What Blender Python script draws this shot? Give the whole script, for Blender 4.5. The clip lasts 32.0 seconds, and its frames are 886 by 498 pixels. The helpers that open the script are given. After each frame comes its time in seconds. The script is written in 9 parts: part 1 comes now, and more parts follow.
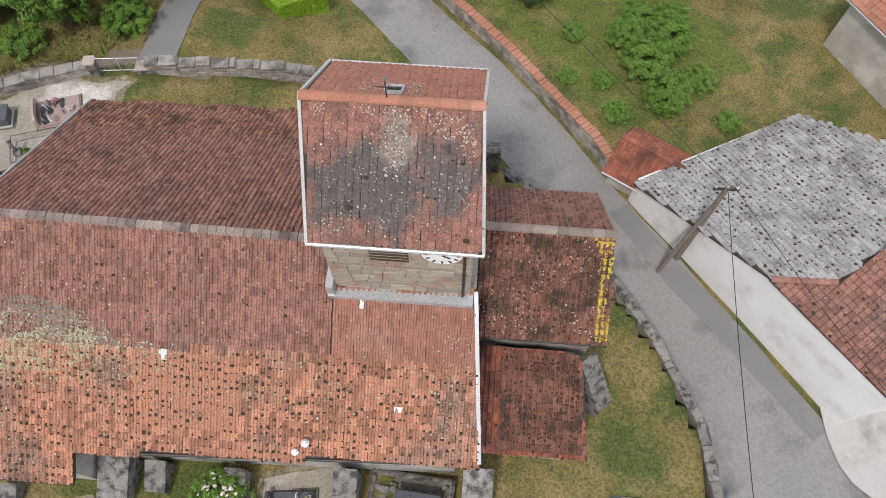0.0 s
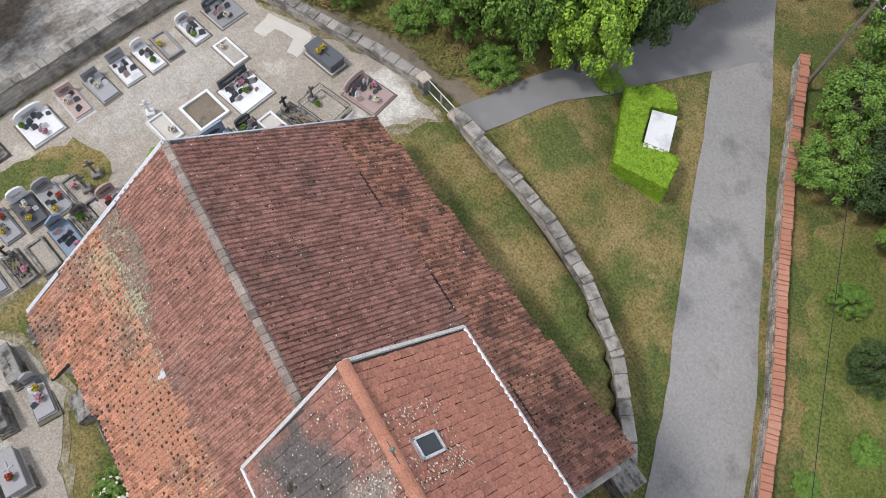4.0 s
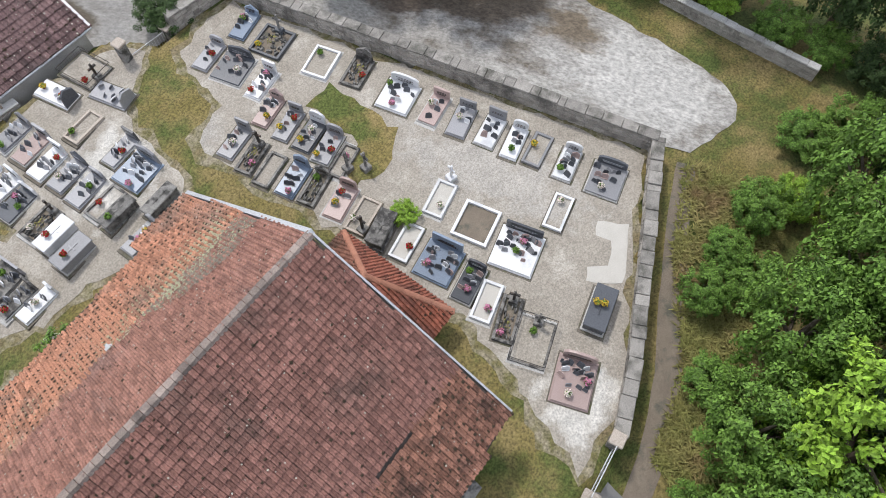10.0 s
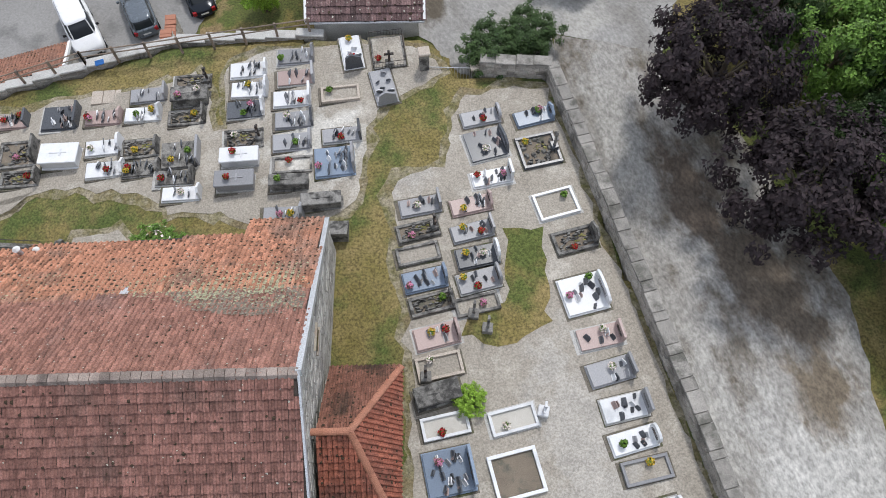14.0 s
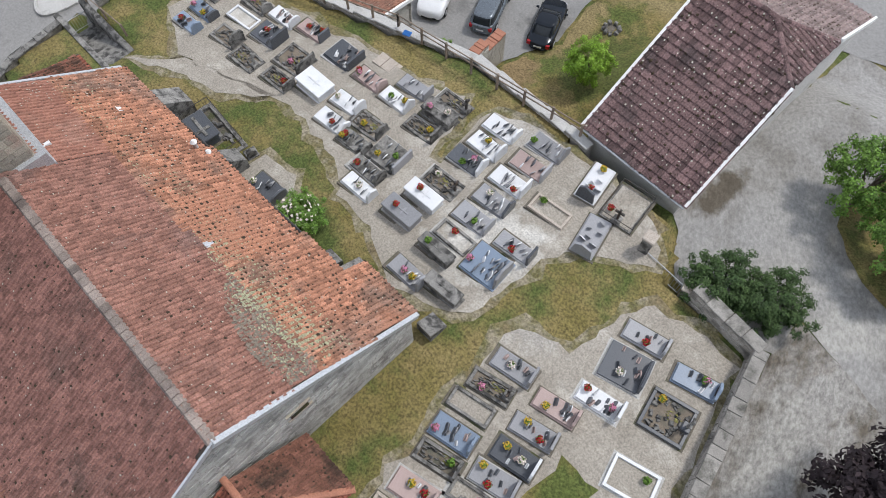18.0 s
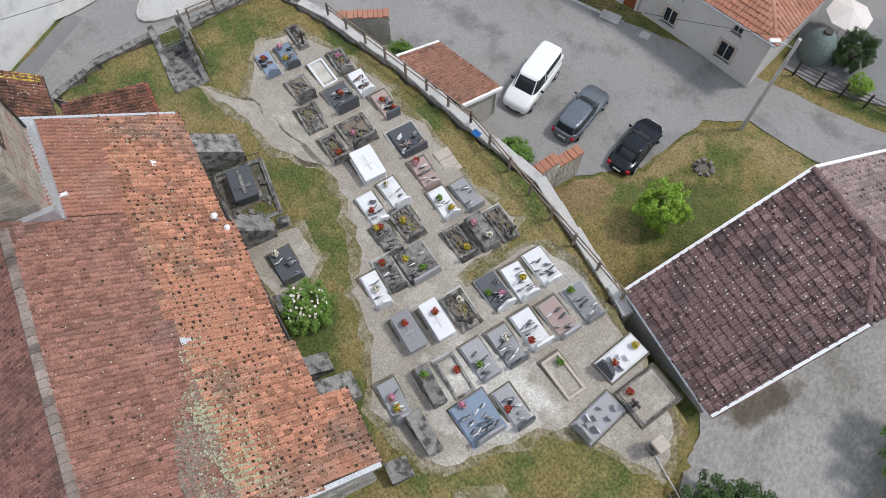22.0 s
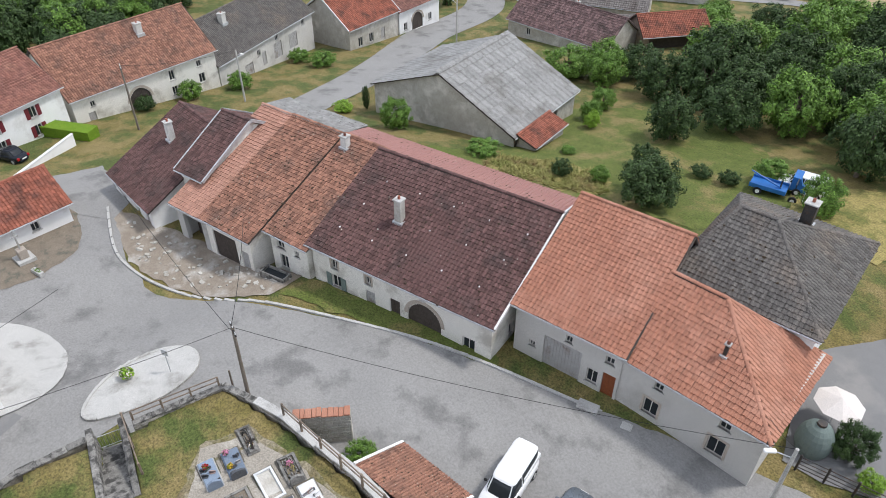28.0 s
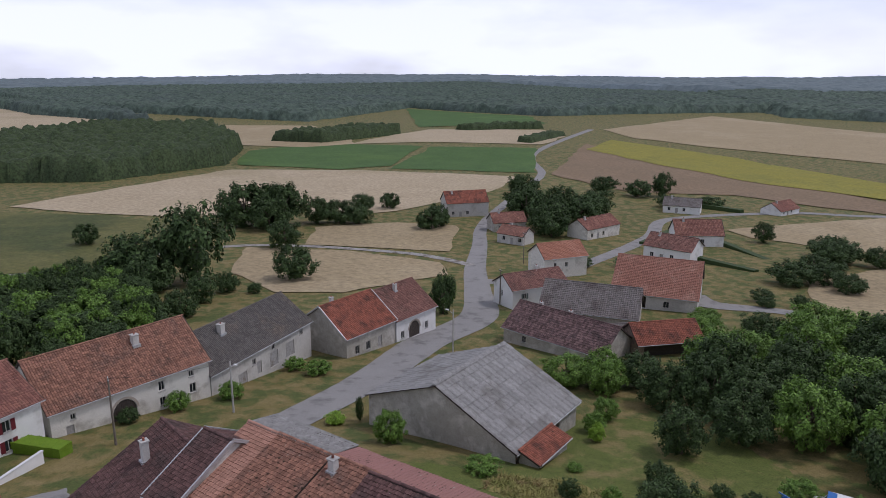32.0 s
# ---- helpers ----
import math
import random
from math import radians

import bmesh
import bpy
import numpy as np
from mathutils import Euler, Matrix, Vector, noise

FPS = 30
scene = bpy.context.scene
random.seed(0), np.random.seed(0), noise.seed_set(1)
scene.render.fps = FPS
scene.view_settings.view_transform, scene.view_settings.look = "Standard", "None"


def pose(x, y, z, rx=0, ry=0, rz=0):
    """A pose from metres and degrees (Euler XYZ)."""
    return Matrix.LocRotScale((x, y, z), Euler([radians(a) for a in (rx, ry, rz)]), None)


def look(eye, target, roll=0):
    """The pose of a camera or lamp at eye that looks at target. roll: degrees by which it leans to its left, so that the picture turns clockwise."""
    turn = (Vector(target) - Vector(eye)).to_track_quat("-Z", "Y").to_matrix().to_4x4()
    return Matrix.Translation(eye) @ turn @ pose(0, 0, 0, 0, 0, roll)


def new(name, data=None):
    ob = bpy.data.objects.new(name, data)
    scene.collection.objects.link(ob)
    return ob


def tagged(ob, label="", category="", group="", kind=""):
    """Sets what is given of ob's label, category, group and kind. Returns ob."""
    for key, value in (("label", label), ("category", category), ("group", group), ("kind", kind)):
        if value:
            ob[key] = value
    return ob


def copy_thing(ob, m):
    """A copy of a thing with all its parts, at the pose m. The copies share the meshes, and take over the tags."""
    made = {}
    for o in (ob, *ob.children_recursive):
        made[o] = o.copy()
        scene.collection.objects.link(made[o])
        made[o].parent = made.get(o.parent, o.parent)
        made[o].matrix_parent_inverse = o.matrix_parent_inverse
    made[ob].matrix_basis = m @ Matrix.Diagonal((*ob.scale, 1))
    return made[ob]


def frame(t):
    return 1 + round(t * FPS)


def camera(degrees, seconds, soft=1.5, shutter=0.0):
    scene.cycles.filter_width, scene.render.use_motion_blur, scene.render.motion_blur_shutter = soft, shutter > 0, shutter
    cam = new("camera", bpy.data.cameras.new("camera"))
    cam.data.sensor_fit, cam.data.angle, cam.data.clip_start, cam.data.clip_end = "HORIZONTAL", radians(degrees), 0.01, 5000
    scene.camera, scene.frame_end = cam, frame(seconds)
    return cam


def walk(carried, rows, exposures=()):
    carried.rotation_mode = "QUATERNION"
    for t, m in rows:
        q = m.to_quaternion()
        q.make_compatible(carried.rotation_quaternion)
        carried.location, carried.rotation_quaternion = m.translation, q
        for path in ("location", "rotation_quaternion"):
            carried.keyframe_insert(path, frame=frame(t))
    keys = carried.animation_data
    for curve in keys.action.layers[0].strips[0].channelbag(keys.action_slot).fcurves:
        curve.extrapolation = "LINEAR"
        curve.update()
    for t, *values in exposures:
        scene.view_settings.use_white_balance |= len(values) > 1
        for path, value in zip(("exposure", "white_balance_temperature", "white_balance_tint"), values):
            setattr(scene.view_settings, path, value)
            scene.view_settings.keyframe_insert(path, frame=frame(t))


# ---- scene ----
cam = camera(64.66, 32.0, 0.75)
# seconds, eye x, y, z, pitch, roll, yaw
PATH = [
    (0, 18.41, -11.11, 31.16, -64.57, 0.03, 4.36),
    (0.5, 18.70, -9.55, 31.22, -64.54, -0.16, 4.55),
    (1, 18.89, -7.94, 31.18, -64.58, 0.02, 5.18),
    (1.5, 19.06, -6.37, 31.19, -64.56, 0.07, 12.62),
    (2, 19.16, -4.74, 31.15, -64.68, 0.02, 21.92),
    (2.5, 19.14, -3.07, 31.28, -65.00, 0.07, 31.57),
    (3, 19.03, -1.49, 31.37, -65.21, 0.08, 40.77),
    (3.5, 18.79, 0.03, 31.24, -65.14, -0.06, 49.95),
    (4, 18.57, 1.36, 31.18, -64.79, -0.14, 58.97),
    (4.5, 18.15, 2.72, 31.21, -64.68, 0.07, 67.84),
    (6.5, 14.93, 7.27, 30.97, -64.64, -0.11, 88.95),
    (7, 13.88, 8.13, 30.86, -64.64, -0.23, 94.40),
    (7.5, 12.69, 9.01, 30.84, -64.70, 0.09, 99.68),
    (8, 11.46, 9.68, 30.85, -64.67, -0.10, 105.71),
    (8.5, 10.15, 10.10, 30.81, -64.62, -0.09, 110.61),
    (9, 8.74, 10.37, 30.74, -64.59, 0.08, 115.51),
    (9.5, 7.28, 10.54, 30.67, -64.57, 0.19, 121.33),
    (10, 5.80, 10.59, 30.61, -64.61, 0.19, 127.65),
    (10.5, 4.30, 10.44, 30.53, -64.63, 0.16, 133.67),
    (11, 2.80, 10.12, 30.44, -64.61, 0.39, 139.50),
    (11.5, 1.27, 9.69, 30.35, -64.69, 0.12, 146.07),
    (12, -0.12, 9.18, 30.29, -64.75, -0.00, 153.04),
    (12.5, -1.37, 8.56, 30.25, -64.69, 0.02, 159.56),
    (13, -2.53, 7.83, 30.20, -64.49, -0.00, 165.42),
    (13.5, -3.62, 7.13, 30.15, -64.36, -0.11, 172.17),
    (14, -4.64, 6.28, 30.08, -64.20, 0.09, 178.66),
    (14.5, -5.43, 5.24, 30.12, -64.31, 0.00, 184.86),
    (16.5, -7.57, 0.66, 30.23, -64.84, 0.24, 211.70),
    (17, -7.85, -0.35, 30.24, -64.66, 0.04, 217.82),
    (17.5, -7.91, -1.45, 30.27, -64.71, 0.09, 221.48),
    (18, -7.86, -2.45, 30.29, -64.66, -0.12, 226.09),
    (18.5, -7.71, -3.41, 30.30, -64.61, -0.19, 230.58),
    (19, -7.44, -4.27, 30.34, -64.48, -0.21, 234.22),
    (19.5, -7.10, -5.14, 30.38, -64.40, -0.04, 237.38),
    (20, -6.69, -6.01, 30.47, -64.41, 0.06, 240.27),
    (20.5, -6.19, -6.79, 30.60, -64.41, 0.00, 242.35),
    (21, -5.67, -7.55, 30.69, -64.45, 0.05, 242.49),
    (21.5, -5.11, -8.27, 30.76, -64.54, 0.03, 242.56),
    (22, -4.60, -8.94, 30.84, -64.58, 0.10, 242.40),
    (22.5, -4.17, -9.49, 30.87, -64.51, 0.21, 242.24),
    (23, -3.76, -10.04, 30.92, -64.57, 0.16, 242.23),
    (23.5, -3.34, -10.62, 30.93, -64.59, -0.09, 242.40),
    (24, -2.98, -11.13, 30.90, -63.64, -0.24, 242.48),
    (24.5, -2.65, -11.49, 30.80, -61.42, -0.10, 242.32),
    (25, -2.31, -11.82, 30.71, -58.30, -0.12, 242.20),
    (25.5, -1.97, -12.11, 30.68, -55.06, -0.09, 242.10),
    (27.5, -0.59, -12.75, 30.38, -41.44, 0.18, 241.43),
    (28, -0.19, -13.04, 30.35, -38.20, 0.13, 241.49),
    (28.5, 0.21, -13.40, 30.33, -34.87, -0.02, 241.58),
    (29, 0.63, -13.68, 30.30, -31.59, -0.04, 241.60),
    (29.5, 1.01, -13.86, 30.27, -28.50, -0.10, 241.48),
    (30, 1.38, -14.03, 30.28, -26.50, -0.03, 241.40),
    (30.5, 1.76, -14.19, 30.31, -23.93, -0.04, 241.35),
    (31, 2.14, -14.36, 30.33, -20.61, 0.00, 241.31),
    (31.5, 2.52, -14.52, 30.35, -17.27, 0.08, 241.25),
    (32, 2.89, -14.69, 30.37, -14.16, 0.12, 241.23),
]
EXPOSURE = [(0, -0.12, 6880, 13), (4, -0.04, 6700, 12), (9, 0.05, 6600, 11), (14, -0.12, 6500, 10), (19, -0.15, 6500, 10), (24, -0.2, 6500, 10), (28, 0.05, 6500, 10), (30, 0.25, 6200, 12), (31, 0.25, 6050, 12), (32, -1.0, 6300, 20)]
walk(cam, [(t, pose(x, y, z, 90 + pitch, 0, yaw) @ pose(0, 0, 0, 0, 0, roll)) for t, x, y, z, pitch, roll, yaw in PATH], EXPOSURE)


# ---- world and light ----
world = bpy.data.worlds.new("sky")
scene.world = world
world.use_nodes = True
wn, wl = world.node_tree.nodes, world.node_tree.links
sky = wn.new("ShaderNodeTexSky")
sky.sky_type, sky.sun_disc = "NISHITA", False
sky.sun_elevation, sky.sun_rotation = radians(52), radians(200)
clouds = wn.new("ShaderNodeTexNoise")
clouds.inputs["Scale"].default_value, clouds.inputs["Detail"].default_value = 3.2, 7.0
wmap, wtex = wn.new("ShaderNodeMapping"), wn.new("ShaderNodeTexCoord")
wmap.inputs["Scale"].default_value = (1.0, 1.0, 3.2)
wramp = wn.new("ShaderNodeValToRGB")
wramp.color_ramp.elements[0].position, wramp.color_ramp.elements[1].position = 0.36, 0.60
wramp.color_ramp.elements[0].color, wramp.color_ramp.elements[1].color = (0.55, 0.55, 0.55, 1), (1, 1, 1, 1)
wmix = wn.new("ShaderNodeMixRGB")
wmix.inputs[2].default_value = (10.6, 11.5, 13.4, 1)
wl.new(wtex.outputs["Generated"], wmap.inputs["Vector"])
wl.new(wmap.outputs["Vector"], clouds.inputs["Vector"])
wl.new(clouds.outputs["Fac"], wramp.inputs["Fac"])
wl.new(wramp.outputs["Color"], wmix.inputs[0])
wl.new(sky.outputs["Color"], wmix.inputs[1])
low, lift_, wmul = wn.new("ShaderNodeSeparateXYZ"), wn.new("ShaderNodeMapRange"), wn.new("ShaderNodeVectorMath")
lift_.interpolation_type = "SMOOTHSTEP"
for k, v in (("From Min", 0.0), ("From Max", 0.55), ("To Min", 1.75), ("To Max", 0.95)):
    lift_.inputs[k].default_value = v
wmul.operation = "SCALE"
wl.new(wtex.outputs["Generated"], low.inputs[0])
wl.new(low.outputs["Z"], lift_.inputs["Value"])
wl.new(wmix.outputs["Color"], wmul.inputs[0])
wl.new(lift_.outputs["Result"], wmul.inputs["Scale"])
wl.new(wmul.outputs[0], wn["Background"].inputs["Color"])
wn["Background"].inputs["Strength"].default_value = 0.1
sun = new("sun", bpy.data.lights.new("sun", "SUN"))
sun.data.energy, sun.data.angle, sun.data.color = 2.5, radians(8), (1.0, 0.975, 0.945)
sun.matrix_world = look((0, 0, 60), (0.2 * 60, 0.58 * 60, 0.0))


# ---- materials ----
def surf(name, c1, c2, scale=1.0, c3=None, scale3=0.15, amount3=0.5, rough=0.85, bump=0.3, bscale=12.0, vary=0.0, piece="island", metal=0.0, sharp=0.25, speck=0.3, sscale=22.0, drawn=None, patches=()):
    """A worn surface: two colours mixed by fine noise, a third in large stains, a shift of tone from piece to piece, and relief."""
    m = bpy.data.materials.new(name)
    m.use_nodes = True
    nt = m.node_tree
    nodes, links = nt.nodes, nt.links
    bsdf = nodes["Principled BSDF"]
    geo = nodes.new("ShaderNodeNewGeometry")
    place = geo.outputs["Position"]
    if drawn:
        turned = nodes.new("ShaderNodeMapping")
        turned.inputs["Rotation"].default_value = (0, 0, radians(drawn[0]))
        stretched = nodes.new("ShaderNodeMapping")
        stretched.inputs["Scale"].default_value = (1, 1 / drawn[1], 1)
        links.new(place, turned.inputs["Vector"])
        links.new(turned.outputs["Vector"], stretched.inputs["Vector"])
        place = stretched.outputs["Vector"]

    def noise_at(sc, detail):
        n = nodes.new("ShaderNodeTexNoise")
        n.inputs["Scale"].default_value, n.inputs["Detail"].default_value, n.inputs["Roughness"].default_value = sc, detail, 0.62
        links.new(place, n.inputs["Vector"])
        return n

    def ramp(src, lo, hi):
        r = nodes.new("ShaderNodeMapRange")
        r.inputs["From Min"].default_value, r.inputs["From Max"].default_value = lo, hi
        links.new(src, r.inputs["Value"])
        return r.outputs["Result"]

    def mixed(f, a, b):
        x = nodes.new("ShaderNodeMixRGB")
        links.new(f, x.inputs[0])
        for sock, v in ((x.inputs[1], a), (x.inputs[2], b)):
            if isinstance(v, tuple):
                sock.default_value = (*v, 1)
            else:
                links.new(v, sock)
        return x.outputs[0]

    col = mixed(ramp(noise_at(scale, 9).outputs["Fac"], 0.5 - sharp, 0.5 + sharp), tuple(c1), tuple(c2))
    if c3:
        col = mixed(ramp(noise_at(scale3, 10).outputs["Fac"], 0.63 - amount3 * 0.25, 0.77 - amount3 * 0.25), col, tuple(c3))
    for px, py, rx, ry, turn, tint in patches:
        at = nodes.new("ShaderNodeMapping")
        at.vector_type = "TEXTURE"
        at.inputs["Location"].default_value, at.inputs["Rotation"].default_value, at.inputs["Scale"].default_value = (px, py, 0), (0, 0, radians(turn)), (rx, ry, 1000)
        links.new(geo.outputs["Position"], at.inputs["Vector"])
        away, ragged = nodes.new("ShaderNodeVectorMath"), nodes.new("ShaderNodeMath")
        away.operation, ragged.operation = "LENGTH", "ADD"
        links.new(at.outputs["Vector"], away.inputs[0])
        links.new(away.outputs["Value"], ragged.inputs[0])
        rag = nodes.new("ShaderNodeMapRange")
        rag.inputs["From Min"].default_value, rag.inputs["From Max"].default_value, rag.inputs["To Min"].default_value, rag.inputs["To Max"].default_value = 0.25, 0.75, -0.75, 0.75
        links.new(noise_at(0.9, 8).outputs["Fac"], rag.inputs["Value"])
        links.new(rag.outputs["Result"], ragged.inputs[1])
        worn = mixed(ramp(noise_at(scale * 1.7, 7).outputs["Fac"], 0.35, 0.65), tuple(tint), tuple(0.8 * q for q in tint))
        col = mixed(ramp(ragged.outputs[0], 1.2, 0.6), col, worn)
    if speck:
        fine = noise_at(sscale, 9)
        fine.inputs["Roughness"].default_value = 0.72
        fr = nodes.new("ShaderNodeMapRange")
        fr.inputs["From Min"].default_value, fr.inputs["From Max"].default_value = 0.36, 0.64
        fr.inputs["To Min"].default_value, fr.inputs["To Max"].default_value = 1 - speck, 1 + speck
        links.new(fine.outputs["Fac"], fr.inputs["Value"])
        sp = nodes.new("ShaderNodeHueSaturation")
        links.new(fr.outputs["Result"], sp.inputs["Value"])
        links.new(col, sp.inputs["Color"])
        col = sp.outputs["Color"]
    if vary:
        hsv = nodes.new("ShaderNodeHueSaturation")
        if piece == "island":
            src = geo.outputs["Random Per Island"]
        else:
            src = nodes.new("ShaderNodeObjectInfo").outputs["Random"]
        r = nodes.new("ShaderNodeMapRange")
        r.inputs["To Min"].default_value, r.inputs["To Max"].default_value = 1 - vary, 1 + vary
        links.new(src, r.inputs["Value"])
        links.new(r.outputs["Result"], hsv.inputs["Value"])
        links.new(col, hsv.inputs["Color"])
        col = hsv.outputs["Color"]
    links.new(col, bsdf.inputs["Base Color"])
    rr = nodes.new("ShaderNodeMapRange")
    rr.inputs["To Min"].default_value, rr.inputs["To Max"].default_value = max(0.05, rough - 0.12), min(1, rough + 0.1)
    links.new(noise_at(scale * 2.3, 3).outputs["Fac"], rr.inputs["Value"])
    links.new(rr.outputs["Result"], bsdf.inputs["Roughness"])
    bsdf.inputs["Metallic"].default_value = metal
    bsdf.inputs["Specular IOR Level"].default_value = 0.3
    if bump:
        b = nodes.new("ShaderNodeBump")
        b.inputs["Strength"].default_value, b.inputs["Distance"].default_value = bump, 0.03
        links.new(noise_at(bscale, 4).outputs["Fac"], b.inputs["Height"])
        links.new(b.outputs["Normal"], bsdf.inputs["Normal"])
    return m


GRASS = surf("dry_grass", (0.155, 0.128, 0.042), (0.225, 0.175, 0.075), 0.4, (0.078, 0.10, 0.026), 0.3, 0.74, 0.95, 0.7, 26, sharp=0.13, speck=0.55, sscale=8.0)
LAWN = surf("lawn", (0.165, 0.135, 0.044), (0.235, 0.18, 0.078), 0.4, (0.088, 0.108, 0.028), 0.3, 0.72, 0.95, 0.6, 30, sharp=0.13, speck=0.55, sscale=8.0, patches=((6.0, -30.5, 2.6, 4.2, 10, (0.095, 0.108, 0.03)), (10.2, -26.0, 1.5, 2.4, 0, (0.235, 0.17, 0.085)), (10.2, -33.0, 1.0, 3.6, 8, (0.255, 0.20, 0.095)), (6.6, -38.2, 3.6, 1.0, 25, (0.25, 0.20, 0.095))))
GREEN = surf("green_grass", (0.075, 0.105, 0.02), (0.13, 0.145, 0.038), 0.8, (0.20, 0.165, 0.065), 0.25, 0.5, 0.95, 0.7, 26, speck=0.5, sscale=7.0)
STRAW = surf("dry_weeds", (0.33, 0.265, 0.10), (0.22, 0.19, 0.065), 0.7, (0.12, 0.13, 0.035), 0.4, 0.6, 0.95, 0.7, 14, speck=0.5, sscale=6.0)
ASPHALT = surf("old_asphalt", (0.285, 0.277, 0.265), (0.235, 0.229, 0.221), 0.22, (0.165, 0.161, 0.155), 0.32, 0.42, 0.9, 0.2, 60, speck=0.16, sscale=7.0)
ASPHALT_DARK = surf("lane_asphalt", (0.19, 0.188, 0.188), (0.225, 0.222, 0.22), 0.4, (0.26, 0.25, 0.24), 0.3, 0.45, 0.9, 0.25, 60, speck=0.1, sscale=24.0)
GRAVEL = surf("cemetery_gravel", (0.285, 0.255, 0.212), (0.385, 0.348, 0.295), 0.6, (0.45, 0.415, 0.36), 0.5, 0.4, 0.95, 0.7, 40, speck=0.32, sscale=11, patches=((-3.4, 11.0, 2.0, 1.6, 20, (0.60, 0.575, 0.525)), (1.4, -14.4, 2.6, 2.4, 0, (0.60, 0.575, 0.525)), (-10.6, 1.0, 1.8, 5.5, 13, (0.44, 0.41, 0.365)), (-3.0, -13.5, 1.6, 2.6, 0, (0.42, 0.39, 0.345)), (5.0, -20.2, 2.0, 0.9, 0, (0.46, 0.43, 0.385))))
WHITE_GRAVEL = surf("white_gravel", (0.56, 0.535, 0.485), (0.49, 0.465, 0.415), 1.6, (0.40, 0.365, 0.31), 0.9, 0.25, 0.95, 0.7, 45, speck=0.18, sscale=26)
TRACK = surf("limestone_track", (0.25, 0.236, 0.215), (0.37, 0.355, 0.33), 0.9, (0.135, 0.115, 0.09), 0.5, 0.55, 0.95, 0.6, 30, speck=0.36, sscale=6.0, drawn=(-15, 1.7), patches=((-20.6, 4.2, 3.9, 5.2, 6, (0.50, 0.485, 0.455)), (-16.6, 0.0, 1.3, 4.0, 12, (0.42, 0.405, 0.375)), (-20.3, -6.4, 2.6, 4.4, 25, (0.15, 0.122, 0.095)), (-17.6, -11.8, 1.6, 3.0, 14, (0.145, 0.115, 0.09)), (-21.4, -1.0, 1.3, 1.8, 0, (0.19, 0.155, 0.115)), (-14.4, -15.0, 1.2, 4.5, 16, (0.38, 0.365, 0.335))))
WORN = surf("worn_grass_edge", (0.27, 0.235, 0.165), (0.135, 0.125, 0.05), 1.4, (0.19, 0.15, 0.085), 0.7, 0.5, 0.95, 0.6, 26, sharp=0.09, speck=0.5, sscale=8.0)
YARD_GREY = surf("worn_grey_yard", (0.275, 0.265, 0.25), (0.325, 0.315, 0.30), 0.4, (0.215, 0.203, 0.186), 0.3, 0.5, 0.95, 0.5, 30, speck=0.25, sscale=6.0, drawn=(-30, 1.6), patches=((-4.7, -25.4, 0.8, 1.9, 0, (0.13, 0.11, 0.085)), (-9.5, -23.6, 3.0, 1.0, 30, (0.38, 0.365, 0.34)), (-12.5, -22.0, 3.2, 1.2, 40, (0.40, 0.385, 0.355))))
EARTH = surf("bare_earth", (0.235, 0.195, 0.15), (0.165, 0.135, 0.105), 1.5, (0.12, 0.115, 0.09), 1.2, 0.5, 0.95, 0.7, 25)
RUBBLE_EARTH = surf("building_rubble", (0.31, 0.265, 0.215), (0.22, 0.18, 0.14), 1.2, (0.40, 0.37, 0.33), 0.5, 0.5, 0.95, 0.8, 10)
STONE = surf("wall_stone", (0.27, 0.25, 0.22), (0.40, 0.37, 0.33), 1.6, (0.15, 0.14, 0.125), 0.7, 0.55, 0.95, 0.9, 7, vary=0.22)
CAP_STONE = surf("cap_stone", (0.24, 0.225, 0.205), (0.33, 0.31, 0.28), 2.0, (0.12, 0.115, 0.1), 0.9, 0.6, 0.95, 0.7, 12, vary=0.2, piece="object")
TOWER_STONE = surf("tower_stone", (0.36, 0.32, 0.25), (0.27, 0.24, 0.2), 1.2, (0.30, 0.2, 0.16), 0.9, 0.5, 0.92, 0.6, 8, vary=0.18)
CHURCH_WALL = surf("church_wall", (0.47, 0.45, 0.41), (0.33, 0.31, 0.28), 0.9, (0.2, 0.185, 0.165), 0.5, 0.5, 0.95, 0.6, 7)
CHURCH_STONE = surf("gable_stone", (0.46, 0.44, 0.40), (0.34, 0.325, 0.295), 1.4, (0.22, 0.205, 0.185), 0.7, 0.5, 0.95, 0.6, 9, vary=0.2)
# Grave borders use this dark tone for contact shade; elsewhere it is earth.
SOIL_SHADE = surf("soil_and_contact_shade", (0.12, 0.105, 0.085), (0.19, 0.168, 0.138), 2.5, (0.085, 0.09, 0.045), 1.5, 0.5, 0.98, 0.8, 20, speck=0.4)
RENDER_WHITE = surf("lime_render", (0.66, 0.635, 0.58), (0.74, 0.715, 0.66), 0.5, (0.44, 0.41, 0.36), 0.35, 0.45, 0.92, 0.35, 9)
RENDER_GREY = surf("grey_render", (0.50, 0.485, 0.455), (0.58, 0.56, 0.53), 0.6, (0.41, 0.39, 0.36), 0.3, 0.45, 0.92, 0.3, 12)
WHITEWASH = surf("white_paint", (0.72, 0.715, 0.70), (0.80, 0.795, 0.78), 0.6, (0.60, 0.585, 0.56), 0.4, 0.4, 0.85, 0.2, 14, speck=0.05)
OLD_WALL = surf("rubble_stone_wall", (0.46, 0.435, 0.385), (0.32, 0.30, 0.265), 1.1, (0.57, 0.545, 0.50), 0.4, 0.5, 0.95, 0.8, 5)
ZINC = surf("zinc_flashing", (0.56, 0.57, 0.58), (0.46, 0.47, 0.48), 1.0, None, rough=0.45, bump=0.05, metal=0.5)
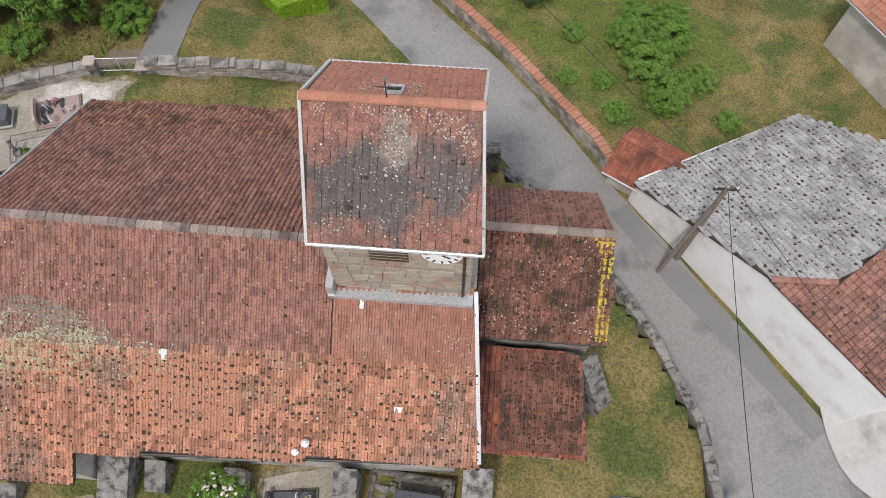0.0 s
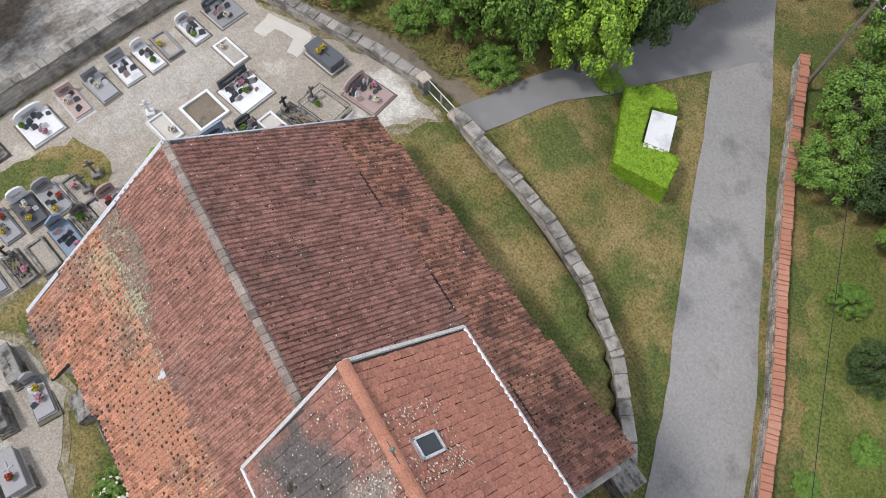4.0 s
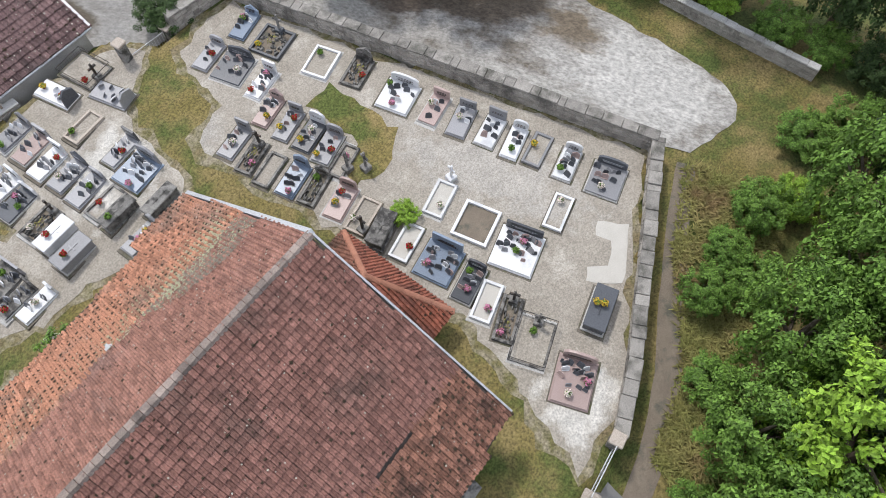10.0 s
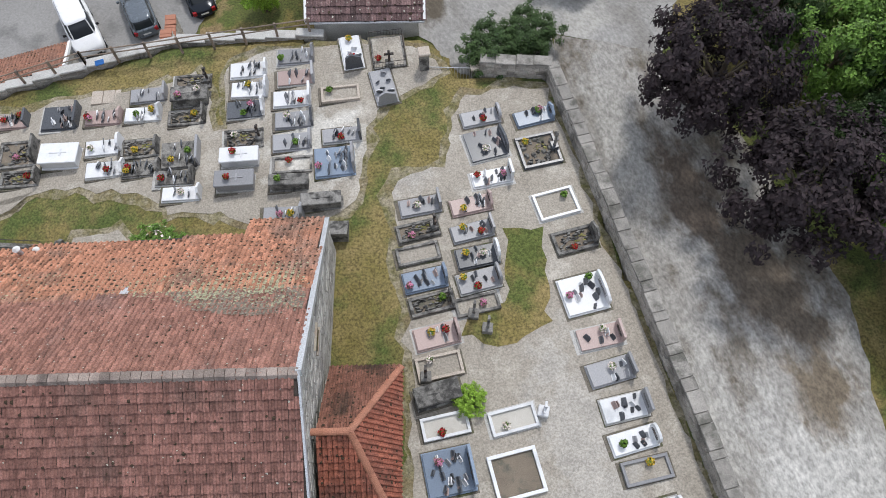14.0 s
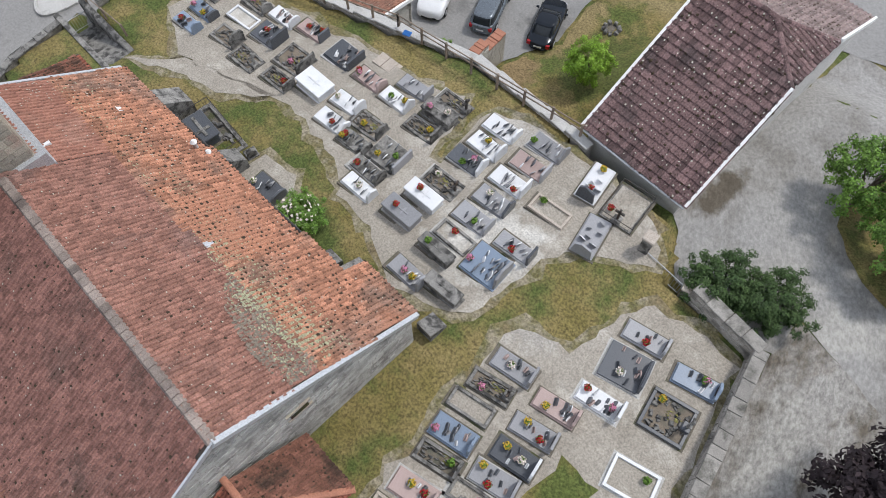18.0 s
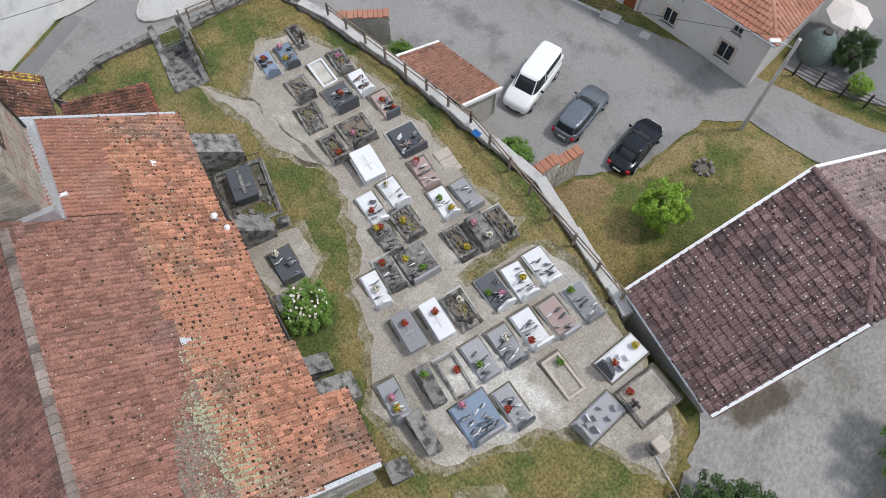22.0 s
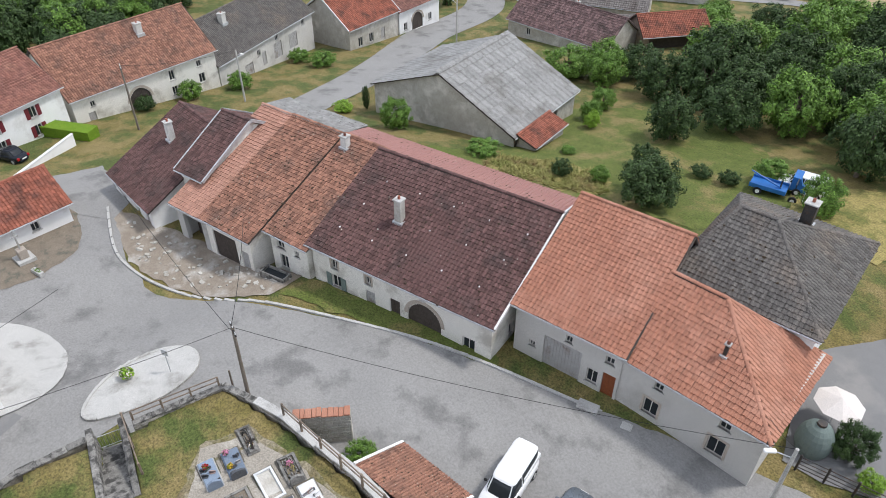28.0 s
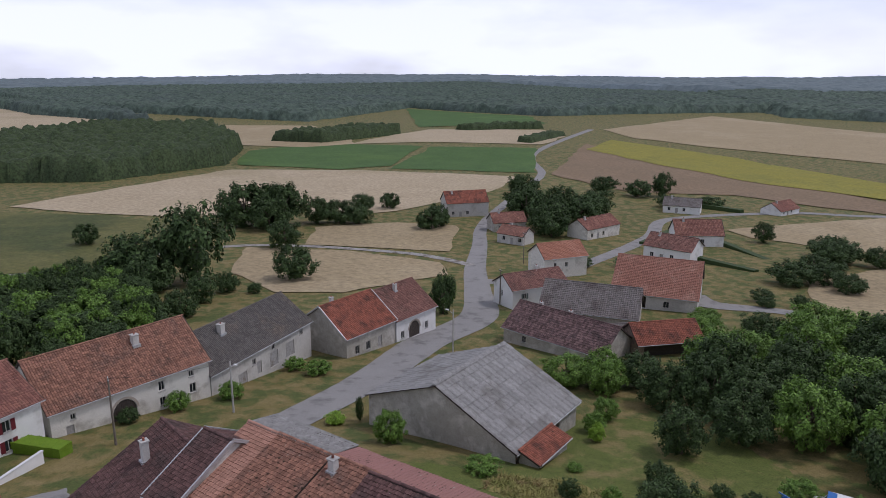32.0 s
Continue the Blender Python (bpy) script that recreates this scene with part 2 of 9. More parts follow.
IRON = surf("dark_iron", (0.05, 0.05, 0.05), (0.09, 0.08, 0.075), 3, (0.13, 0.08, 0.05), 2, 0.4, 0.6, 0.15, 30, metal=0.6)
WOOD = surf("weathered_wood", (0.20, 0.15, 0.11), (0.27, 0.22, 0.175), 3, (0.12, 0.1, 0.085), 1, 0.5, 0.85, 0.4, 20)
WOOD_RED = surf("stained_wood", (0.27, 0.085, 0.035), (0.2, 0.06, 0.025), 3, None, rough=0.6, bump=0.2)
WOOD_DARK = surf("dark_planks", (0.045, 0.035, 0.03), (0.085, 0.07, 0.06), 3, None, rough=0.8, bump=0.3)
PALE_WOOD = surf("grey_planks", (0.32, 0.31, 0.30), (0.41, 0.4, 0.39), 2.5, (0.24, 0.2, 0.17), 1, 0.4, 0.85, 0.3, 16)
POLE = surf("creosoted_pole", (0.15, 0.125, 0.10), (0.21, 0.18, 0.15), 2, None, rough=0.85, bump=0.3)
CONCRETE = surf("concrete", (0.42, 0.41, 0.39), (0.5, 0.49, 0.465), 1.2, (0.3, 0.29, 0.27), 0.6, 0.45, 0.9, 0.3, 14)
TILE_BROWN = surf("brown_tile", (0.235, 0.115, 0.085), (0.29, 0.15, 0.115), 0.7, (0.195, 0.122, 0.104), 0.22, 0.5, 0.85, 0.35, 18, vary=0.26, speck=0.44, sscale=13.0)
TILE_DARK = surf("plum_tile", (0.18, 0.088, 0.07), (0.255, 0.13, 0.105), 0.8, (0.15, 0.086, 0.07), 0.3, 0.45, 0.85, 0.35, 18, vary=0.28, speck=0.42, sscale=13.0)
TILE_FARM = surf("dark_plum_tile", (0.10, 0.054, 0.05), (0.14, 0.076, 0.068), 0.8, (0.082, 0.052, 0.048), 0.4, 0.5, 0.85, 0.35, 18, vary=0.3, speck=0.42, sscale=11.0)
TILE_AGED = surf("aged_orange_brown_tile", (0.30, 0.15, 0.102), (0.235, 0.118, 0.083), 0.9, (0.175, 0.10, 0.075), 0.4, 0.5, 0.85, 0.35, 18, vary=0.3, speck=0.42, sscale=11.0)
TILE_PALE = surf("pale_salmon_tile", (0.43, 0.235, 0.175), (0.38, 0.205, 0.15), 0.6, (0.33, 0.175, 0.125), 0.4, 0.4, 0.85, 0.3, 18, vary=0.12, speck=0.25, sscale=11.0)
TILE_SOOT = surf("sooty_grey_tile", (0.098, 0.09, 0.083), (0.135, 0.124, 0.114), 0.7, (0.15, 0.125, 0.105), 0.25, 0.5, 0.85, 0.3, 14, vary=0.22, speck=0.4, sscale=11.0)
TILE_ORANGE = surf("orange_tile", (0.42, 0.20, 0.122), (0.335, 0.16, 0.103), 0.8, (0.25, 0.15, 0.11), 0.35, 0.5, 0.85, 0.35, 18, vary=0.34, speck=0.44, sscale=13.0)
TILE_RED = surf("red_tile", (0.315, 0.105, 0.065), (0.25, 0.095, 0.065), 0.9, (0.14, 0.06, 0.045), 0.5, 0.55, 0.85, 0.35, 18, vary=0.24, speck=0.38, sscale=13.0)
TILE_TOWER = surf("tower_tile", (0.27, 0.125, 0.09), (0.215, 0.105, 0.082), 0.9, (0.15, 0.105, 0.09), 0.5, 0.45, 0.82, 0.35, 18, vary=0.2, speck=0.4, sscale=13.0, patches=((15.4, -0.5, 2.3, 1.3, 0, (0.105, 0.09, 0.084)), (17.9, 0.0, 0.9, 1.1, 0, (0.12, 0.10, 0.092)), (16.1, 0.8, 0.5, 0.8, 0, (0.24, 0.195, 0.165))))
TILE_MOSS = surf("mossy_tile", (0.16, 0.075, 0.05), (0.24, 0.11, 0.08), 1.2, (0.075, 0.045, 0.033), 0.7, 0.6, 0.9, 0.5, 18, vary=0.28, speck=0.38, sscale=13.0)
TILE_NORTH = surf("mossy_brown_tile", (0.27, 0.13, 0.088), (0.19, 0.095, 0.07), 1.4, (0.10, 0.055, 0.042), 0.8, 0.5, 0.9, 0.5, 18, vary=0.38, speck=0.42, sscale=13.0)
TILE_PINK = surf("pink_terracotta_tile", (0.33, 0.145, 0.10), (0.285, 0.125, 0.088), 0.6, (0.22, 0.10, 0.075), 0.6, 0.4, 0.85, 0.3, 18, vary=0.12, speck=0.3, sscale=15.0)
TILE_PLUM = surf("grey_plum_tile", (0.125, 0.078, 0.076), (0.185, 0.118, 0.112), 0.8, (0.085, 0.06, 0.058), 0.5, 0.5, 0.88, 0.35, 18, vary=0.4, speck=0.48, sscale=11.0)
TILE_PINKISH = surf("faded_pink_tile", (0.27, 0.205, 0.19), (0.215, 0.16, 0.15), 0.8, (0.16, 0.12, 0.112), 0.4, 0.5, 0.88, 0.35, 18, vary=0.25, speck=0.4, sscale=11.0)
TILE_SALMON = surf("salmon_tile", (0.33, 0.16, 0.115), (0.27, 0.125, 0.09), 0.6, (0.36, 0.2, 0.15), 0.3, 0.5, 0.85, 0.3, 18, vary=0.15, speck=0.3, sscale=13.0)
TILE_CLEAN = surf("terracotta_tile", (0.385, 0.175, 0.112), (0.335, 0.15, 0.10), 0.5, (0.42, 0.21, 0.145), 0.2, 0.5, 0.8, 0.2, 18, vary=0.12)
TILE_GREY = surf("grey_tile", (0.29, 0.285, 0.28), (0.37, 0.365, 0.36), 0.6, (0.2, 0.195, 0.19), 0.4, 0.5, 0.85, 0.3, 14, vary=0.2, speck=0.38, sscale=13.0)
TILE_SLATE = surf("slate_tile", (0.16, 0.145, 0.135), (0.21, 0.19, 0.178), 0.7, (0.13, 0.11, 0.1), 0.3, 0.5, 0.85, 0.3, 14, vary=0.16)
TILE_FAR = surf("aged_tile", (0.26, 0.115, 0.085), (0.205, 0.10, 0.08), 0.8, (0.3, 0.15, 0.11), 0.3, 0.5, 0.85, 0.35, 14, vary=0.25, speck=0.38, sscale=13.0)
SHEET_GREY = surf("grey_sheet_roof", (0.225, 0.222, 0.212), (0.275, 0.27, 0.26), 0.5, (0.18, 0.172, 0.16), 0.3, 0.5, 0.75, 0.2, 10, vary=0.12, speck=0.2, sscale=3.0)
SHEET_PINK = surf("pink_steel_roof", (0.33, 0.165, 0.14), (0.29, 0.145, 0.125), 0.3, None, rough=0.6, bump=0.05)
RIDGE_STONE = surf("mortared_ridge", (0.30, 0.245, 0.21), (0.23, 0.185, 0.16), 1.6, (0.15, 0.12, 0.105), 0.7, 0.5, 0.95, 0.5, 10, vary=0.25)
# Colours mossy growth on roofs and the painted shade of tile gaps.
MOSS_SHADE = surf("moss_and_gap_shade", (0.035, 0.025, 0.018), (0.07, 0.05, 0.03), 8, None, rough=0.98, bump=0.8)
GRANITE_GREY = surf("grey_granite", (0.25, 0.25, 0.26), (0.32, 0.32, 0.33), 14, None, rough=0.4, bump=0.06, vary=0.2, piece="object", speck=0.14)
GRANITE_DARK = surf("dark_granite", (0.065, 0.07, 0.08), (0.10, 0.105, 0.115), 16, None, rough=0.3, bump=0.05, vary=0.3, piece="object", speck=0.14)
GRANITE_BLUE = surf("blue_granite", (0.175, 0.225, 0.295), (0.225, 0.275, 0.35), 14, None, rough=0.3, bump=0.05, vary=0.2, piece="object", speck=0.14)
GRANITE_PINK = surf("pink_granite", (0.33, 0.245, 0.225), (0.4, 0.305, 0.28), 14, None, rough=0.4, bump=0.05, vary=0.2, piece="object", speck=0.14)
MARBLE = surf("white_marble", (0.62, 0.63, 0.64), (0.71, 0.71, 0.715), 2.5, (0.5, 0.51, 0.52), 0.8, 0.4, 0.4, 0.04, 10, vary=0.08, piece="object", speck=0.06)
OLD_STONE = surf("lichened_stone", (0.29, 0.277, 0.255), (0.15, 0.145, 0.135), 3, (0.065, 0.062, 0.058), 2.2, 0.68, 0.95, 0.6, 14, vary=0.2, piece="object")
SANDSTONE = surf("beige_stone", (0.45, 0.39, 0.33), (0.38, 0.33, 0.28), 3, None, rough=0.9, bump=0.2, vary=0.12, piece="object")
WEEDS = surf("mixed_weeds", (0.30, 0.26, 0.10), (0.17, 0.19, 0.05), 0.5, (0.24, 0.17, 0.08), 0.4, 0.5, 0.95, 0, 10, vary=0.3)
GLASS_DARK = surf("window_glass", (0.02, 0.024, 0.028), (0.035, 0.04, 0.045), 1, None, rough=0.12, bump=0, speck=0.05)
PAINT_FRAME = surf("pale_frame", (0.62, 0.6, 0.56), (0.55, 0.53, 0.5), 3, None, rough=0.7, bump=0.05)
SHUTTER_RED = surf("dark_red_shutter", (0.16, 0.02, 0.028), (0.12, 0.018, 0.024), 3, None, rough=0.6, bump=0.05)
SHUTTER_GREEN = surf("grey_green_shutter", (0.17, 0.21, 0.195), (0.13, 0.165, 0.15), 3, None, rough=0.7, bump=0.1)
PETAL_RED = surf("red_petals", (0.45, 0.02, 0.03), (0.3, 0.012, 0.02), 9, None, rough=0.8, bump=0)
PETAL_PINK = surf("pink_petals", (0.6, 0.16, 0.28), (0.55, 0.3, 0.4), 9, None, rough=0.8, bump=0)
PETAL_WHITE = surf("white_petals", (0.75, 0.73, 0.65), (0.7, 0.55, 0.5), 9, None, rough=0.8, bump=0)
PETAL_YELLOW = surf("yellow_petals", (0.55, 0.42, 0.05), (0.5, 0.3, 0.04), 9, None, rough=0.8, bump=0)
LEAF = surf("leaf_green", (0.085, 0.17, 0.026), (0.15, 0.26, 0.042), 0.8, None, rough=0.6, bump=0, vary=0.5)
LEAF_BRIGHT = surf("leaf_bright", (0.17, 0.30, 0.028), (0.25, 0.40, 0.045), 0.6, None, rough=0.6, bump=0, vary=0.45)
LEAF_DARK = surf("leaf_dark", (0.032, 0.062, 0.02), (0.06, 0.10, 0.028), 0.8, None, rough=0.75, bump=0, vary=0.5)
# Paler, bluer leaf tones put the distance haze into the colour.
LEAF_FAR_HAZE = surf("hazed_far_leaf", (0.05, 0.078, 0.062), (0.085, 0.118, 0.088), 0.06, (0.066, 0.092, 0.08), 0.006, 0.5, rough=0.95, bump=0, speck=0.4, sscale=0.12)
LEAF_HORIZON_HAZE = surf("hazed_horizon_leaf", (0.115, 0.155, 0.17), (0.15, 0.185, 0.19), 0.02, (0.13, 0.17, 0.19), 0.002, 0.5, rough=0.95, bump=0, speck=0.2, sscale=0.04)
LEAF_COPSE = surf("copse_leaf", (0.026, 0.044, 0.018), (0.06, 0.086, 0.033), 0.25, (0.04, 0.06, 0.026), 0.05, 0.5, rough=0.9, bump=0.8, bscale=1.0, speck=0.55, sscale=0.6)
LICHEN = surf("pale_lichen", (0.50, 0.49, 0.42), (0.40, 0.38, 0.31), 6, None, rough=0.95, bump=0, vary=0.2)
LICHEN_GREEN = surf("green_lichen", (0.36, 0.36, 0.23), (0.29, 0.28, 0.18), 4, None, rough=0.95, bump=0, vary=0.2)
LICHEN_GREY = surf("grey_lichen", (0.22, 0.185, 0.145), (0.17, 0.14, 0.11), 4, None, rough=0.95, bump=0, vary=0.25)
LICHEN_YELLOW = surf("yellow_lichen", (0.48, 0.36, 0.05), (0.38, 0.27, 0.05), 4, None, rough=0.95, bump=0, vary=0.2)
LEAF_PURPLE = surf("leaf_purple", (0.02, 0.014, 0.016), (0.036, 0.024, 0.026), 0.8, None, rough=0.8, bump=0, vary=0.4)
HEDGE = surf("hedge_leaf", (0.14, 0.25, 0.014), (0.19, 0.31, 0.025), 1.2, None, rough=0.75, bump=0.5, bscale=20, vary=0.3)
BARK = surf("bark", (0.1, 0.08, 0.06), (0.16, 0.13, 0.1), 4, None, rough=0.95, bump=0.6)
RUBBER = surf("rubber", (0.02, 0.02, 0.02), (0.03, 0.03, 0.03), 5, None, rough=0.9, bump=0)
PAINT_WHITE = surf("white_car_paint", (0.78, 0.78, 0.78), (0.74, 0.74, 0.74), 1, None, rough=0.3, bump=0, speck=0.05)
PAINT_GREY = surf("grey_car_paint", (0.16, 0.18, 0.20), (0.13, 0.15, 0.17), 1, None, rough=0.28, bump=0, metal=0.4, speck=0.05)
PAINT_BLACK = surf("black_car_paint", (0.012, 0.016, 0.022), (0.018, 0.022, 0.03), 1, None, rough=0.2, bump=0, metal=0.2, speck=0.05)
PAINT_BLUE = surf("blue_paint", (0.03, 0.16, 0.45), (0.025, 0.12, 0.36), 2, None, rough=0.4, bump=0.05, speck=0.05)
LAMP_RED = surf("tail_lamp", (0.35, 0.01, 0.015), (0.28, 0.01, 0.012), 4, None, rough=0.2, bump=0, speck=0.05)
LAMP_CLEAR = surf("headlamp", (0.6, 0.62, 0.65), (0.5, 0.52, 0.55), 4, None, rough=0.15, bump=0, speck=0.05)
CLOTH = surf("umbrella_cloth", (0.72, 0.66, 0.62), (0.66, 0.6, 0.56), 2, None, rough=0.9, bump=0.1)
FIELD_STRAW = surf("stubble_field", (0.355, 0.28, 0.165), (0.30, 0.235, 0.135), 0.05, (0.39, 0.315, 0.20), 0.008, 0.5, 0.95, 0.2, 2, speck=0.25, sscale=0.6)
FIELD_PALE = surf("pale_stubble", (0.43, 0.35, 0.235), (0.385, 0.31, 0.20), 0.04, (0.34, 0.28, 0.17), 0.006, 0.5, 0.95, 0.2, 2, speck=0.25, sscale=0.6)
FIELD_GREEN = surf("maize_field", (0.045, 0.10, 0.02), (0.065, 0.13, 0.027), 0.06, (0.08, 0.15, 0.03), 0.01, 0.4, 0.95, 0.4, 2, speck=0.25, sscale=0.6)
FIELD_YELLOW = surf("sunflower_field", (0.26, 0.23, 0.03), (0.20, 0.19, 0.035), 0.06, (0.15, 0.15, 0.03), 0.01, 0.4, 0.95, 0.3, 2, speck=0.25, sscale=0.6)
FIELD_BROWN = surf("ploughed_field", (0.23, 0.16, 0.095), (0.19, 0.135, 0.08), 0.05, None, rough=0.95, bump=0.3, bscale=2, speck=0.25, sscale=0.6)
PASTURE = surf("pasture", (0.095, 0.10, 0.028), (0.145, 0.135, 0.042), 0.05, (0.06, 0.075, 0.02), 0.02, 0.5, 0.95, 0.4, 6, speck=0.25, sscale=0.6)


# ---- building blocks ----
def thing(name, x, y, z, turn=0.0, label="", category="", group="", kind=""):
    ob = new(name)
    ob.matrix_world = pose(x, y, z, 0, 0, turn)
    return tagged(ob, label, category, group, kind)


def mesh_of(name, verts, faces, material, smooth=False):
    me = bpy.data.meshes.new(name)
    me.from_pydata(verts, [], faces)
    me.materials.append(material)
    if smooth:
        me.polygons.foreach_set("use_smooth", [True] * len(me.polygons))
    me.update()
    return me


def part(name, bm, material, parent=None, label="", kind=""):
    """Links a bmesh (or a ready mesh) as one object under a thing or a part."""
    if isinstance(bm, bmesh.types.BMesh):
        me = bpy.data.meshes.new(name)
        bmesh.ops.recalc_face_normals(bm, faces=bm.faces)
        bm.to_mesh(me)
        bm.free()
        me.materials.append(material)
    else:
        me = bm
    ob = new(name, me)
    if parent:
        ob.parent = parent
    if label:
        ob["label"] = label
    if kind:
        ob["kind"] = kind
    return ob


def add_box(bm, x0, x1, y0, y1, z0, z1, m=None, bevel=0.0):
    made = bmesh.ops.create_cube(bm, size=1.0)["verts"]
    t = Matrix.Translation(((x0 + x1) / 2, (y0 + y1) / 2, (z0 + z1) / 2)) @ Matrix.Diagonal((x1 - x0, y1 - y0, z1 - z0, 1))
    bmesh.ops.transform(bm, matrix=(m @ t) if m else t, verts=made)
    if bevel:
        edges = list({e for v in made for e in v.link_edges})
        bmesh.ops.bevel(bm, geom=edges, offset=bevel, segments=1, affect="EDGES")
    return bm


def box(x0, x1, y0, y1, z0, z1, m=None, bevel=0.0):
    return add_box(bmesh.new(), x0, x1, y0, y1, z0, z1, m, bevel)


def prism(outline, depth, m=None):
    """The outline, in x and z, drawn out along y."""
    bm = bmesh.new()
    f = bm.faces.new([bm.verts.new((x, 0, z)) for x, z in outline])
    out = bmesh.ops.extrude_face_region(bm, geom=[f])["geom"]
    bmesh.ops.translate(bm, vec=(0, depth, 0), verts=[v for v in out if isinstance(v, bmesh.types.BMVert)])
    if m:
        bmesh.ops.transform(bm, matrix=m, verts=bm.verts)
    return bm


def tube(p, q, r0, r1, sides=8, bm=None):
    bm = bm or bmesh.new()
    p, q = Vector(p), Vector(q)
    made = bmesh.ops.create_cone(bm, cap_ends=True, segments=sides, radius1=r0, radius2=r1, depth=(q - p).length)["verts"]
    turn = (q - p).to_track_quat("Z", "Y").to_matrix().to_4x4()
    bmesh.ops.transform(bm, matrix=Matrix.Translation((p + q) / 2) @ turn, verts=made)
    return bm


# ---- the lie of the land ----
SPOTS = [
    (-14, -21.75, -0.4), (-22, 0, -0.3), (-20, 12, -0.5), (-8, 20, -0.8), (1.5, 17.08, -0.9), (4.5, 24.11, -2.6), (11.5, 24.35, -3.6), (16.5, 20.56, -4.0), (20.5, 12.77, -4.2),
    (26.5, 12.98, -4.7), (31.5, 15.13, -5.2), (30.5, 3.21, -4.6), (31.96, -5.9, -4.4), (31, -15, -4.6), (26, -22, -5.2), (18, -28, -5.9), (10, -32, -6.0), (4, -29, -4.6),
    (-6, -24, -0.9), (-9, -32, -1.5), (38, -22, -5.6), (24, -34, -5.7), (10, -42, -6.2), (-4, -44, -5.0), (48, -12, -7.0), (50, -26, -7.2),
]
YARD = [
    (-0.21, 13.44), (3.5, 13.88), (7.5, 14.31), (11, 14.13), (14.7, 13.27), (18.18, 11.59), (20.15, 9.91), (22.1, 8.47), (26.2, 3.76), (28.3, 0.57), (30.15, -3.37), (30.7, -7.2), (30.6, -9.4),
    (31.0, -14.9), (26.8, -17.2), (21, -19.3), (15, -20.8), (10, -22.2), (3, -21.9), (-4.5, -21.35), (-6, -18.75), (-11, -18.65), (-17.2, 6.7), (-4, 13.3),
]
SLOPE = ((-300, -8), (-60, -3), (0, -5), (40, -6.7), (60, -9.6), (100, -15.6), (150, -20.4), (210, -24.3), (300, -28.7), (500, -33.8), (900, -36), (1500, -35), (2500, -29), (4500, -9), (9000, -50))


def ease(a, b, x):
    t = min(1, max(0, (x - a) / (b - a)))
    return t * t * (3 - 2 * t)


def within(x, y, poly):
    c = False
    for i in range(len(poly)):
        (x1, y1), (x2, y2) = poly[i], poly[i - 1]
        if (y1 > y) != (y2 > y) and x < (x2 - x1) * (y - y1) / (y2 - y1) + x1:
            c = not c
    return c


def far_height(x, y):
    dx, dy = x - 10, y + 20
    s, side, r = 0.875 * dx - 0.485 * dy, 0.485 * dx + 0.875 * dy, math.hypot(dx, dy)
    z = SLOPE[0][1] if s <= SLOPE[0][0] else SLOPE[-1][1]
    for (a, za), (b, zb) in zip(SLOPE, SLOPE[1:]):
        if a <= s < b:
            z = za + (zb - za) * (s - a) / (b - a)
    return z + 2.0 * math.sin(side / 140 + s / 300) * ease(80, 400, r) + 9 * math.sin(side / 700 + 1.0) * ease(900, 3000, r)


def outer(x, y):
    w = z = 0.0
    near = 1e9
    for a, b, c in SPOTS:
        q = (x - a) ** 2 + (y - b) ** 2
        near, k = min(near, q), 1 / (q + 4) ** 1.6
        w, z = w + k, z + k * c
    f = ease(8, 30, math.sqrt(near))
    return z / w * (1 - f) + (far_height(x, y) * f if f else 0)


def ground(x, y):
    if 25.75 < x < 31.9 and -8.95 < y < -7.15:
        return -5.2 + 2.0 * (31.4 - x) / 5.7
    if -18 < x < 32 and -23 < y < 15 and within(x, y, YARD):
        return -0.1 - 0.095 * max(x, 0) * (1 if x < 26 else 26 / x)
    return outer(x, y)


def spread(lo, hi, step, end):
    mid = list(np.arange(lo, hi + 0.01, step))
    d, s, left, right = 0.0, step, [], []
    while d < end:
        s *= 1.09
        d += s
        left.append(lo - d)
        right.append(hi + d)
    return left[::-1] + mid + right


gx, gy = spread(-26, 62, 0.55, 7500), spread(-62, 34, 0.55, 7500)
gv = [(x, y, ground(x, y)) for y in gy for x in gx]
nx = len(gx)
gf = [(j * nx + i, j * nx + i + 1, (j + 1) * nx + i + 1, (j + 1) * nx + i) for j in range(len(gy) - 1) for i in range(nx - 1)]
tagged(new("ground", mesh_of("ground", gv, gf, GRASS, True)), "rolling ground of dry yellow-green grass", "ground", kind="structure")


def wobble(poly, step=0.6, size=0.12):
    """The outline with more points, set a little out of line."""
    out = []
    for (x1, y1), (x2, y2) in zip(poly, poly[1:] + poly[:1]):
        n = max(1, int(math.hypot(x2 - x1, y2 - y1) / step))
        for i in range(n):
            x, y = x1 + (x2 - x1) * i / n, y1 + (y2 - y1) * i / n
            out.append((x + size * noise.noise((x * 0.9, y * 0.9, 3)) * 2, y + size * noise.noise((x * 0.9, y * 0.9, 9)) * 2))
    return out


def rounded(poly, times=2):
    """The outline with its corners cut to a smooth curve."""
    for _ in range(times):
        poly = [(a[0] + (b[0] - a[0]) * f, a[1] + (b[1] - a[1]) * f) for a, b in zip(poly, poly[1:] + poly[:1]) for f in (0.25, 0.75)]
    return poly


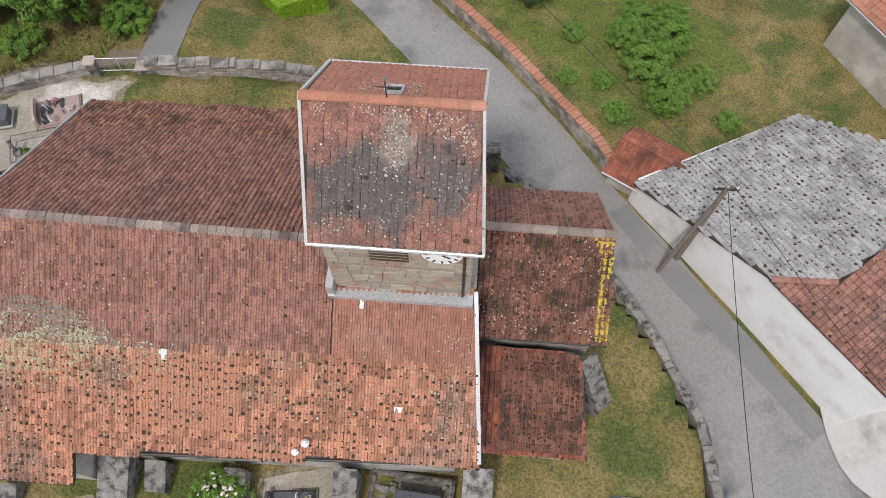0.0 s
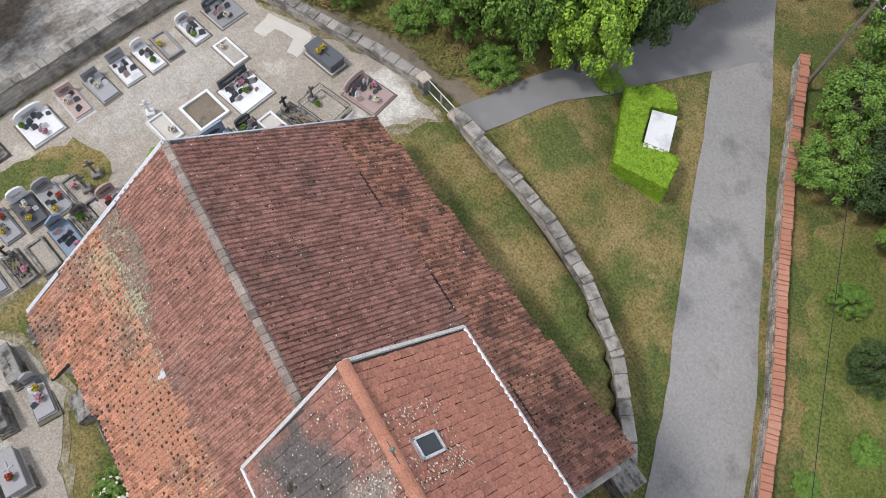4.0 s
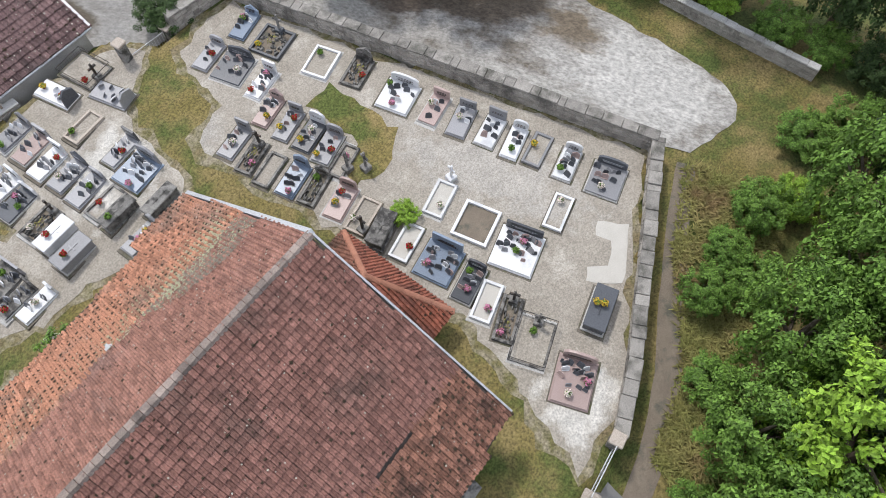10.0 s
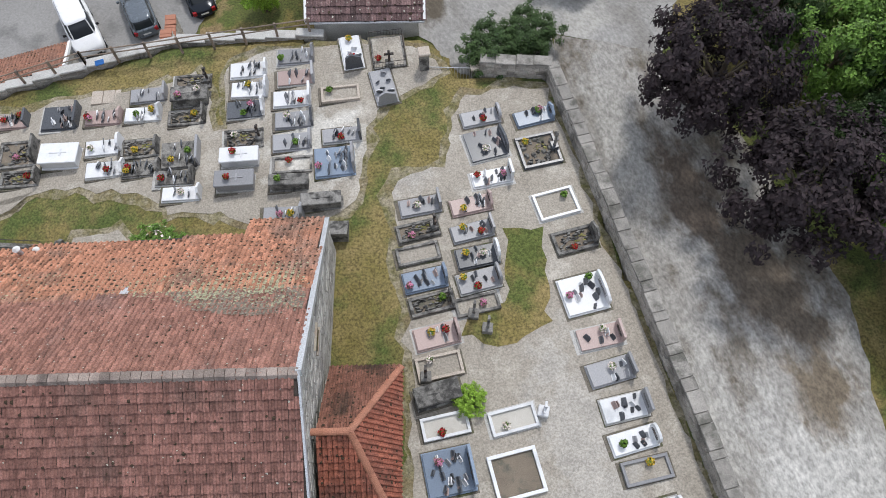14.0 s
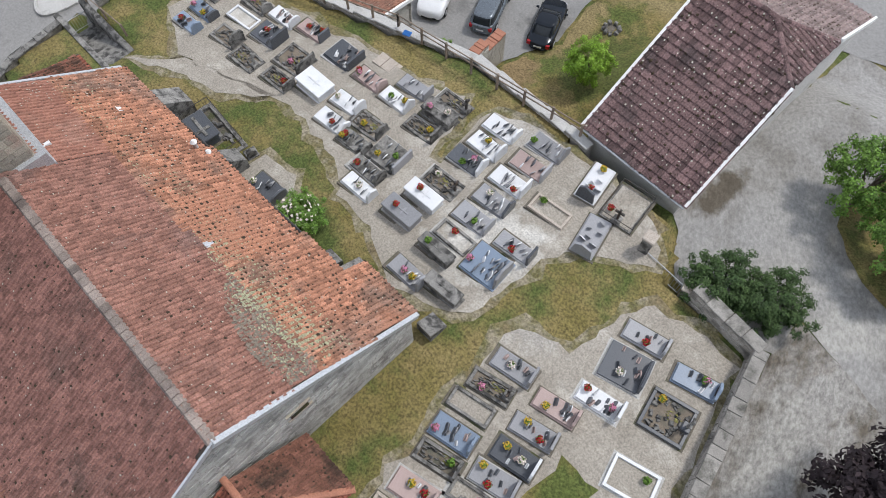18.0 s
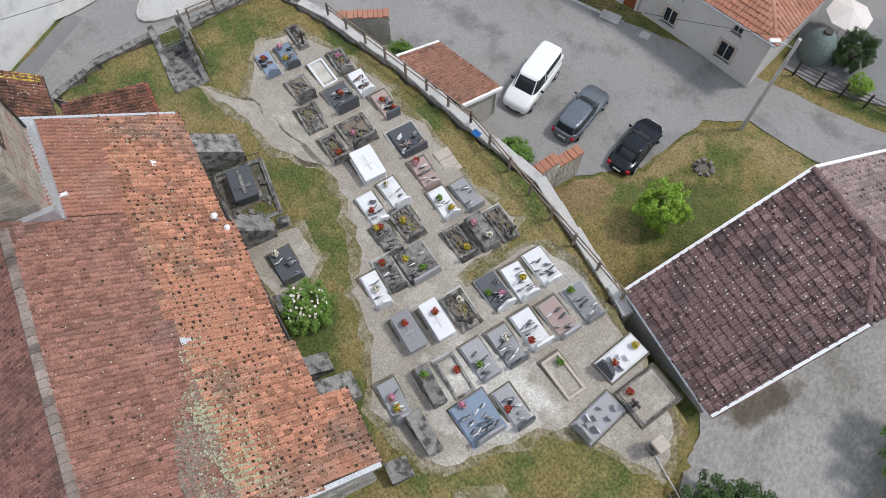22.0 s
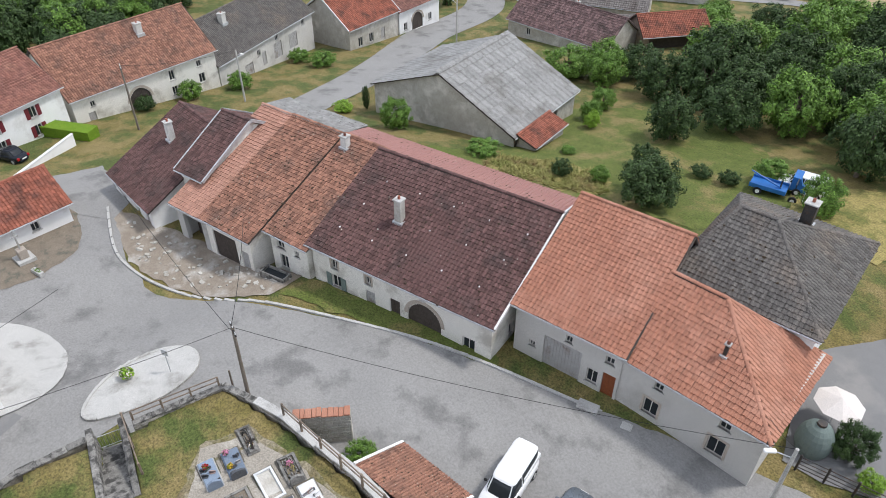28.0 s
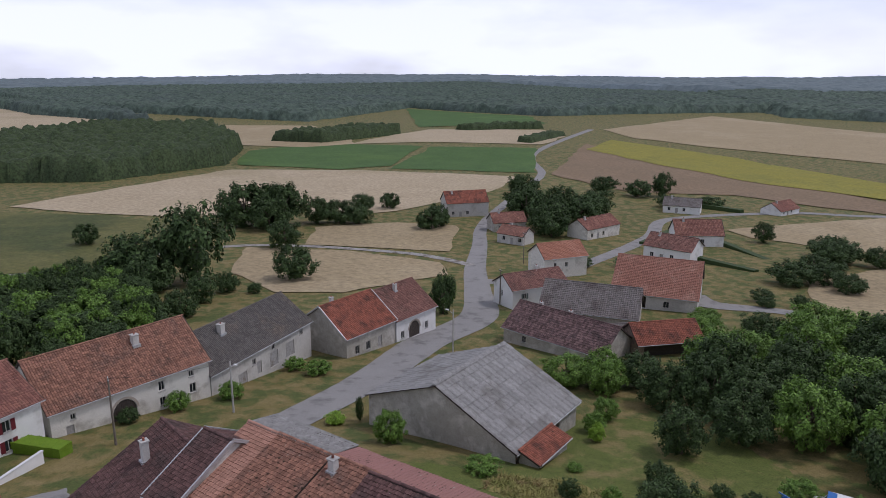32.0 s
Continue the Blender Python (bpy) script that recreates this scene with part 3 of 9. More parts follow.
def lay(name, poly, material, up, label, category, cell=1.2, rough_edge=0.12, step=0.6, kind="structure"):
    """A sheet laid on the ground inside an outline."""
    bm = bmesh.new()
    f = bm.faces.new([bm.verts.new((x, y, 0)) for x, y in wobble(poly, step, rough_edge)])
    bm.normal_update()
    if f.normal.z < 0:
        f.normal_flip()
    xs, ys = [p[0] for p in poly], [p[1] for p in poly]
    for axis, lo, hi in ((0, min(xs), max(xs)), (1, min(ys), max(ys))):
        for c in np.arange(lo + cell, hi, cell):
            co, no = ((c, 0, 0), (1, 0, 0)) if axis == 0 else ((0, c, 0), (0, 1, 0))
            bmesh.ops.bisect_plane(bm, geom=bm.verts[:] + bm.edges[:] + bm.faces[:], plane_co=co, plane_no=no)
    bmesh.ops.triangulate(bm, faces=bm.faces)
    for v in bm.verts:
        v.co.z = ground(v.co.x, v.co.y) + up
    me = bpy.data.meshes.new(name)
    bm.to_mesh(me)
    bm.free()
    me.materials.append(material)
    return tagged(new(name, me), label, category, kind=kind)


def glide(points, step):
    """Points at even steps along a smooth curve through the given ones."""
    out = []
    ps = [points[0]] + list(points) + [points[-1]]
    for p0, p1, p2, p3 in zip(ps, ps[1:], ps[2:], ps[3:]):
        n = max(1, int(math.dist(p1[:2], p2[:2]) / step))
        for i in range(n):
            t = i / n
            out.append(tuple(0.5 * (2 * b + (c - a) * t + (2 * a - 5 * b + 4 * c - d) * t * t + (3 * b - a - 3 * c + d) * t**3) for a, b, c, d in zip(p0, p1, p2, p3)))
    return out + [tuple(points[-1])]


def ribbon(name, line, material, up, label, category, step=1.0, across=4, edge=0.06):
    """A road along points of x, y, width."""
    pts = glide(line, step)
    vs, fs = [], []
    for i, (x, y, w) in enumerate(pts):
        a, b = pts[max(0, i - 1)], pts[min(len(pts) - 1, i + 1)]
        d = Vector((b[0] - a[0], b[1] - a[1])).normalized()
        for k in range(across + 1):
            o = (k / across - 0.5) * w
            if k in (0, across):
                o += edge * noise.noise((x * 0.7, y * 0.7, k)) * 2
            px, py = x - d.y * o, y + d.x * o
            vs.append((px, py, ground(px, py) + up))
    n = across + 1
    for i in range(len(pts) - 1):
        for k in range(across):
            fs.append((i * n + k, (i + 1) * n + k, (i + 1) * n + k + 1, i * n + k + 1))
    return tagged(new(name, mesh_of(name, vs, fs, material, True)), label, category, kind="structure")


# ---- roads, gravel and grass ----
ribbon("road", [(-6, 42, 3.2), (0.5, 35, 3.4), (8.6, 26.92, 4.0), (14.1, 21.47, 4.3), (20.35, 15.19, 4.5), (25.8, 8.3, 4.6), (29.9, 3, 4.7), (34, -3.88, 5.4), (37, -10, 7.0)], ASPHALT, 0.05, "narrow grey asphalt lane with worn edges beside the churchyard", "road")
lay("road", [(31.43, -2.04), (36.13, -2.04), (40.49, -5.59), (47, -6), (57, -7), (62, -10.2), (53, -10.4), (47, -12.8), (41, -19), (34.8, -25.4), (28, -31), (21, -35.4), (12.5, -41.4), (4, -46), (-4, -49), (-12, -52), (-12, -45), (-3, -42), (5.2, -40.2), (9.9, -38.6), (11.2, -35.9), (10.2, -30.4), (11.2, -26.6), (11.5, -24.5), (15, -22.2), (21, -20.2), (26.8, -18.4), (31.6, -15.6), (31.6, -9)], ASPHALT, 0.06, "wide grey asphalt village street and parking area", "road", 1.5, 0.1)
ribbon("road", [(60, -9.6, 4.4), (66, -15, 4.8), (72, -25, 5.4), (80, -36, 6.0), (91, -50.5, 7.0), (106, -67, 8.0), (118, -86, 8.0), (140, -99.5, 6.5), (160, -111, 6), (190, -131, 5.0), (215, -147, 4.6), (245, -172, 4.4), (300, -225, 4.4), (352, -276, 5), (467, -356, 6), (640, -560, 8)], ASPHALT, 0.1, "grey village road running down into the valley", "road", 2.0)
ribbon("road", [(148, -104, 5), (140, -118, 4.5), (150, -140, 4.5), (175, -190, 5), (201, -229, 5), (190, -290, 6), (167, -319, 6), (120, -420, 6)], ASPHALT, 0.12, "grey side road through the lower village", "road", 2.5)
ribbon("road", [(165, -113, 3.4), (192, -102, 3.4), (224, -61, 3.6), (209, -3, 3.6), (190, 40, 3.6)], TRACK, 0.12, "pale farm track along the meadows", "track", 2.5)
ribbon("road", [(112, -140, 8), (103, -137, 7), (92, -145, 5), (79, -150, 5), (40, -180, 5)], ASPHALT, 0.12, "pale yard road below the barns", "road", 2.5)
ribbon("pavement", [(-0.6, 13.42, 2.2), (-0.21, 16.52, 2.2), (0.04, 21, 2.3), (0.7, 26, 2.8), (1.1, 29.5, 4.0), (1.7, 33.4, 5.0)], ASPHALT_DARK, 0.055, "dark grey asphalt path to the churchyard gate", "path")
lay("pavement", [(-11.5, -19.6), (-11.5, -22), (-17.5, -20.4), (-21.9, -13.6), (-23.9, -5.6), (-23.7, -0.5), (-23.7, 4.4), (-23.6, 7.4), (-22.6, 9.0), (-20.9, 9.3), (-18.4, 8.4), (-17.4, 6.4)], TRACK, 0.04, "pale limestone gravel track outside the cemetery wall", "track", 1.5, 0.12)
lay("pavement", [(-3.7, -22.6), (-4.6, -21.9), (-6.2, -19.6), (-11.6, -19.5), (-11.4, -22.1), (-17.5, -20.3), (-20, -27), (-16, -36), (-10, -42), (-4, -43), (-3.7, -33), (-3.7, -29)], YARD_GREY, 0.045, "worn grey gravel yard beside the long barn", "yard", 1.5, 0.12)
def margin(poly, far):
    """The outline pushed outwards."""
    turn = 1 if sum(a[0] * b[1] - b[0] * a[1] for a, b in zip(poly, poly[1:] + poly[:1])) > 0 else -1
    out = []
    for p, q, r in zip(poly[-1:] + poly[:-1], poly, poly[1:] + poly[:1]):
        u, v = (Vector(q) - Vector(p)).normalized(), (Vector(r) - Vector(q)).normalized()
        n = Vector((u.y + v.y, -u.x - v.x)).normalized() * turn * far
        out.append((q[0] + n.x, q[1] + n.y))
    return out


def gravelled(poly, up, label, rough_edge, category="gravel"):
    """Gravel with a margin of worn, half-bare grass round it."""
    lay("ground", margin(poly, 0.45), WORN, up - 0.022, "worn half-bare grass along the gravel", "ground", 1.2, rough_edge * 1.3)
    return lay("pavement", poly, GRAVEL, up, label, category, 1.2, rough_edge)


gravelled([(-1.13, 12.61), (-4.2, 12.6), (-16.4, 6.4), (-10.7, -17.65), (-8.4, -17.95), (-5.9, -17.25), (-5.2, -12.95), (-2.7, -12.4), (-2.4, -11.4), (-3.2, -8.2), (-3.5, -0.7), (-3.5, 4.6), (-2.4, 8.6), (-1.27, 11)], 0.042, "trodden beige gravel between the western graves", 0.3, "gravel")
gravelled([(27.0, -12.7), (27.2, -15.0), (20.8, -17.9), (16.3, -18.6), (14.2, -18.9), (10.9, -19.1), (8.4, -19.8), (7.4, -17.7), (7.2, -15.9), (6.2, -16), (7.0, -19.4), (6.6, -20.6), (3.8, -21.2), (-4.0, -20.9), (-5.2, -19.0), (-1.6, -16.6), (-0.6, -11.1), (0.5, -10.1), (3.2, -9.4), (6.0, -10.9), (8.6, -10.9), (10.1, -12.1), (15.4, -13.1), (18.7, -11.8), (23.6, -10.8)], 0.042, "trodden beige gravel between the southern graves", 0.25, "gravel")
gravelled([(14.0, -6.8), (13.6, -9.9), (11.2, -10.2), (10.3, -9.2), (10.4, -7.4)], 0.042, "grey gravel beside the railed tomb", 0.15, "gravel")
gravelled([(25.6, -8.2), (22.8, -10.9), (19.1, -11.9), (16.4, -12.9), (18.7, -11.0), (22.8, -9.6)], 0.042, "worn gravel footpath from the stairs", 0.2, "path")
lay("lawn", [(-8, -9.26), (-9.9, -9.45), (-9.8, -4.4), (-7.5, -3.4), (-5.7, -3.8), (-6.3, -4.99), (-7.8, -5.48)], LAWN, 0.06, "patch of dry grass among the graves", "grass", 1.2, 0.25)
lay("pavement", [(-11.6, 6.8), (-12.4, 8.2), (-9.5, 9.6), (-8.5, 8.2), (-9.3, 7.7), (-9.9, 8.5), (-11.1, 7.9), (-10.9, 7.2)], WHITE_GRAVEL, 0.062, "ring of white gravel round a bare plot", "gravel", 1.0, 0.12, 0.3)
lay("lawn", [(3.7, 15.17), (11, 15.62), (14.5, 14.95), (12.5, 18.84), (7.9, 23.04), (3.7, 27.45), (2.3, 24.53), (1.3, 19.55), (1.1, 16.27)], LAWN, 0.03, "triangular dry yellow lawn beside the lane", "grass", 1.2, 0.15)
lay("lawn", [(14, 28.2), (21.3, 20.9), (26.9, 14.6), (31, 16.4), (36, 21), (31, 28), (24, 32), (17, 33)], GREEN, 0.035, "rough green garden across the lane", "grass", 1.2, 0.5)
lay("lawn", rounded([(-9.2, -29.2), (-11.4, -26.4), (-14.4, -25.0), (-17.6, -27.6), (-15.2, -33.0), (-10.6, -33.4)]), LAWN, 0.075, "island of dry grass under the yard trees", "grass", 1.2, 0.15)
lay("lawn", [(41.0, -21.2), (41.6, -24.0), (33.0, -29.2), (27.4, -32.6), (26.6, -31.9), (34.4, -26.0)], GREEN, 0.08, "rough green verge under the old farmhouse", "grass", 1.2, 0.2)
lay("pavement", [(60.5, -11.6), (57.5, -14.2), (52.7, -17), (49.6, -19.3), (42.4, -23.6), (41.2, -20.4), (42.8, -17.6), (48.0, -13.6), (52.4, -11.6)], RUBBLE_EARTH, 0.085, "strip of bare earth and rubble before the farm under repair", "ground", 1.2, 0.2)
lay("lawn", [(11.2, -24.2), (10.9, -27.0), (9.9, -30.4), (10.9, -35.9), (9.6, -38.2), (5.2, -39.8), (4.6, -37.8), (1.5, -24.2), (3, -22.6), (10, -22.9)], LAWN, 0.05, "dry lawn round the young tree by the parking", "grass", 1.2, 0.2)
lay("lawn", [(62, -38), (54.5, -48.9), (58, -60), (66, -64), (60, -74), (50, -78), (34, -74), (30, -66), (33, -56), (42.0, -50), (52, -42)], GREEN, 0.05, "rough garden meadow behind the farmhouses", "grass", 2, 0.4)
lay("lawn", [(51.5, -45.5), (53.5, -49.0), (50.5, -54.5), (46.0, -57.0), (41.5, -53.5), (45.5, -49.5)], STRAW, 0.075, "patch of tall dry straw-coloured grass behind the farm", "grass", 1.2, 0.5)
lay("lawn", [(31, -66), (24, -62), (20, -70), (28, -78), (36, -74)], STRAW, 0.08, "dry straw-coloured yard beside the parked lorry", "grass", 2.0, 0.4)
lay("pavement", rounded([(49.0, 0.6), (47.2, -4.2), (41.8, -6.6), (37.2, -5.4), (36.8, 0.6)]), CONCRETE, 0.14, "pale concrete apron on the street corner", "pavement", 1.2, 0.03)
lay("pavement", [(17.6, -51.5), (15.5, -58.3), (6, -56.8), (5.5, -47.8), (10.2, -44.2), (12.4, -43.4)], ASPHALT_DARK, 0.09, "grey paved courtyard between houses", "yard", 1.2, 0.05)
lay("road", [(72.5, -1.6), (70.4, -6.5), (70.7, -11.8), (62.5, -12.4), (53.0, -11.4), (47.5, -12.4), (40.5, -9.0), (40.2, -5.2), (44.5, -4.6), (48.5, -1.0), (52, -1.0), (55.3, -7.6), (58.5, -8.6), (64.8, -7.4), (67.5, -3.0)], ASPHALT, 0.07, "grey asphalt street corner before the farm", "road", 1.2, 0.15)
lay("pavement", [(52.0, -1.0), (56.0, -1.4), (61.5, -3.8), (64.6, -7.2), (61.0, -8.6), (58.2, -8.8), (55.0, -7.8), (53.0, -4.6)], EARTH, 0.1, "dusty pale earth apron round the stone cross", "ground", 1.2, 0.2)
ribbon("track", [(-17.6, 8.6, 1.0), (-14.5, 9.9, 1.1), (-10, 12.2, 1.2), (-6.5, 13.9, 1.2), (-3.6, 14.9, 1.2), (-0.6, 15.4, 1.0)], EARTH, 0.03, "worn earth footpath outside the churchyard wall", "path", 0.8)
ribbon("road", [(27.1, 9.24, 1.3), (29.5, 5.9, 1.4), (33.1, 1.65, 1.4), (36.82, -3.02, 1.2)], ASPHALT_DARK, 0.07, "dark dirty road edge under the white wall", "road")


# ---- roofs and masonry ----
PROFILE = ((0.0, 0.0), (0.16, 0.055), (0.44, 0.052), (0.6, 0.0), (1.0, 0.0))


def tile_rows(outline, tw, th, seed, lift=0.02):
    """Places of overlapping tiles inside an outline on a slope: column start, row start, tilt."""
    rnd = random.Random(seed)
    us, vs = [p[0] for p in outline], [p[1] for p in outline]
    rows = int((max(vs) - min(vs)) / th) + 1
    cols = int((max(us) - min(us)) / tw) + 1
    for j in range(rows):
        for i in range(cols):
            u, v = min(us) + i * tw, min(vs) + j * th
            if within(u + tw / 2, v + th / 2, outline):
                yield u + rnd.uniform(-0.012, 0.012), v + rnd.uniform(-0.02, 0.02), rnd.uniform(0, 0.022), lift


FLAT = ((0.0, 0.0), (0.25, 0.006), (0.5, 0.008), (0.75, 0.006), (1.0, 0.0))


def tile_mesh_data(u, v, tip, lift, tw, th, flat=False):
    if flat:
        low = [(u + a * tw * 0.97, v - 0.05 + 0.09 * (2 * a - 1) ** 2, lift + b + 0.024 + tip * 0.5) for a, b in FLAT]
        top = [(u + a * tw * 0.97, v + th * 1.06, lift + b + tip * 0.1) for a, b in FLAT]
        lip = [(x, y, lift - 0.005) for x, y, z in low]
        n = len(FLAT)
        return low + top + lip, [(k, k + 1, n + k + 1, n + k) for k in range(n - 1)] + [(2 * n + k, 2 * n + k + 1, k + 1, k) for k in range(n - 1)]
    n = len(PROFILE)
    low = [(u + a * tw * 0.985, v - 0.03, lift + b + 0.055 + tip) for a, b in PROFILE]
    top = [(u + a * tw * 0.985, v + th * 1.06, lift + b * 0.8 + tip * 0.2) for a, b in PROFILE]
    lip = [(u + a * tw * 0.985, v - 0.03, lift - 0.005) for a, b in PROFILE]
    faces = [(k, k + 1, n + k + 1, n + k) for k in range(n - 1)] + [(2 * n + k, 2 * n + k + 1, k + 1, k) for k in range(n - 1)]
    return low + top + lip, faces


def slope(parent, p0, along, up, outline, tw, th, material, name="roof", under=None, thick=0.14, pieces=None, seed=1, lift=0.02, moss=0.0, pale=0.0, flat=False):
    """One slope of a roof: a slab with tiles on it. The outline is in metres along the eave and up the slope from p0."""
    a, b = Vector(along).normalized(), Vector(up).normalized()
    n = a.cross(b).normalized()
    if n.z < 0:
        n = -n
    m = Matrix((a, b, n)).transposed().to_4x4()
    m.translation = Vector(p0)
    bm = bmesh.new()
    f = bm.faces.new([bm.verts.new((x, y, -thick)) for x, y in outline])
    ext = bmesh.ops.extrude_face_region(bm, geom=[f])["geom"]
    bmesh.ops.translate(bm, vec=(0, 0, thick), verts=[q for q in ext if isinstance(q, bmesh.types.BMVert)])
    bmesh.ops.transform(bm, matrix=m, verts=bm.verts)
    slab = part(name, bm, under or WOOD_DARK, parent)
    vs, fs, singles = [], [], []
    for u, v, tip, lf in tile_rows(outline, tw, th, seed, lift):
        if pieces and pieces[0] <= u < pieces[1] and pieces[2] <= v < pieces[3]:
            singles.append((u, v, tip))
            continue
        q, g = tile_mesh_data(u, v, tip, lf, tw, th, flat)
        k = len(vs)
        vs += q
        fs += [tuple(i + k for i in face) for face in g]
    if vs:
        me = mesh_of("tiles", [tuple(m @ Vector(q)) for q in vs], fs, material)
        tagged(part("tiles", me, material, slab), kind="stuff")
    if singles:
        q, g = tile_mesh_data(0, 0, 0, lift, tw, th, flat)
        me = mesh_of("roof_tile", q, g, material)
        for u, v, tip in singles:
            ob = part("roof_tile", me, material, slab)
            ob.matrix_local = m @ Matrix.Translation((u, v, tip * 0.5)) @ pose(0, 0, 0, -tip * 40, 0, (tip - 0.011) * 80)
    r = random.Random(seed + 500)
    # Dark dashes at tile lips: mossy growth, plus the gaps' shade put in as colour.
    for share, what, mat in ((moss, "moss", MOSS_SHADE), (pale, "lichen", LICHEN)):
        vs, fs = [], []
        for u, v, tip, lf in tile_rows(outline, tw, th, seed, lift) if share else ():
            if r.random() > share * (0.85 + 0.9 * noise.noise((u * 0.7 + seed, v * 0.8, share * 9))):
                continue
            k, high = len(vs), what == "moss"
            cu, cv = (u + tw * r.uniform(0.5, 1.0), v + r.choice((-0.03, -0.03, 0.06)) + r.uniform(-0.03, 0.05)) if high else (u + tw * r.uniform(0.15, 0.8), v + th * r.uniform(0.1, 0.7))
            s, base = tw * (r.choice((0.1, 0.14, 0.18, 0.22, 0.26, 0.34)) if high else r.uniform(0.06, 0.2)), lf + (0.055 if high else 0.085)
            wide = r.uniform(1.0, 1.9) if high else 1.0
            vs += [tuple(m @ Vector((cu + wide * s * math.cos(q * 1.2566) * r.uniform(0.7, 1.2), cv + s * math.sin(q * 1.2566) * r.uniform(0.7, 1.4), base))) for q in range(5)]
            vs.append(tuple(m @ Vector((cu, cv, base + (0.045 if high else 0.006)))))
            fs += [(k + q, k + (q + 1) % 5, k + 5) for q in range(5)]
        if vs:
            part(what, mesh_of(what, vs, fs, mat), mat, slab, kind="stuff")
    return slab


def flecks(parent, p0, along, up, outline, count, size, material, seed, lift=0.075, thick=0.0, name="lichen"):
    """Small irregular patches of lichen or mossy cushions lying on a slope, thickest where noise gathers them."""
    a, b = Vector(along).normalized(), Vector(up).normalized()
    n = a.cross(b).normalized()
    n = n if n.z > 0 else -n
    r = random.Random(seed)
    us, vv = [p[0] for p in outline], [p[1] for p in outline]
    vs, fs, tries = [], [], 0
    while len(fs) < count and tries < count * 12:
        tries += 1
        u, v = r.uniform(min(us), max(us)), r.uniform(min(vv), max(vv))
        if not within(u, v, outline) or noise.noise((u * 0.8 + seed, v * 0.8, seed)) + r.uniform(-0.5, 0.5) < 0:
            continue
        o = Vector(p0) + a * u + b * v + n * (lift + r.uniform(0, 0.015))
        k, m = len(vs), 6
        s = size * r.uniform(0.4, 1.4)
        for i in range(m):
            t = 6.283 * i / m
            q = s * r.uniform(0.6, 1.2)
            vs.append(tuple(o + a * math.cos(t) * q + b * math.sin(t) * q * 0.8))
        if thick:
            vs.append(tuple(o + n * thick))
            fs += [(k + i, k + (i + 1) % m, k + m) for i in range(m)]
        else:
            fs.append(tuple(k + i for i in range(m)))
    return part(name, mesh_of(name, vs, fs, material), material, parent, kind="stuff")


def ridge_tiles(parent, p, q, material, r=0.13, step=0.38, name="ridge_tile"):
    """A row of half-round tiles from p to q, as one mesh."""
    p, q = Vector(p), Vector(q)
    d = (q - p)
    n = max(1, int(d.length / step))
    side = d.cross(Vector((0, 0, 1))).normalized()
    vs, fs = [], []
    rnd = random.Random(int(p.x * 100))
    for i in range(n):
        a, b = p + d * (i / n), p + d * ((i + 1.06) / n)
        k = len(vs)
        for e, rr in ((a, r * 1.1), (b, r)):
            w = rnd.uniform(-0.012, 0.012)
            for s in range(7):
                t = math.pi * s / 6
                vs.append(tuple(e + side * math.cos(t) * rr * 1.15 + Vector((0, 0, math.sin(t) * rr * 0.9 + w - 0.02))))
        fs += [(k + s, k + s + 1, k + 8 + s, k + 7 + s) for s in range(6)] + [tuple(k + s for s in range(7))]
    return part(name, mesh_of(name, vs, fs, material), material, parent, kind="stuff")


def add_stones(vs, fs, o, ex, ez, en, length, height, course, stone, seed, proud=0.03, gap=0.012):
    """Rows of stones on a wall face from o, along ex and up ez, standing out along en."""
    rnd = random.Random(seed)
    z = 0.0
    while z < height - 0.04:
        h = min(course * rnd.uniform(0.75, 1.25), height - z)
        x = -rnd.uniform(0, stone * 0.6)
        while x < length:
            w = stone * rnd.uniform(0.55, 1.5)
            x0, x1 = max(0, x + gap), min(length, x + w - gap)
            x += w
            if x1 - x0 < 0.05:
                continue
            d = proud * rnd.uniform(0.4, 1.4)
            k = len(vs)
            i = min(0.02, (x1 - x0) * 0.2, h * 0.2)
            for dx0, dx1, z0, z1, e in ((x0, x1, z + gap, z + h - gap, -0.02), (x0 + i, x1 - i, z + gap + i, z + h - gap - i, d)):
                for a, b in ((dx0, z0), (dx1, z0), (dx1, z1), (dx0, z1)):
                    vs.append(tuple(o + ex * a + ez * b + en * e))
            fs += [(k + 4, k + 5, k + 6, k + 7)] + [(k + s, k + (s + 1) % 4, k + 4 + (s + 1) % 4, k + 4 + s) for s in range(4)]
        z += h


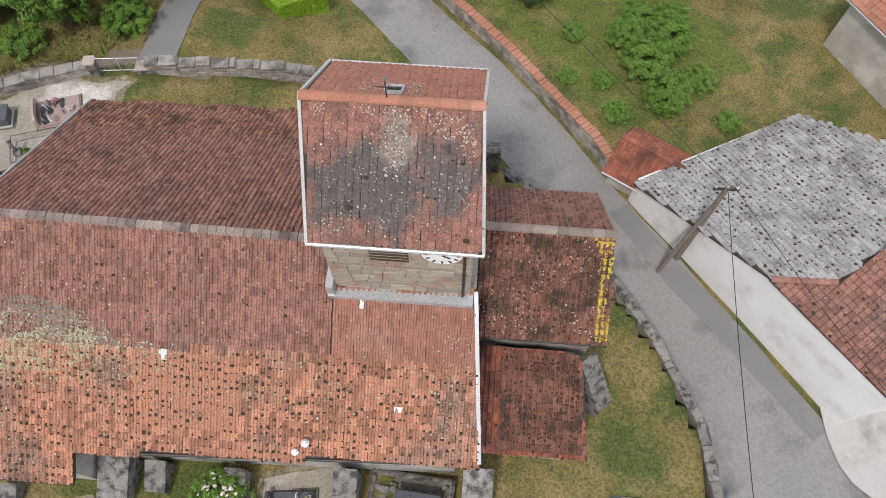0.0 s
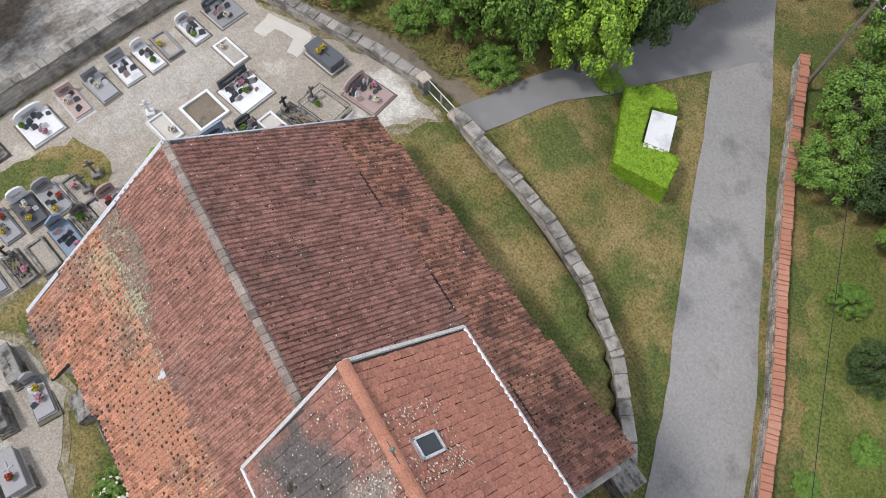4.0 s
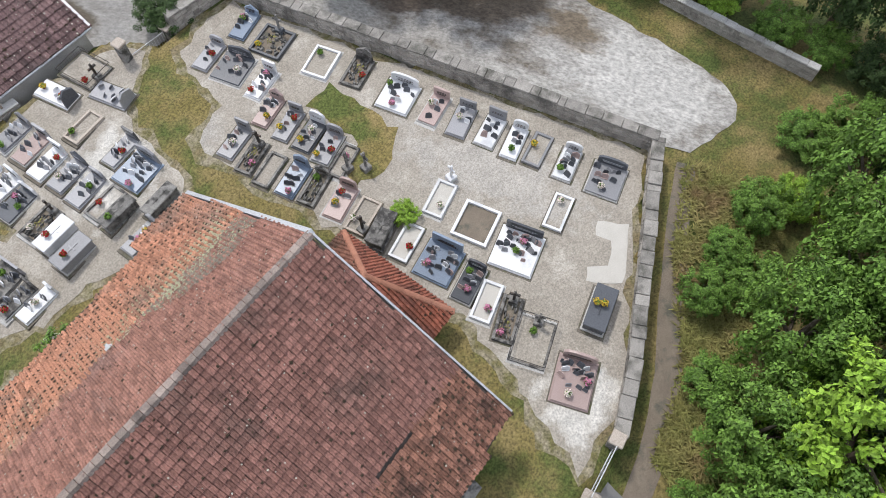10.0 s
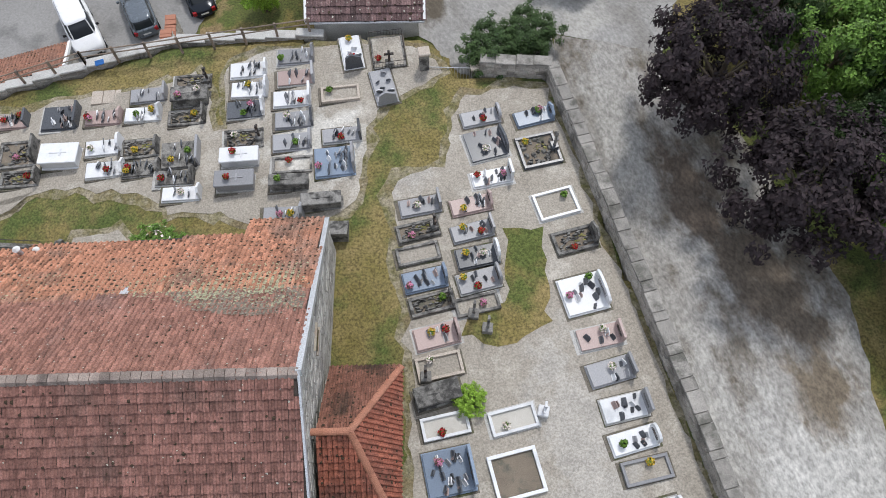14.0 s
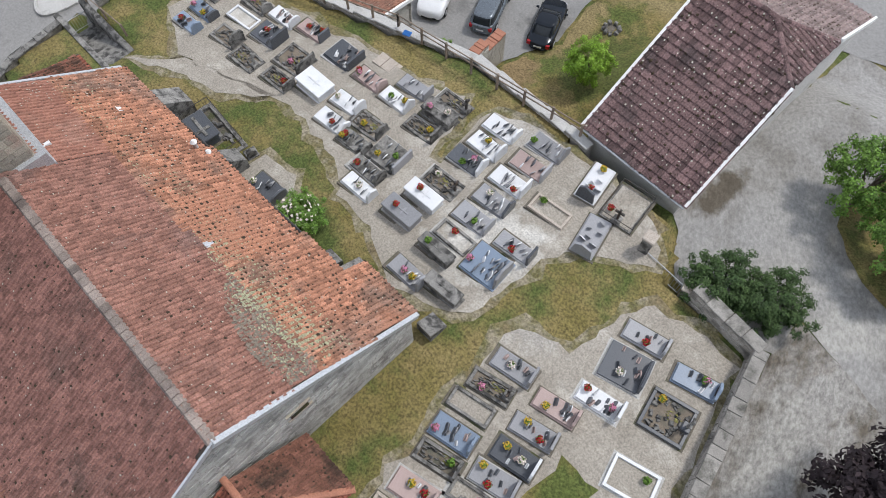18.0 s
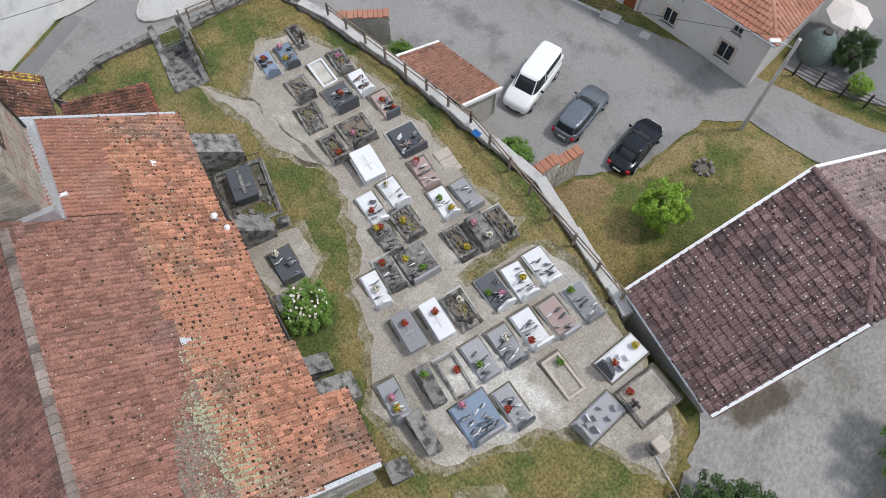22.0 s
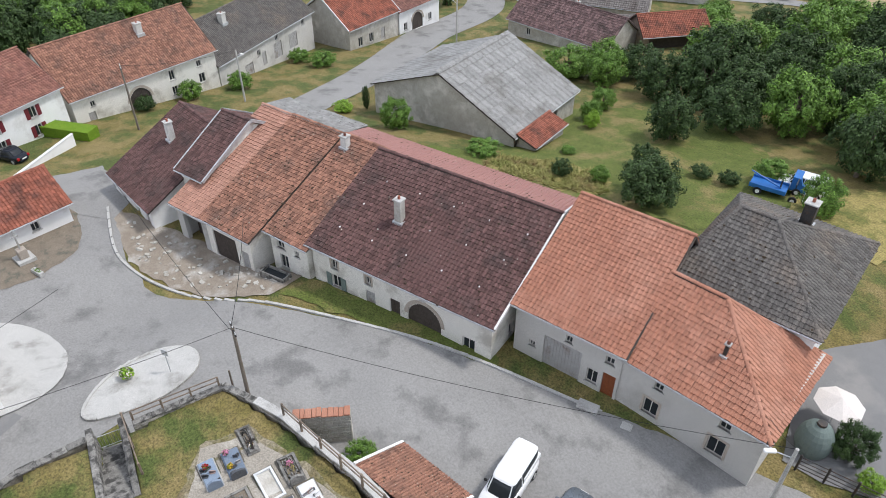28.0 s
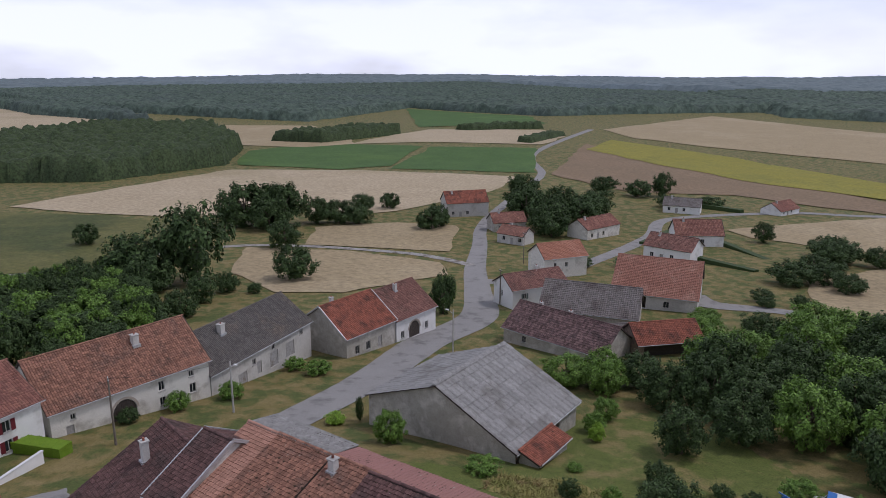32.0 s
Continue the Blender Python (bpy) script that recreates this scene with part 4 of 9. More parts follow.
def stone_wall(name, line, thick, label, material=None, cap=True, cap_material=None, course=0.24, stone=0.42, seed=3, down=0.5, category="wall", cap_long=0.9):
    """A rubble wall along points of x, y and top height; its foot follows the ground on both sides."""
    material, cap_material = material or STONE, cap_material or CAP_STONE
    root = thing(name, *line[0][:2], 0, 0, label, category, kind="structure")
    inv = Matrix.Translation((-line[0][0], -line[0][1], 0))
    core, vs, fs = bmesh.new(), [], []
    rnd = random.Random(seed)
    for n, ((x1, y1, t1), (x2, y2, t2)) in enumerate(zip(line, line[1:])):
        a, b = Vector((x1, y1, 0)), Vector((x2, y2, 0))
        ex = (b - a).normalized()
        en = Vector((ex.y, -ex.x, 0))
        long = (b - a).length
        parts = max(1, round(long / 1.6))
        for i in range(parts):
            f0, f1 = i / parts, (i + 1) / parts
            p, q = a.lerp(b, f0), a.lerp(b, f1)
            top = t1 + (t2 - t1) * (f0 + f1) / 2
            mid = (p + q) / 2
            feet = []
            for s in (1, -1):
                e = mid + en * s * (thick / 2 + 0.35)
                feet.append(ground(e.x, e.y) - 0.15)
            m = Matrix((ex, en, Vector((0, 0, 1)))).transposed().to_4x4()
            m.translation = p
            add_box(core, -0.01, (q - p).length + 0.01, -thick / 2 + 0.02, thick / 2 - 0.02, min(feet) - down, top - 0.02, inv @ m)
            for s, foot in ((1, feet[0]), (-1, feet[1])):
                if top - foot > 0.1:
                    o = p + en * s * (thick / 2 - 0.01) + Vector((0, 0, foot))
                    add_stones(vs, fs, o, ex, Vector((0, 0, 1)), en * s, (q - p).length, top - foot - 0.02, course, stone, seed * 1000 + n * 50 + i * 2 + s)
            if cap:
                x = 0.0
                while x < (q - p).length - 0.1:
                    w = min(cap_long * rnd.uniform(0.7, 1.3), (q - p).length - x)
                    if (q - p).length - x - w < 0.25:
                        w = (q - p).length - x
                    h = 0.1 * rnd.uniform(0.8, 1.3)
                    bm = box(0.01, w - 0.01, -thick / 2 - 0.05 + rnd.uniform(-0.03, 0.03), thick / 2 + 0.05 + rnd.uniform(-0.03, 0.03), 0, h, None, 0.025)
                    c = part("cap_stone", bm, cap_material, root)
                    c.matrix_local = inv @ m @ Matrix.Translation((x, 0, top - 0.015)) @ pose(0, 0, 0, rnd.uniform(-1.5, 1.5), rnd.uniform(-1, 1), rnd.uniform(-1.2, 1.2))
                    x += w
    part("wall_core", core, material, root)
    part("stonework", mesh_of("stonework", [tuple(inv @ Vector(q)) for q in vs], fs, material), material, root, kind="stuff")
    return root


def stone_face(parent, o, ex, en, length, height, material, course=0.3, stone=0.5, seed=1, proud=0.02):
    vs, fs = [], []
    add_stones(vs, fs, Vector(o), Vector(ex), Vector((0, 0, 1)), Vector(en), length, height, course, stone, seed, proud, 0.008)
    return part("stonework", mesh_of("stonework", vs, fs, material), material, parent, kind="stuff")


# ---- the church ----
church = thing("church", 0, 0, 0, 0, "old stone church with patched brown and orange tiled roofs", "church")
K, KN = 0.68, 0.60
RIDGE, FALL = 8.3, 0.03


def nave_z(x, y):
    """Height of the nave's roof: the ridge sinks a little towards the tower."""
    return RIDGE - FALL * x - (K * -y if y < 0 else KN * y)


nave_wall = bmesh.new()
for x0, x1 in ((0.15, 0.75), (18.3, 18.9)):
    zr = RIDGE - FALL * x1 - 0.25
    w = prism([(-8.3, -3), (8.6, -3), (8.6, zr - KN * 8.6), (0, zr), (-6.3, zr - K * 6.3), (-8.3, zr - K * 8.3)] if x0 < 1 else [(-6.2, -3), (9.6, -3), (9.6, zr - KN * 9.6), (0, zr), (-6.2, zr - K * 6.2)], x1 - x0, Matrix.Translation((x0, 0, 0)) @ Matrix.Rotation(radians(90), 4, "Z") @ Matrix.Scale(-1, 4, (0, 1, 0)))
    me = bpy.data.meshes.new("tmp")
    w.to_mesh(me)
    w.free()
    nave_wall.from_mesh(me)
    bpy.data.meshes.remove(me)
for (xa, ya), (xb, yb) in (((0.5, 8.5), (18.5, 9.9)), ((3.3, -7.05), (18.6, -6.4))):
    d = Vector((xb - xa, yb - ya, 0))
    top = min(nave_z(xa, ya), nave_z(xb, yb)) - 0.25
    add_box(nave_wall, 0, d.length, -0.25, 0.25, -3, top, Matrix.Translation((xa, ya, 0)) @ Matrix.Rotation(math.atan2(d.y, d.x), 4, "Z"))
add_box(nave_wall, 0.2, 3.4, -8.3, -6.9, -3, nave_z(3, -8.3) - 0.3)
body = part("wall", nave_wall, CHURCH_WALL, church, "pale lime-rendered rubble wall")
stone_face(body, (0.14, -8.2, -0.3), (0, 1, 0), (-1, 0, 0), 16.6, 2.2, CHURCH_WALL, 0.28, 0.5, 5, 0.012)
c, s = math.cos(math.atan(K)), math.sin(math.atan(K))
cn, sn = math.cos(math.atan(KN)), math.sin(math.atan(KN))
L = lambda y: abs(y) / c
LN = lambda y: abs(y) / cn
EAST = (1, 0, -FALL)
# south side: upper brown and lower orange tiles
pS = (0, -8.7, RIDGE - K * 8.7)
B = L(8.7)
slope(church, pS, EAST, (0, c, s), [(0.05, B - L(3.9)), (13.6, B - L(3.7)), (13.6, B), (-0.1, B)], 0.21, 0.34, TILE_BROWN, "roof", seed=2, moss=0.16, pale=0.05)
slope(church, pS, EAST, (0, c, s), [(13.6, B - L(3.7)), (19.1, B - L(3.6)), (18.9, B - L(1.2)), (13.6, B - L(1.4))], 0.21, 0.34, TILE_SALMON, "roof", seed=3, pale=0.3)
slope(church, pS, EAST, (0, c, s), [(0.27, 0), (3.65, 0), (3.65, B - L(7.55)), (19.5, B - L(6.87)), (19.15, B - L(3.6)), (13.6, B - L(3.7)), (0.05, B - L(3.9))], 0.24, 0.34, TILE_ORANGE, "roof", seed=4, lift=0.05, pieces=(6.0, 10.0, B - L(6.6), B - L(4.0)), moss=0.95, pale=0.1)
# north side
pN = (18.65, 10.5, nave_z(18.65, 10.5))
BN = LN(10.5)
WEST = (-1, 0, FALL)
slope(church, pN, WEST, (0, -cn, sn), [(0, BN - LN(7.4)), (19.2, BN - LN(6.4)), (18.75, BN), (5.5, BN), (5.5, BN - LN(4.6)), (0, BN - LN(4.6))], 0.21, 0.34, TILE_DARK, "roof", seed=5, moss=0.22, pale=0.04)
slope(church, pN, WEST, (0, -cn, sn), [(0, 0), (19.25, BN - LN(9.05)), (19.15, BN - LN(6.4)), (0, BN - LN(7.4))], 0.23, 0.34, TILE_NORTH, "roof", seed=6, lift=0.03, moss=0.95, pale=0.08)
flecks(church, pN, WEST, (0, -cn, sn), [(0, 0.1), (19.2, BN - LN(9.0)), (18.8, BN - LN(0.2)), (5.6, BN - LN(0.2)), (5.6, BN - LN(4.7)), (0, BN - LN(4.7))], 350, 0.035, LICHEN, 8)
flecks(church, pS, EAST, (0, c, s), [(0.9, B - L(5.0)), (3.2, B - L(4.9)), (4.6, B - L(4.2)), (4.4, B - L(3.5)), (2.6, B - L(3.5)), (1.0, B - L(4.0))], 1500, 0.05, LICHEN_GREEN, 10, 0.1)
flecks(church, pS, EAST, (0, c, s), [(0.2, B - L(5.6)), (4.0, B - L(5.4)), (7.4, B - L(4.6)), (7.4, B - L(3.9)), (4.0, B - L(3.0)), (0.3, B - L(2.9))], 900, 0.05, LICHEN_GREEN, 21, 0.1)
flecks(church, pS, EAST, (0, c, s), [(0.2, B - L(4.2)), (5.6, B - L(3.9)), (4.6, B - L(3.0)), (2.2, B - L(2.5)), (0.2, B - L(2.7))], 1500, 0.055, LICHEN_GREY, 22, 0.1)
flecks(church, pS, EAST, (0, c, s), [(0.4, B - L(5.6)), (18.6, B - L(5.0)), (18.6, B - L(3.8)), (0.3, B - L(3.9))], 700, 0.045, LICHEN_GREEN, 11, 0.1)
flecks(church, pS, EAST, (0, c, s), [(0.4, B - L(7.4)), (19.2, B - L(6.8)), (18.9, B - L(3.6)), (13, B - L(3.6)), (13, B - L(0.3)), (0.1, B - L(0.3))], 420, 0.035, LICHEN, 12, 0.1)
flecks(church, pS, EAST, (0, c, s), [(17.4, B - L(6.7)), (19.3, B - L(6.7)), (18.8, B - L(1.4)), (17.4, B - L(1.4))], 260, 0.032, LICHEN, 13, 0.1)
vs, fs = [], []
rnd = random.Random(4)
for i in range(40):
    x0, x1 = -0.2 + 13.4 * i / 40, -0.2 + 13.4 * (i + 1) / 40
    k = len(vs)
    w = rnd.uniform(-0.02, 0.02)
    for x in (x0 + 0.01, x1 - 0.01):
        zr = RIDGE - FALL * x + w
        vs += [(x, -0.2, zr - 0.05), (x, -0.12, zr + 0.1), (x, 0.12, zr + 0.1), (x, 0.2, zr - 0.05)]
    fs += [(k + j, k + j + 1, k + 5 + j, k + 4 + j) for j in range(3)] + [(k, k + 1, k + 2, k + 3), (k + 7, k + 6, k + 5, k + 4)]
part("ridge_cap", mesh_of("ridge_cap", vs, fs, RIDGE_STONE), RIDGE_STONE, church, "grey mortared ridge stones", kind="stuff")
for (xa, ya), (xb, yb), wide in (((0.2, -8.72), (-0.2, 0.0), 0.2), ((-0.2, 0.0), (-0.66, 9.05), 0.08), ((19.5, -6.9), (18.9, -1.3), 0.15)):
    a, b = Vector((xa, ya, nave_z(xa, ya) + 0.09)), Vector((xb, yb, nave_z(xb, yb) + 0.09))
    d = b - a
    m = Matrix.Translation(a) @ d.to_track_quat("Y", "Z").to_matrix().to_4x4()
    part("verge_flashing", box(-wide / 2, wide / 2, 0, d.length, -0.2, 0.04, m), ZINC, church, "pale zinc verge strip")
part("gutter", tube((3.65, -7.62, nave_z(3.65, -7.55) - 0.04), (19.5, -6.93, nave_z(19.5, -6.87) - 0.04), 0.07, 0.07), IRON, church)
part("gutter", tube((0.2, -8.76, nave_z(0.2, -8.7) - 0.04), (3.65, -8.76, nave_z(3.65, -8.7) - 0.04), 0.07, 0.07), IRON, church)
vs, fs = [], []
for i in range(27):
    z0 = -0.6 + 0.3 * i
    south, north = min(8.3, (RIDGE - 0.7 - z0) / K), min(8.6, (RIDGE - 0.7 - z0) / KN)
    if south > 0.4:
        add_stones(vs, fs, Vector((0.15, north, z0)), Vector((0, -1, 0)), Vector((0, 0, 1)), Vector((-1, 0, 0)), south + north, 0.3, 0.4, 0.5, 300 + i, 0.025, 0.01)
part("stonework", mesh_of("stonework", vs, fs, CHURCH_STONE), CHURCH_STONE, church, "pale coursed gable stones", kind="stuff")
slit = part("window", box(0.06, 0.2, -3.0, -2.15, 3.65, 4.1), GLASS_DARK, church, "dark slit opening in the gable")
part("frame", box(0.04, 0.16, -3.15, -2.0, 3.53, 3.64), TOWER_STONE, slit)
part("frame", box(0.04, 0.16, -3.15, -2.0, 4.11, 4.22), TOWER_STONE, slit)
for x, y, w, d, h in ((19.6, -7.9, 1.3, 2.4, 2.6), (4.3, -8.3, 1.3, 1.9, 1.5), (0.0, -9.3, 0.9, 1.0, 0.8), (9.3, -8.1, 0.9, 1.3, 1.4), (14.0, -8.0, 1.0, 1.7, 2.2), (5.9, -8.0, 0.9, 1.2, 1.2), (6.4, 9.4, 0.8, 0.9, 1.2), (10.2, 9.4, 0.8, 0.9, 1.2), (2.4, 9.3, 0.8, 0.9, 1.2), (19.3, 10.3, 1.2, 1.6, 1.9)):
    gz = ground(x, y)
    sgn = -1 if y < 0 else 1
    bm = prism([(0, -1), (d, -1), (d, h * 0.35), (0, h)], w, Matrix.Translation((x - w / 2, y - sgn * d / 2, gz)) @ (Matrix.Rotation(radians(-90), 4, "Z") if sgn < 0 else Matrix.Rotation(radians(90), 4, "Z") @ Matrix.Translation((0, -w, 0))))
    part("buttress", bm, OLD_STONE, church, "weathered grey stone buttress")

# tower
tower = part("tower", box(13.65, 18.65, -1.4, 4.85, -2, 11.5), TOWER_STONE, church, "square tower of buff and pink stone blocks")
for o, ex, en, ln, seed in (((13.65, -1.41, 4.0), (1, 0, 0), (0, -1, 0), 5.0, 1), ((18.66, -1.4, 4.0), (0, 1, 0), (1, 0, 0), 6.25, 2), ((13.64, -1.4, 6.0), (0, 1, 0), (-1, 0, 0), 6.25, 3), ((13.65, 4.86, 3.0), (1, 0, 0), (0, 1, 0), 5.0, 4)):
    stone_face(tower, o, ex, en, ln, 11.5 - o[2], TOWER_STONE, 0.34, 0.62, seed, 0.03)
TR, TE, TY = 14.15, 11.5, 1.72
ks = (TR - TE) / 3.55
tc, ts = math.cos(math.atan(ks)), math.sin(math.atan(ks))
run = 3.55 / tc
SOUTH_T, NORTH_T = (13.45, TY - 3.55, TE), (18.75, TY + 3.55, TE)
slope(church, SOUTH_T, (1, 0, 0), (0, tc, ts), [(0, 0), (5.5, 0), (5.2, run), (-0.3, run)], 0.24, 0.27, TILE_TOWER, "tower_roof", seed=8, moss=0.05, pale=0.02, pieces=(1.2, 4.0, 0.6, 3.2), flat=True)
slope(church, NORTH_T, (-1, 0, 0), (0, -tc, ts), [(0, 0), (5.6, 0), (5.6, run), (0.1, run)], 0.24, 0.27, TILE_PINK, "tower_roof", seed=9, pale=0.03, flat=True)
flecks(church, SOUTH_T, (1, 0, 0), (0, tc, ts), [(0.2, 0.2), (5.3, 0.2), (5.0, run - 0.2), (0.1, run - 0.2)], 500, 0.022, LICHEN, 14)
flecks(church, SOUTH_T, (1, 0, 0), (0, tc, ts), [(2.3, 2.2), (2.9, 2.0), (3.1, run - 0.15), (4.6, run - 1.5), (5.1, run - 1.5), (5.1, run - 0.1), (0.0, run - 0.1), (0.0, run - 0.7), (2.3, run - 0.4)], 420, 0.026, LICHEN, 15)
flecks(church, NORTH_T, (-1, 0, 0), (0, -tc, ts), [(2.0, 2.4), (4.0, 2.4), (4.0, run - 0.1), (2.0, run - 0.1)], 240, 0.03, LICHEN, 16)
ridge_tiles(church, (13.1, TY, TR + 0.05), (18.7, TY, TR + 0.05), TILE_CLEAN, 0.15, 0.42)
for a, b in (((13.42, TY - 3.6, TE - 0.03), (13.1, TY, TR + 0.06)), ((18.97, TY - 3.6, TE - 0.03), (18.67, TY, TR + 0.06)), ((13.12, TY + 3.6, TE - 0.03), (13.1, TY, TR + 0.06)), ((18.78, TY + 3.6, TE - 0.03), (18.67, TY, TR + 0.06))):
    a, b = Vector(a), Vector(b)
    d = b - a
    m = Matrix.Translation(a) @ d.to_track_quat("Y", "Z").to_matrix().to_4x4()
    part("verge_flashing", box(-0.05, 0.05, 0, d.length, -0.12, 0.08, m), CONCRETE, church, "pale weathered verge board")
for y, x0, x1 in ((TY - 3.63, 13.4, 19.0), (TY + 3.63, 13.1, 18.8)):
    part("gutter", tube((x0, y, TE - 0.06), (x1, y, TE - 0.06), 0.075, 0.075), ZINC, church)
m = Matrix.Translation((15.55, TY + 0.5, TR - ks * 0.5 + 0.05)) @ Matrix.Rotation(-math.atan(ks), 4, "X")
bm = bmesh.new()
for b4 in ((0, 0.6, 0, 0.07, 0, 0.12), (0, 0.6, 0.73, 0.8, 0, 0.12), (0, 0.07, 0, 0.8, 0, 0.12), (0.53, 0.6, 0, 0.8, 0, 0.12)):
    add_box(bm, *b4, m)
sk = part("skylight", bm, ZINC, church)
part("pane", box(0.06, 0.54, 0.06, 0.74, 0.05, 0.08, m), GLASS_DARK, sk)
vane = part("weather_vane", tube((15.75, TY, TR), (15.75, TY, TR + 1.0), 0.025, 0.02), IRON, church, "small iron weather vane")
part("arm", box(15.45, 16.05, TY - 0.01, TY + 0.01, TR + 0.62, TR + 0.66), IRON, vane)
part("ball", tube((15.75, TY, TR + 1.0), (15.75, TY, TR + 1.14), 0.07, 0.03), SHUTTER_GREEN, vane)
clock = part("clock_face", tube((17.65, -1.47, 10.5), (17.65, -1.54, 10.5), 0.68, 0.68, 32), WHITEWASH, church, "white clock dial with black numerals")
for h in range(12):
    t = math.pi * h / 6
    part("numeral", box(-0.03, 0.03, -0.01, 0.01, -0.07, 0.07, Matrix.Translation((17.65 + 0.54 * math.sin(t), -1.555, 10.5 + 0.54 * math.cos(t))) @ Matrix.Rotation(t, 4, "Y")), IRON, clock)
part("hour_hand", box(-0.025, 0.025, -0.01, 0.01, 0, 0.32, Matrix.Translation((17.65, -1.57, 10.5)) @ Matrix.Rotation(2.2, 4, "Y")), IRON, clock)
part("minute_hand", box(-0.02, 0.02, -0.01, 0.01, 0, 0.48, Matrix.Translation((17.65, -1.58, 10.5)) @ Matrix.Rotation(0.6, 4, "Y")), IRON, clock)
lou = part("belfry_window", box(15.2, 16.5, -1.46, -1.3, 9.5, 11.1), WOOD_DARK, church, "louvred belfry opening")
for i in range(7):
    part("louvre", box(15.2, 16.5, -0.08, 0.08, -0.015, 0.015, Matrix.Translation((0, -1.47, 9.62 + 0.22 * i)) @ Matrix.Rotation(-0.7, 4, "X")), WOOD, lou)
part("flashing", box(13.4, 18.8, -1.85, -1.4, nave_z(16, -1.6) - 0.1, nave_z(16, -1.6) + 0.16), ZINC, church, "pale zinc flashing at the tower foot")
part("flashing", box(13.4, 13.66, -1.8, 0.0, nave_z(13.5, -0.8) - 0.5, nave_z(13.5, -0.8) + 0.25), ZINC, church)
part("roof_tag", box(14.6, 14.75, -2.15, -1.8, nave_z(14.7, -2.0) + 0.05, nave_z(14.7, -2.0) + 0.18), WHITEWASH, church, "small white pipe end on the roof")
part("roof_patch", box(0, 0.34, 0, 0.22, 0, 0.03, Matrix.Translation((16.1, -5.4, nave_z(16.1, -5.4) + 0.12)) @ Matrix.Rotation(math.atan(K), 4, "X")), WHITEWASH, church, "white replacement tile")
part("roof_patch", box(0, 0.3, 0, 0.42, 0, 0.03, Matrix.Translation((7.05, -4.3, nave_z(7.05, -4.3) + 0.12)) @ Matrix.Rotation(math.atan(K), 4, "X")), ZINC, church, "grey zinc patch on the tiles")
part("downpipe", tube((18.4, -1.5, 5.5), (18.4, -1.5, 11.4), 0.05, 0.05), IRON, church)

# chancel east of the tower
part("chancel_wall", box(18.7, 24.1, -1.3, 4.95, -4, 3.5), CHURCH_WALL, church, "pale stone chancel wall")
part("chancel_gable", prism([(-1.3, 3.45), (4.95, 3.45), (1.75, 6.2)], 0.5, Matrix.Translation((23.6, 0, 0)) @ Matrix.Rotation(radians(90), 4, "Z") @ Matrix.Scale(-1, 4, (0, 1, 0))), CHURCH_WALL, church)
kc = (6.45 - 3.35) / 3.5
cc, cs = math.cos(math.atan(kc)), math.sin(math.atan(kc))
rc = 3.5 / cc
CS, CN = (18.75, -1.75, 3.35), (24.15, 5.3, 3.35)
slope(church, CS, (1, 0, 0), (0, cc, cs), [(0, 0), (5.75, 0), (5.5, rc), (0, rc)], 0.22, 0.34, TILE_MOSS, "chancel_roof", seed=12, moss=0.8, pale=0.14)
slope(church, CN, (-1, 0, 0), (0, -cc, cs), [(0, 0), (5.4, 0), (5.4, rc), (-0.1, rc)], 0.22, 0.34, TILE_DARK, "chancel_roof", seed=13, moss=0.5)
flecks(church, CS, (1, 0, 0), (0, cc, cs), [(0.1, 0.1), (5.5, 0.1), (5.3, rc - 0.2), (0.1, rc - 0.2)], 600, 0.032, LICHEN, 17)
flecks(church, CS, (1, 0, 0), (0, cc, cs), [(0.1, 0.1), (5.5, 0.1), (5.3, rc - 0.2), (0.1, rc - 0.2)], 2200, 0.05, MOSS_SHADE, 18, 0.09, 0.03, "moss")
flecks(church, CS, (1, 0, 0), (0, cc, cs), [(5.2, 0.1), (5.7, 0.1), (5.5, rc - 0.1), (4.6, rc - 0.1), (5.1, rc - 0.9)], 520, 0.07, LICHEN_YELLOW, 19)
ridge_tiles(church, (18.7, 1.76, 6.47), (24.3, 1.76, 6.47), RIDGE_STONE, 0.16, 0.45)
part("gutter", tube((18.75, -1.82, 3.28), (24.5, -1.82, 3.28), 0.06, 0.06), IRON, church)
part("chancel_window", box(20.1, 21.5, -1.37, -1.25, 2.0, 3.0), GLASS_DARK, church, "dark chancel window")
for x, y, r in ((24.8, -1.7, -45), (24.6, 5.6, 45)):
    bm = prism([(0, -4), (1.9, -4), (1.9, -1.2), (0, 1.9)], 0.9, Matrix.Translation((x - 0.8, y - 0.2, 0)) @ Matrix.Rotation(radians(r), 4, "Z") @ Matrix.Translation((0, -0.45, 0)))
    part("buttress", bm, OLD_STONE, church, "sloping weathered buttress with stone slabs")
# sacristy
part("sacristy_wall", box(19.5, 23.6, -5.6, -1.4, -4, 0.9), CHURCH_WALL, church, "pale low sacristy wall")
kk = (2.0 - 0.85) / 4.3
kc2, ks2 = math.cos(math.atan(kk)), math.sin(math.atan(kk))
slope(church, (19.45, -6.05, 0.85), (1, 0, 0), (0, kc2, ks2), [(0, 0), (4.55, 0), (4.2, 4.2), (-0.1, 4.55)], 0.22, 0.34, TILE_RED, "sacristy_roof", seed=14, moss=0.3)
slope(church, (20.3, -6.05, 0.89), (1, 0, 0), (0, kc2, ks2), [(0, 0.2), (3.65, 0.2), (3.35, 4.1), (0, 4.4)], 0.22, 0.34, TILE_MOSS, "sacristy_roof", seed=15, thick=0.03, lift=0.06, moss=0.9)
flecks(church, (20.3, -6.05, 0.89), (1, 0, 0), (0, kc2, ks2), [(0, 0.3), (3.55, 0.3), (3.3, 4.0), (0, 4.3)], 2600, 0.055, MOSS_SHADE, 20, 0.12, 0.035, "moss")
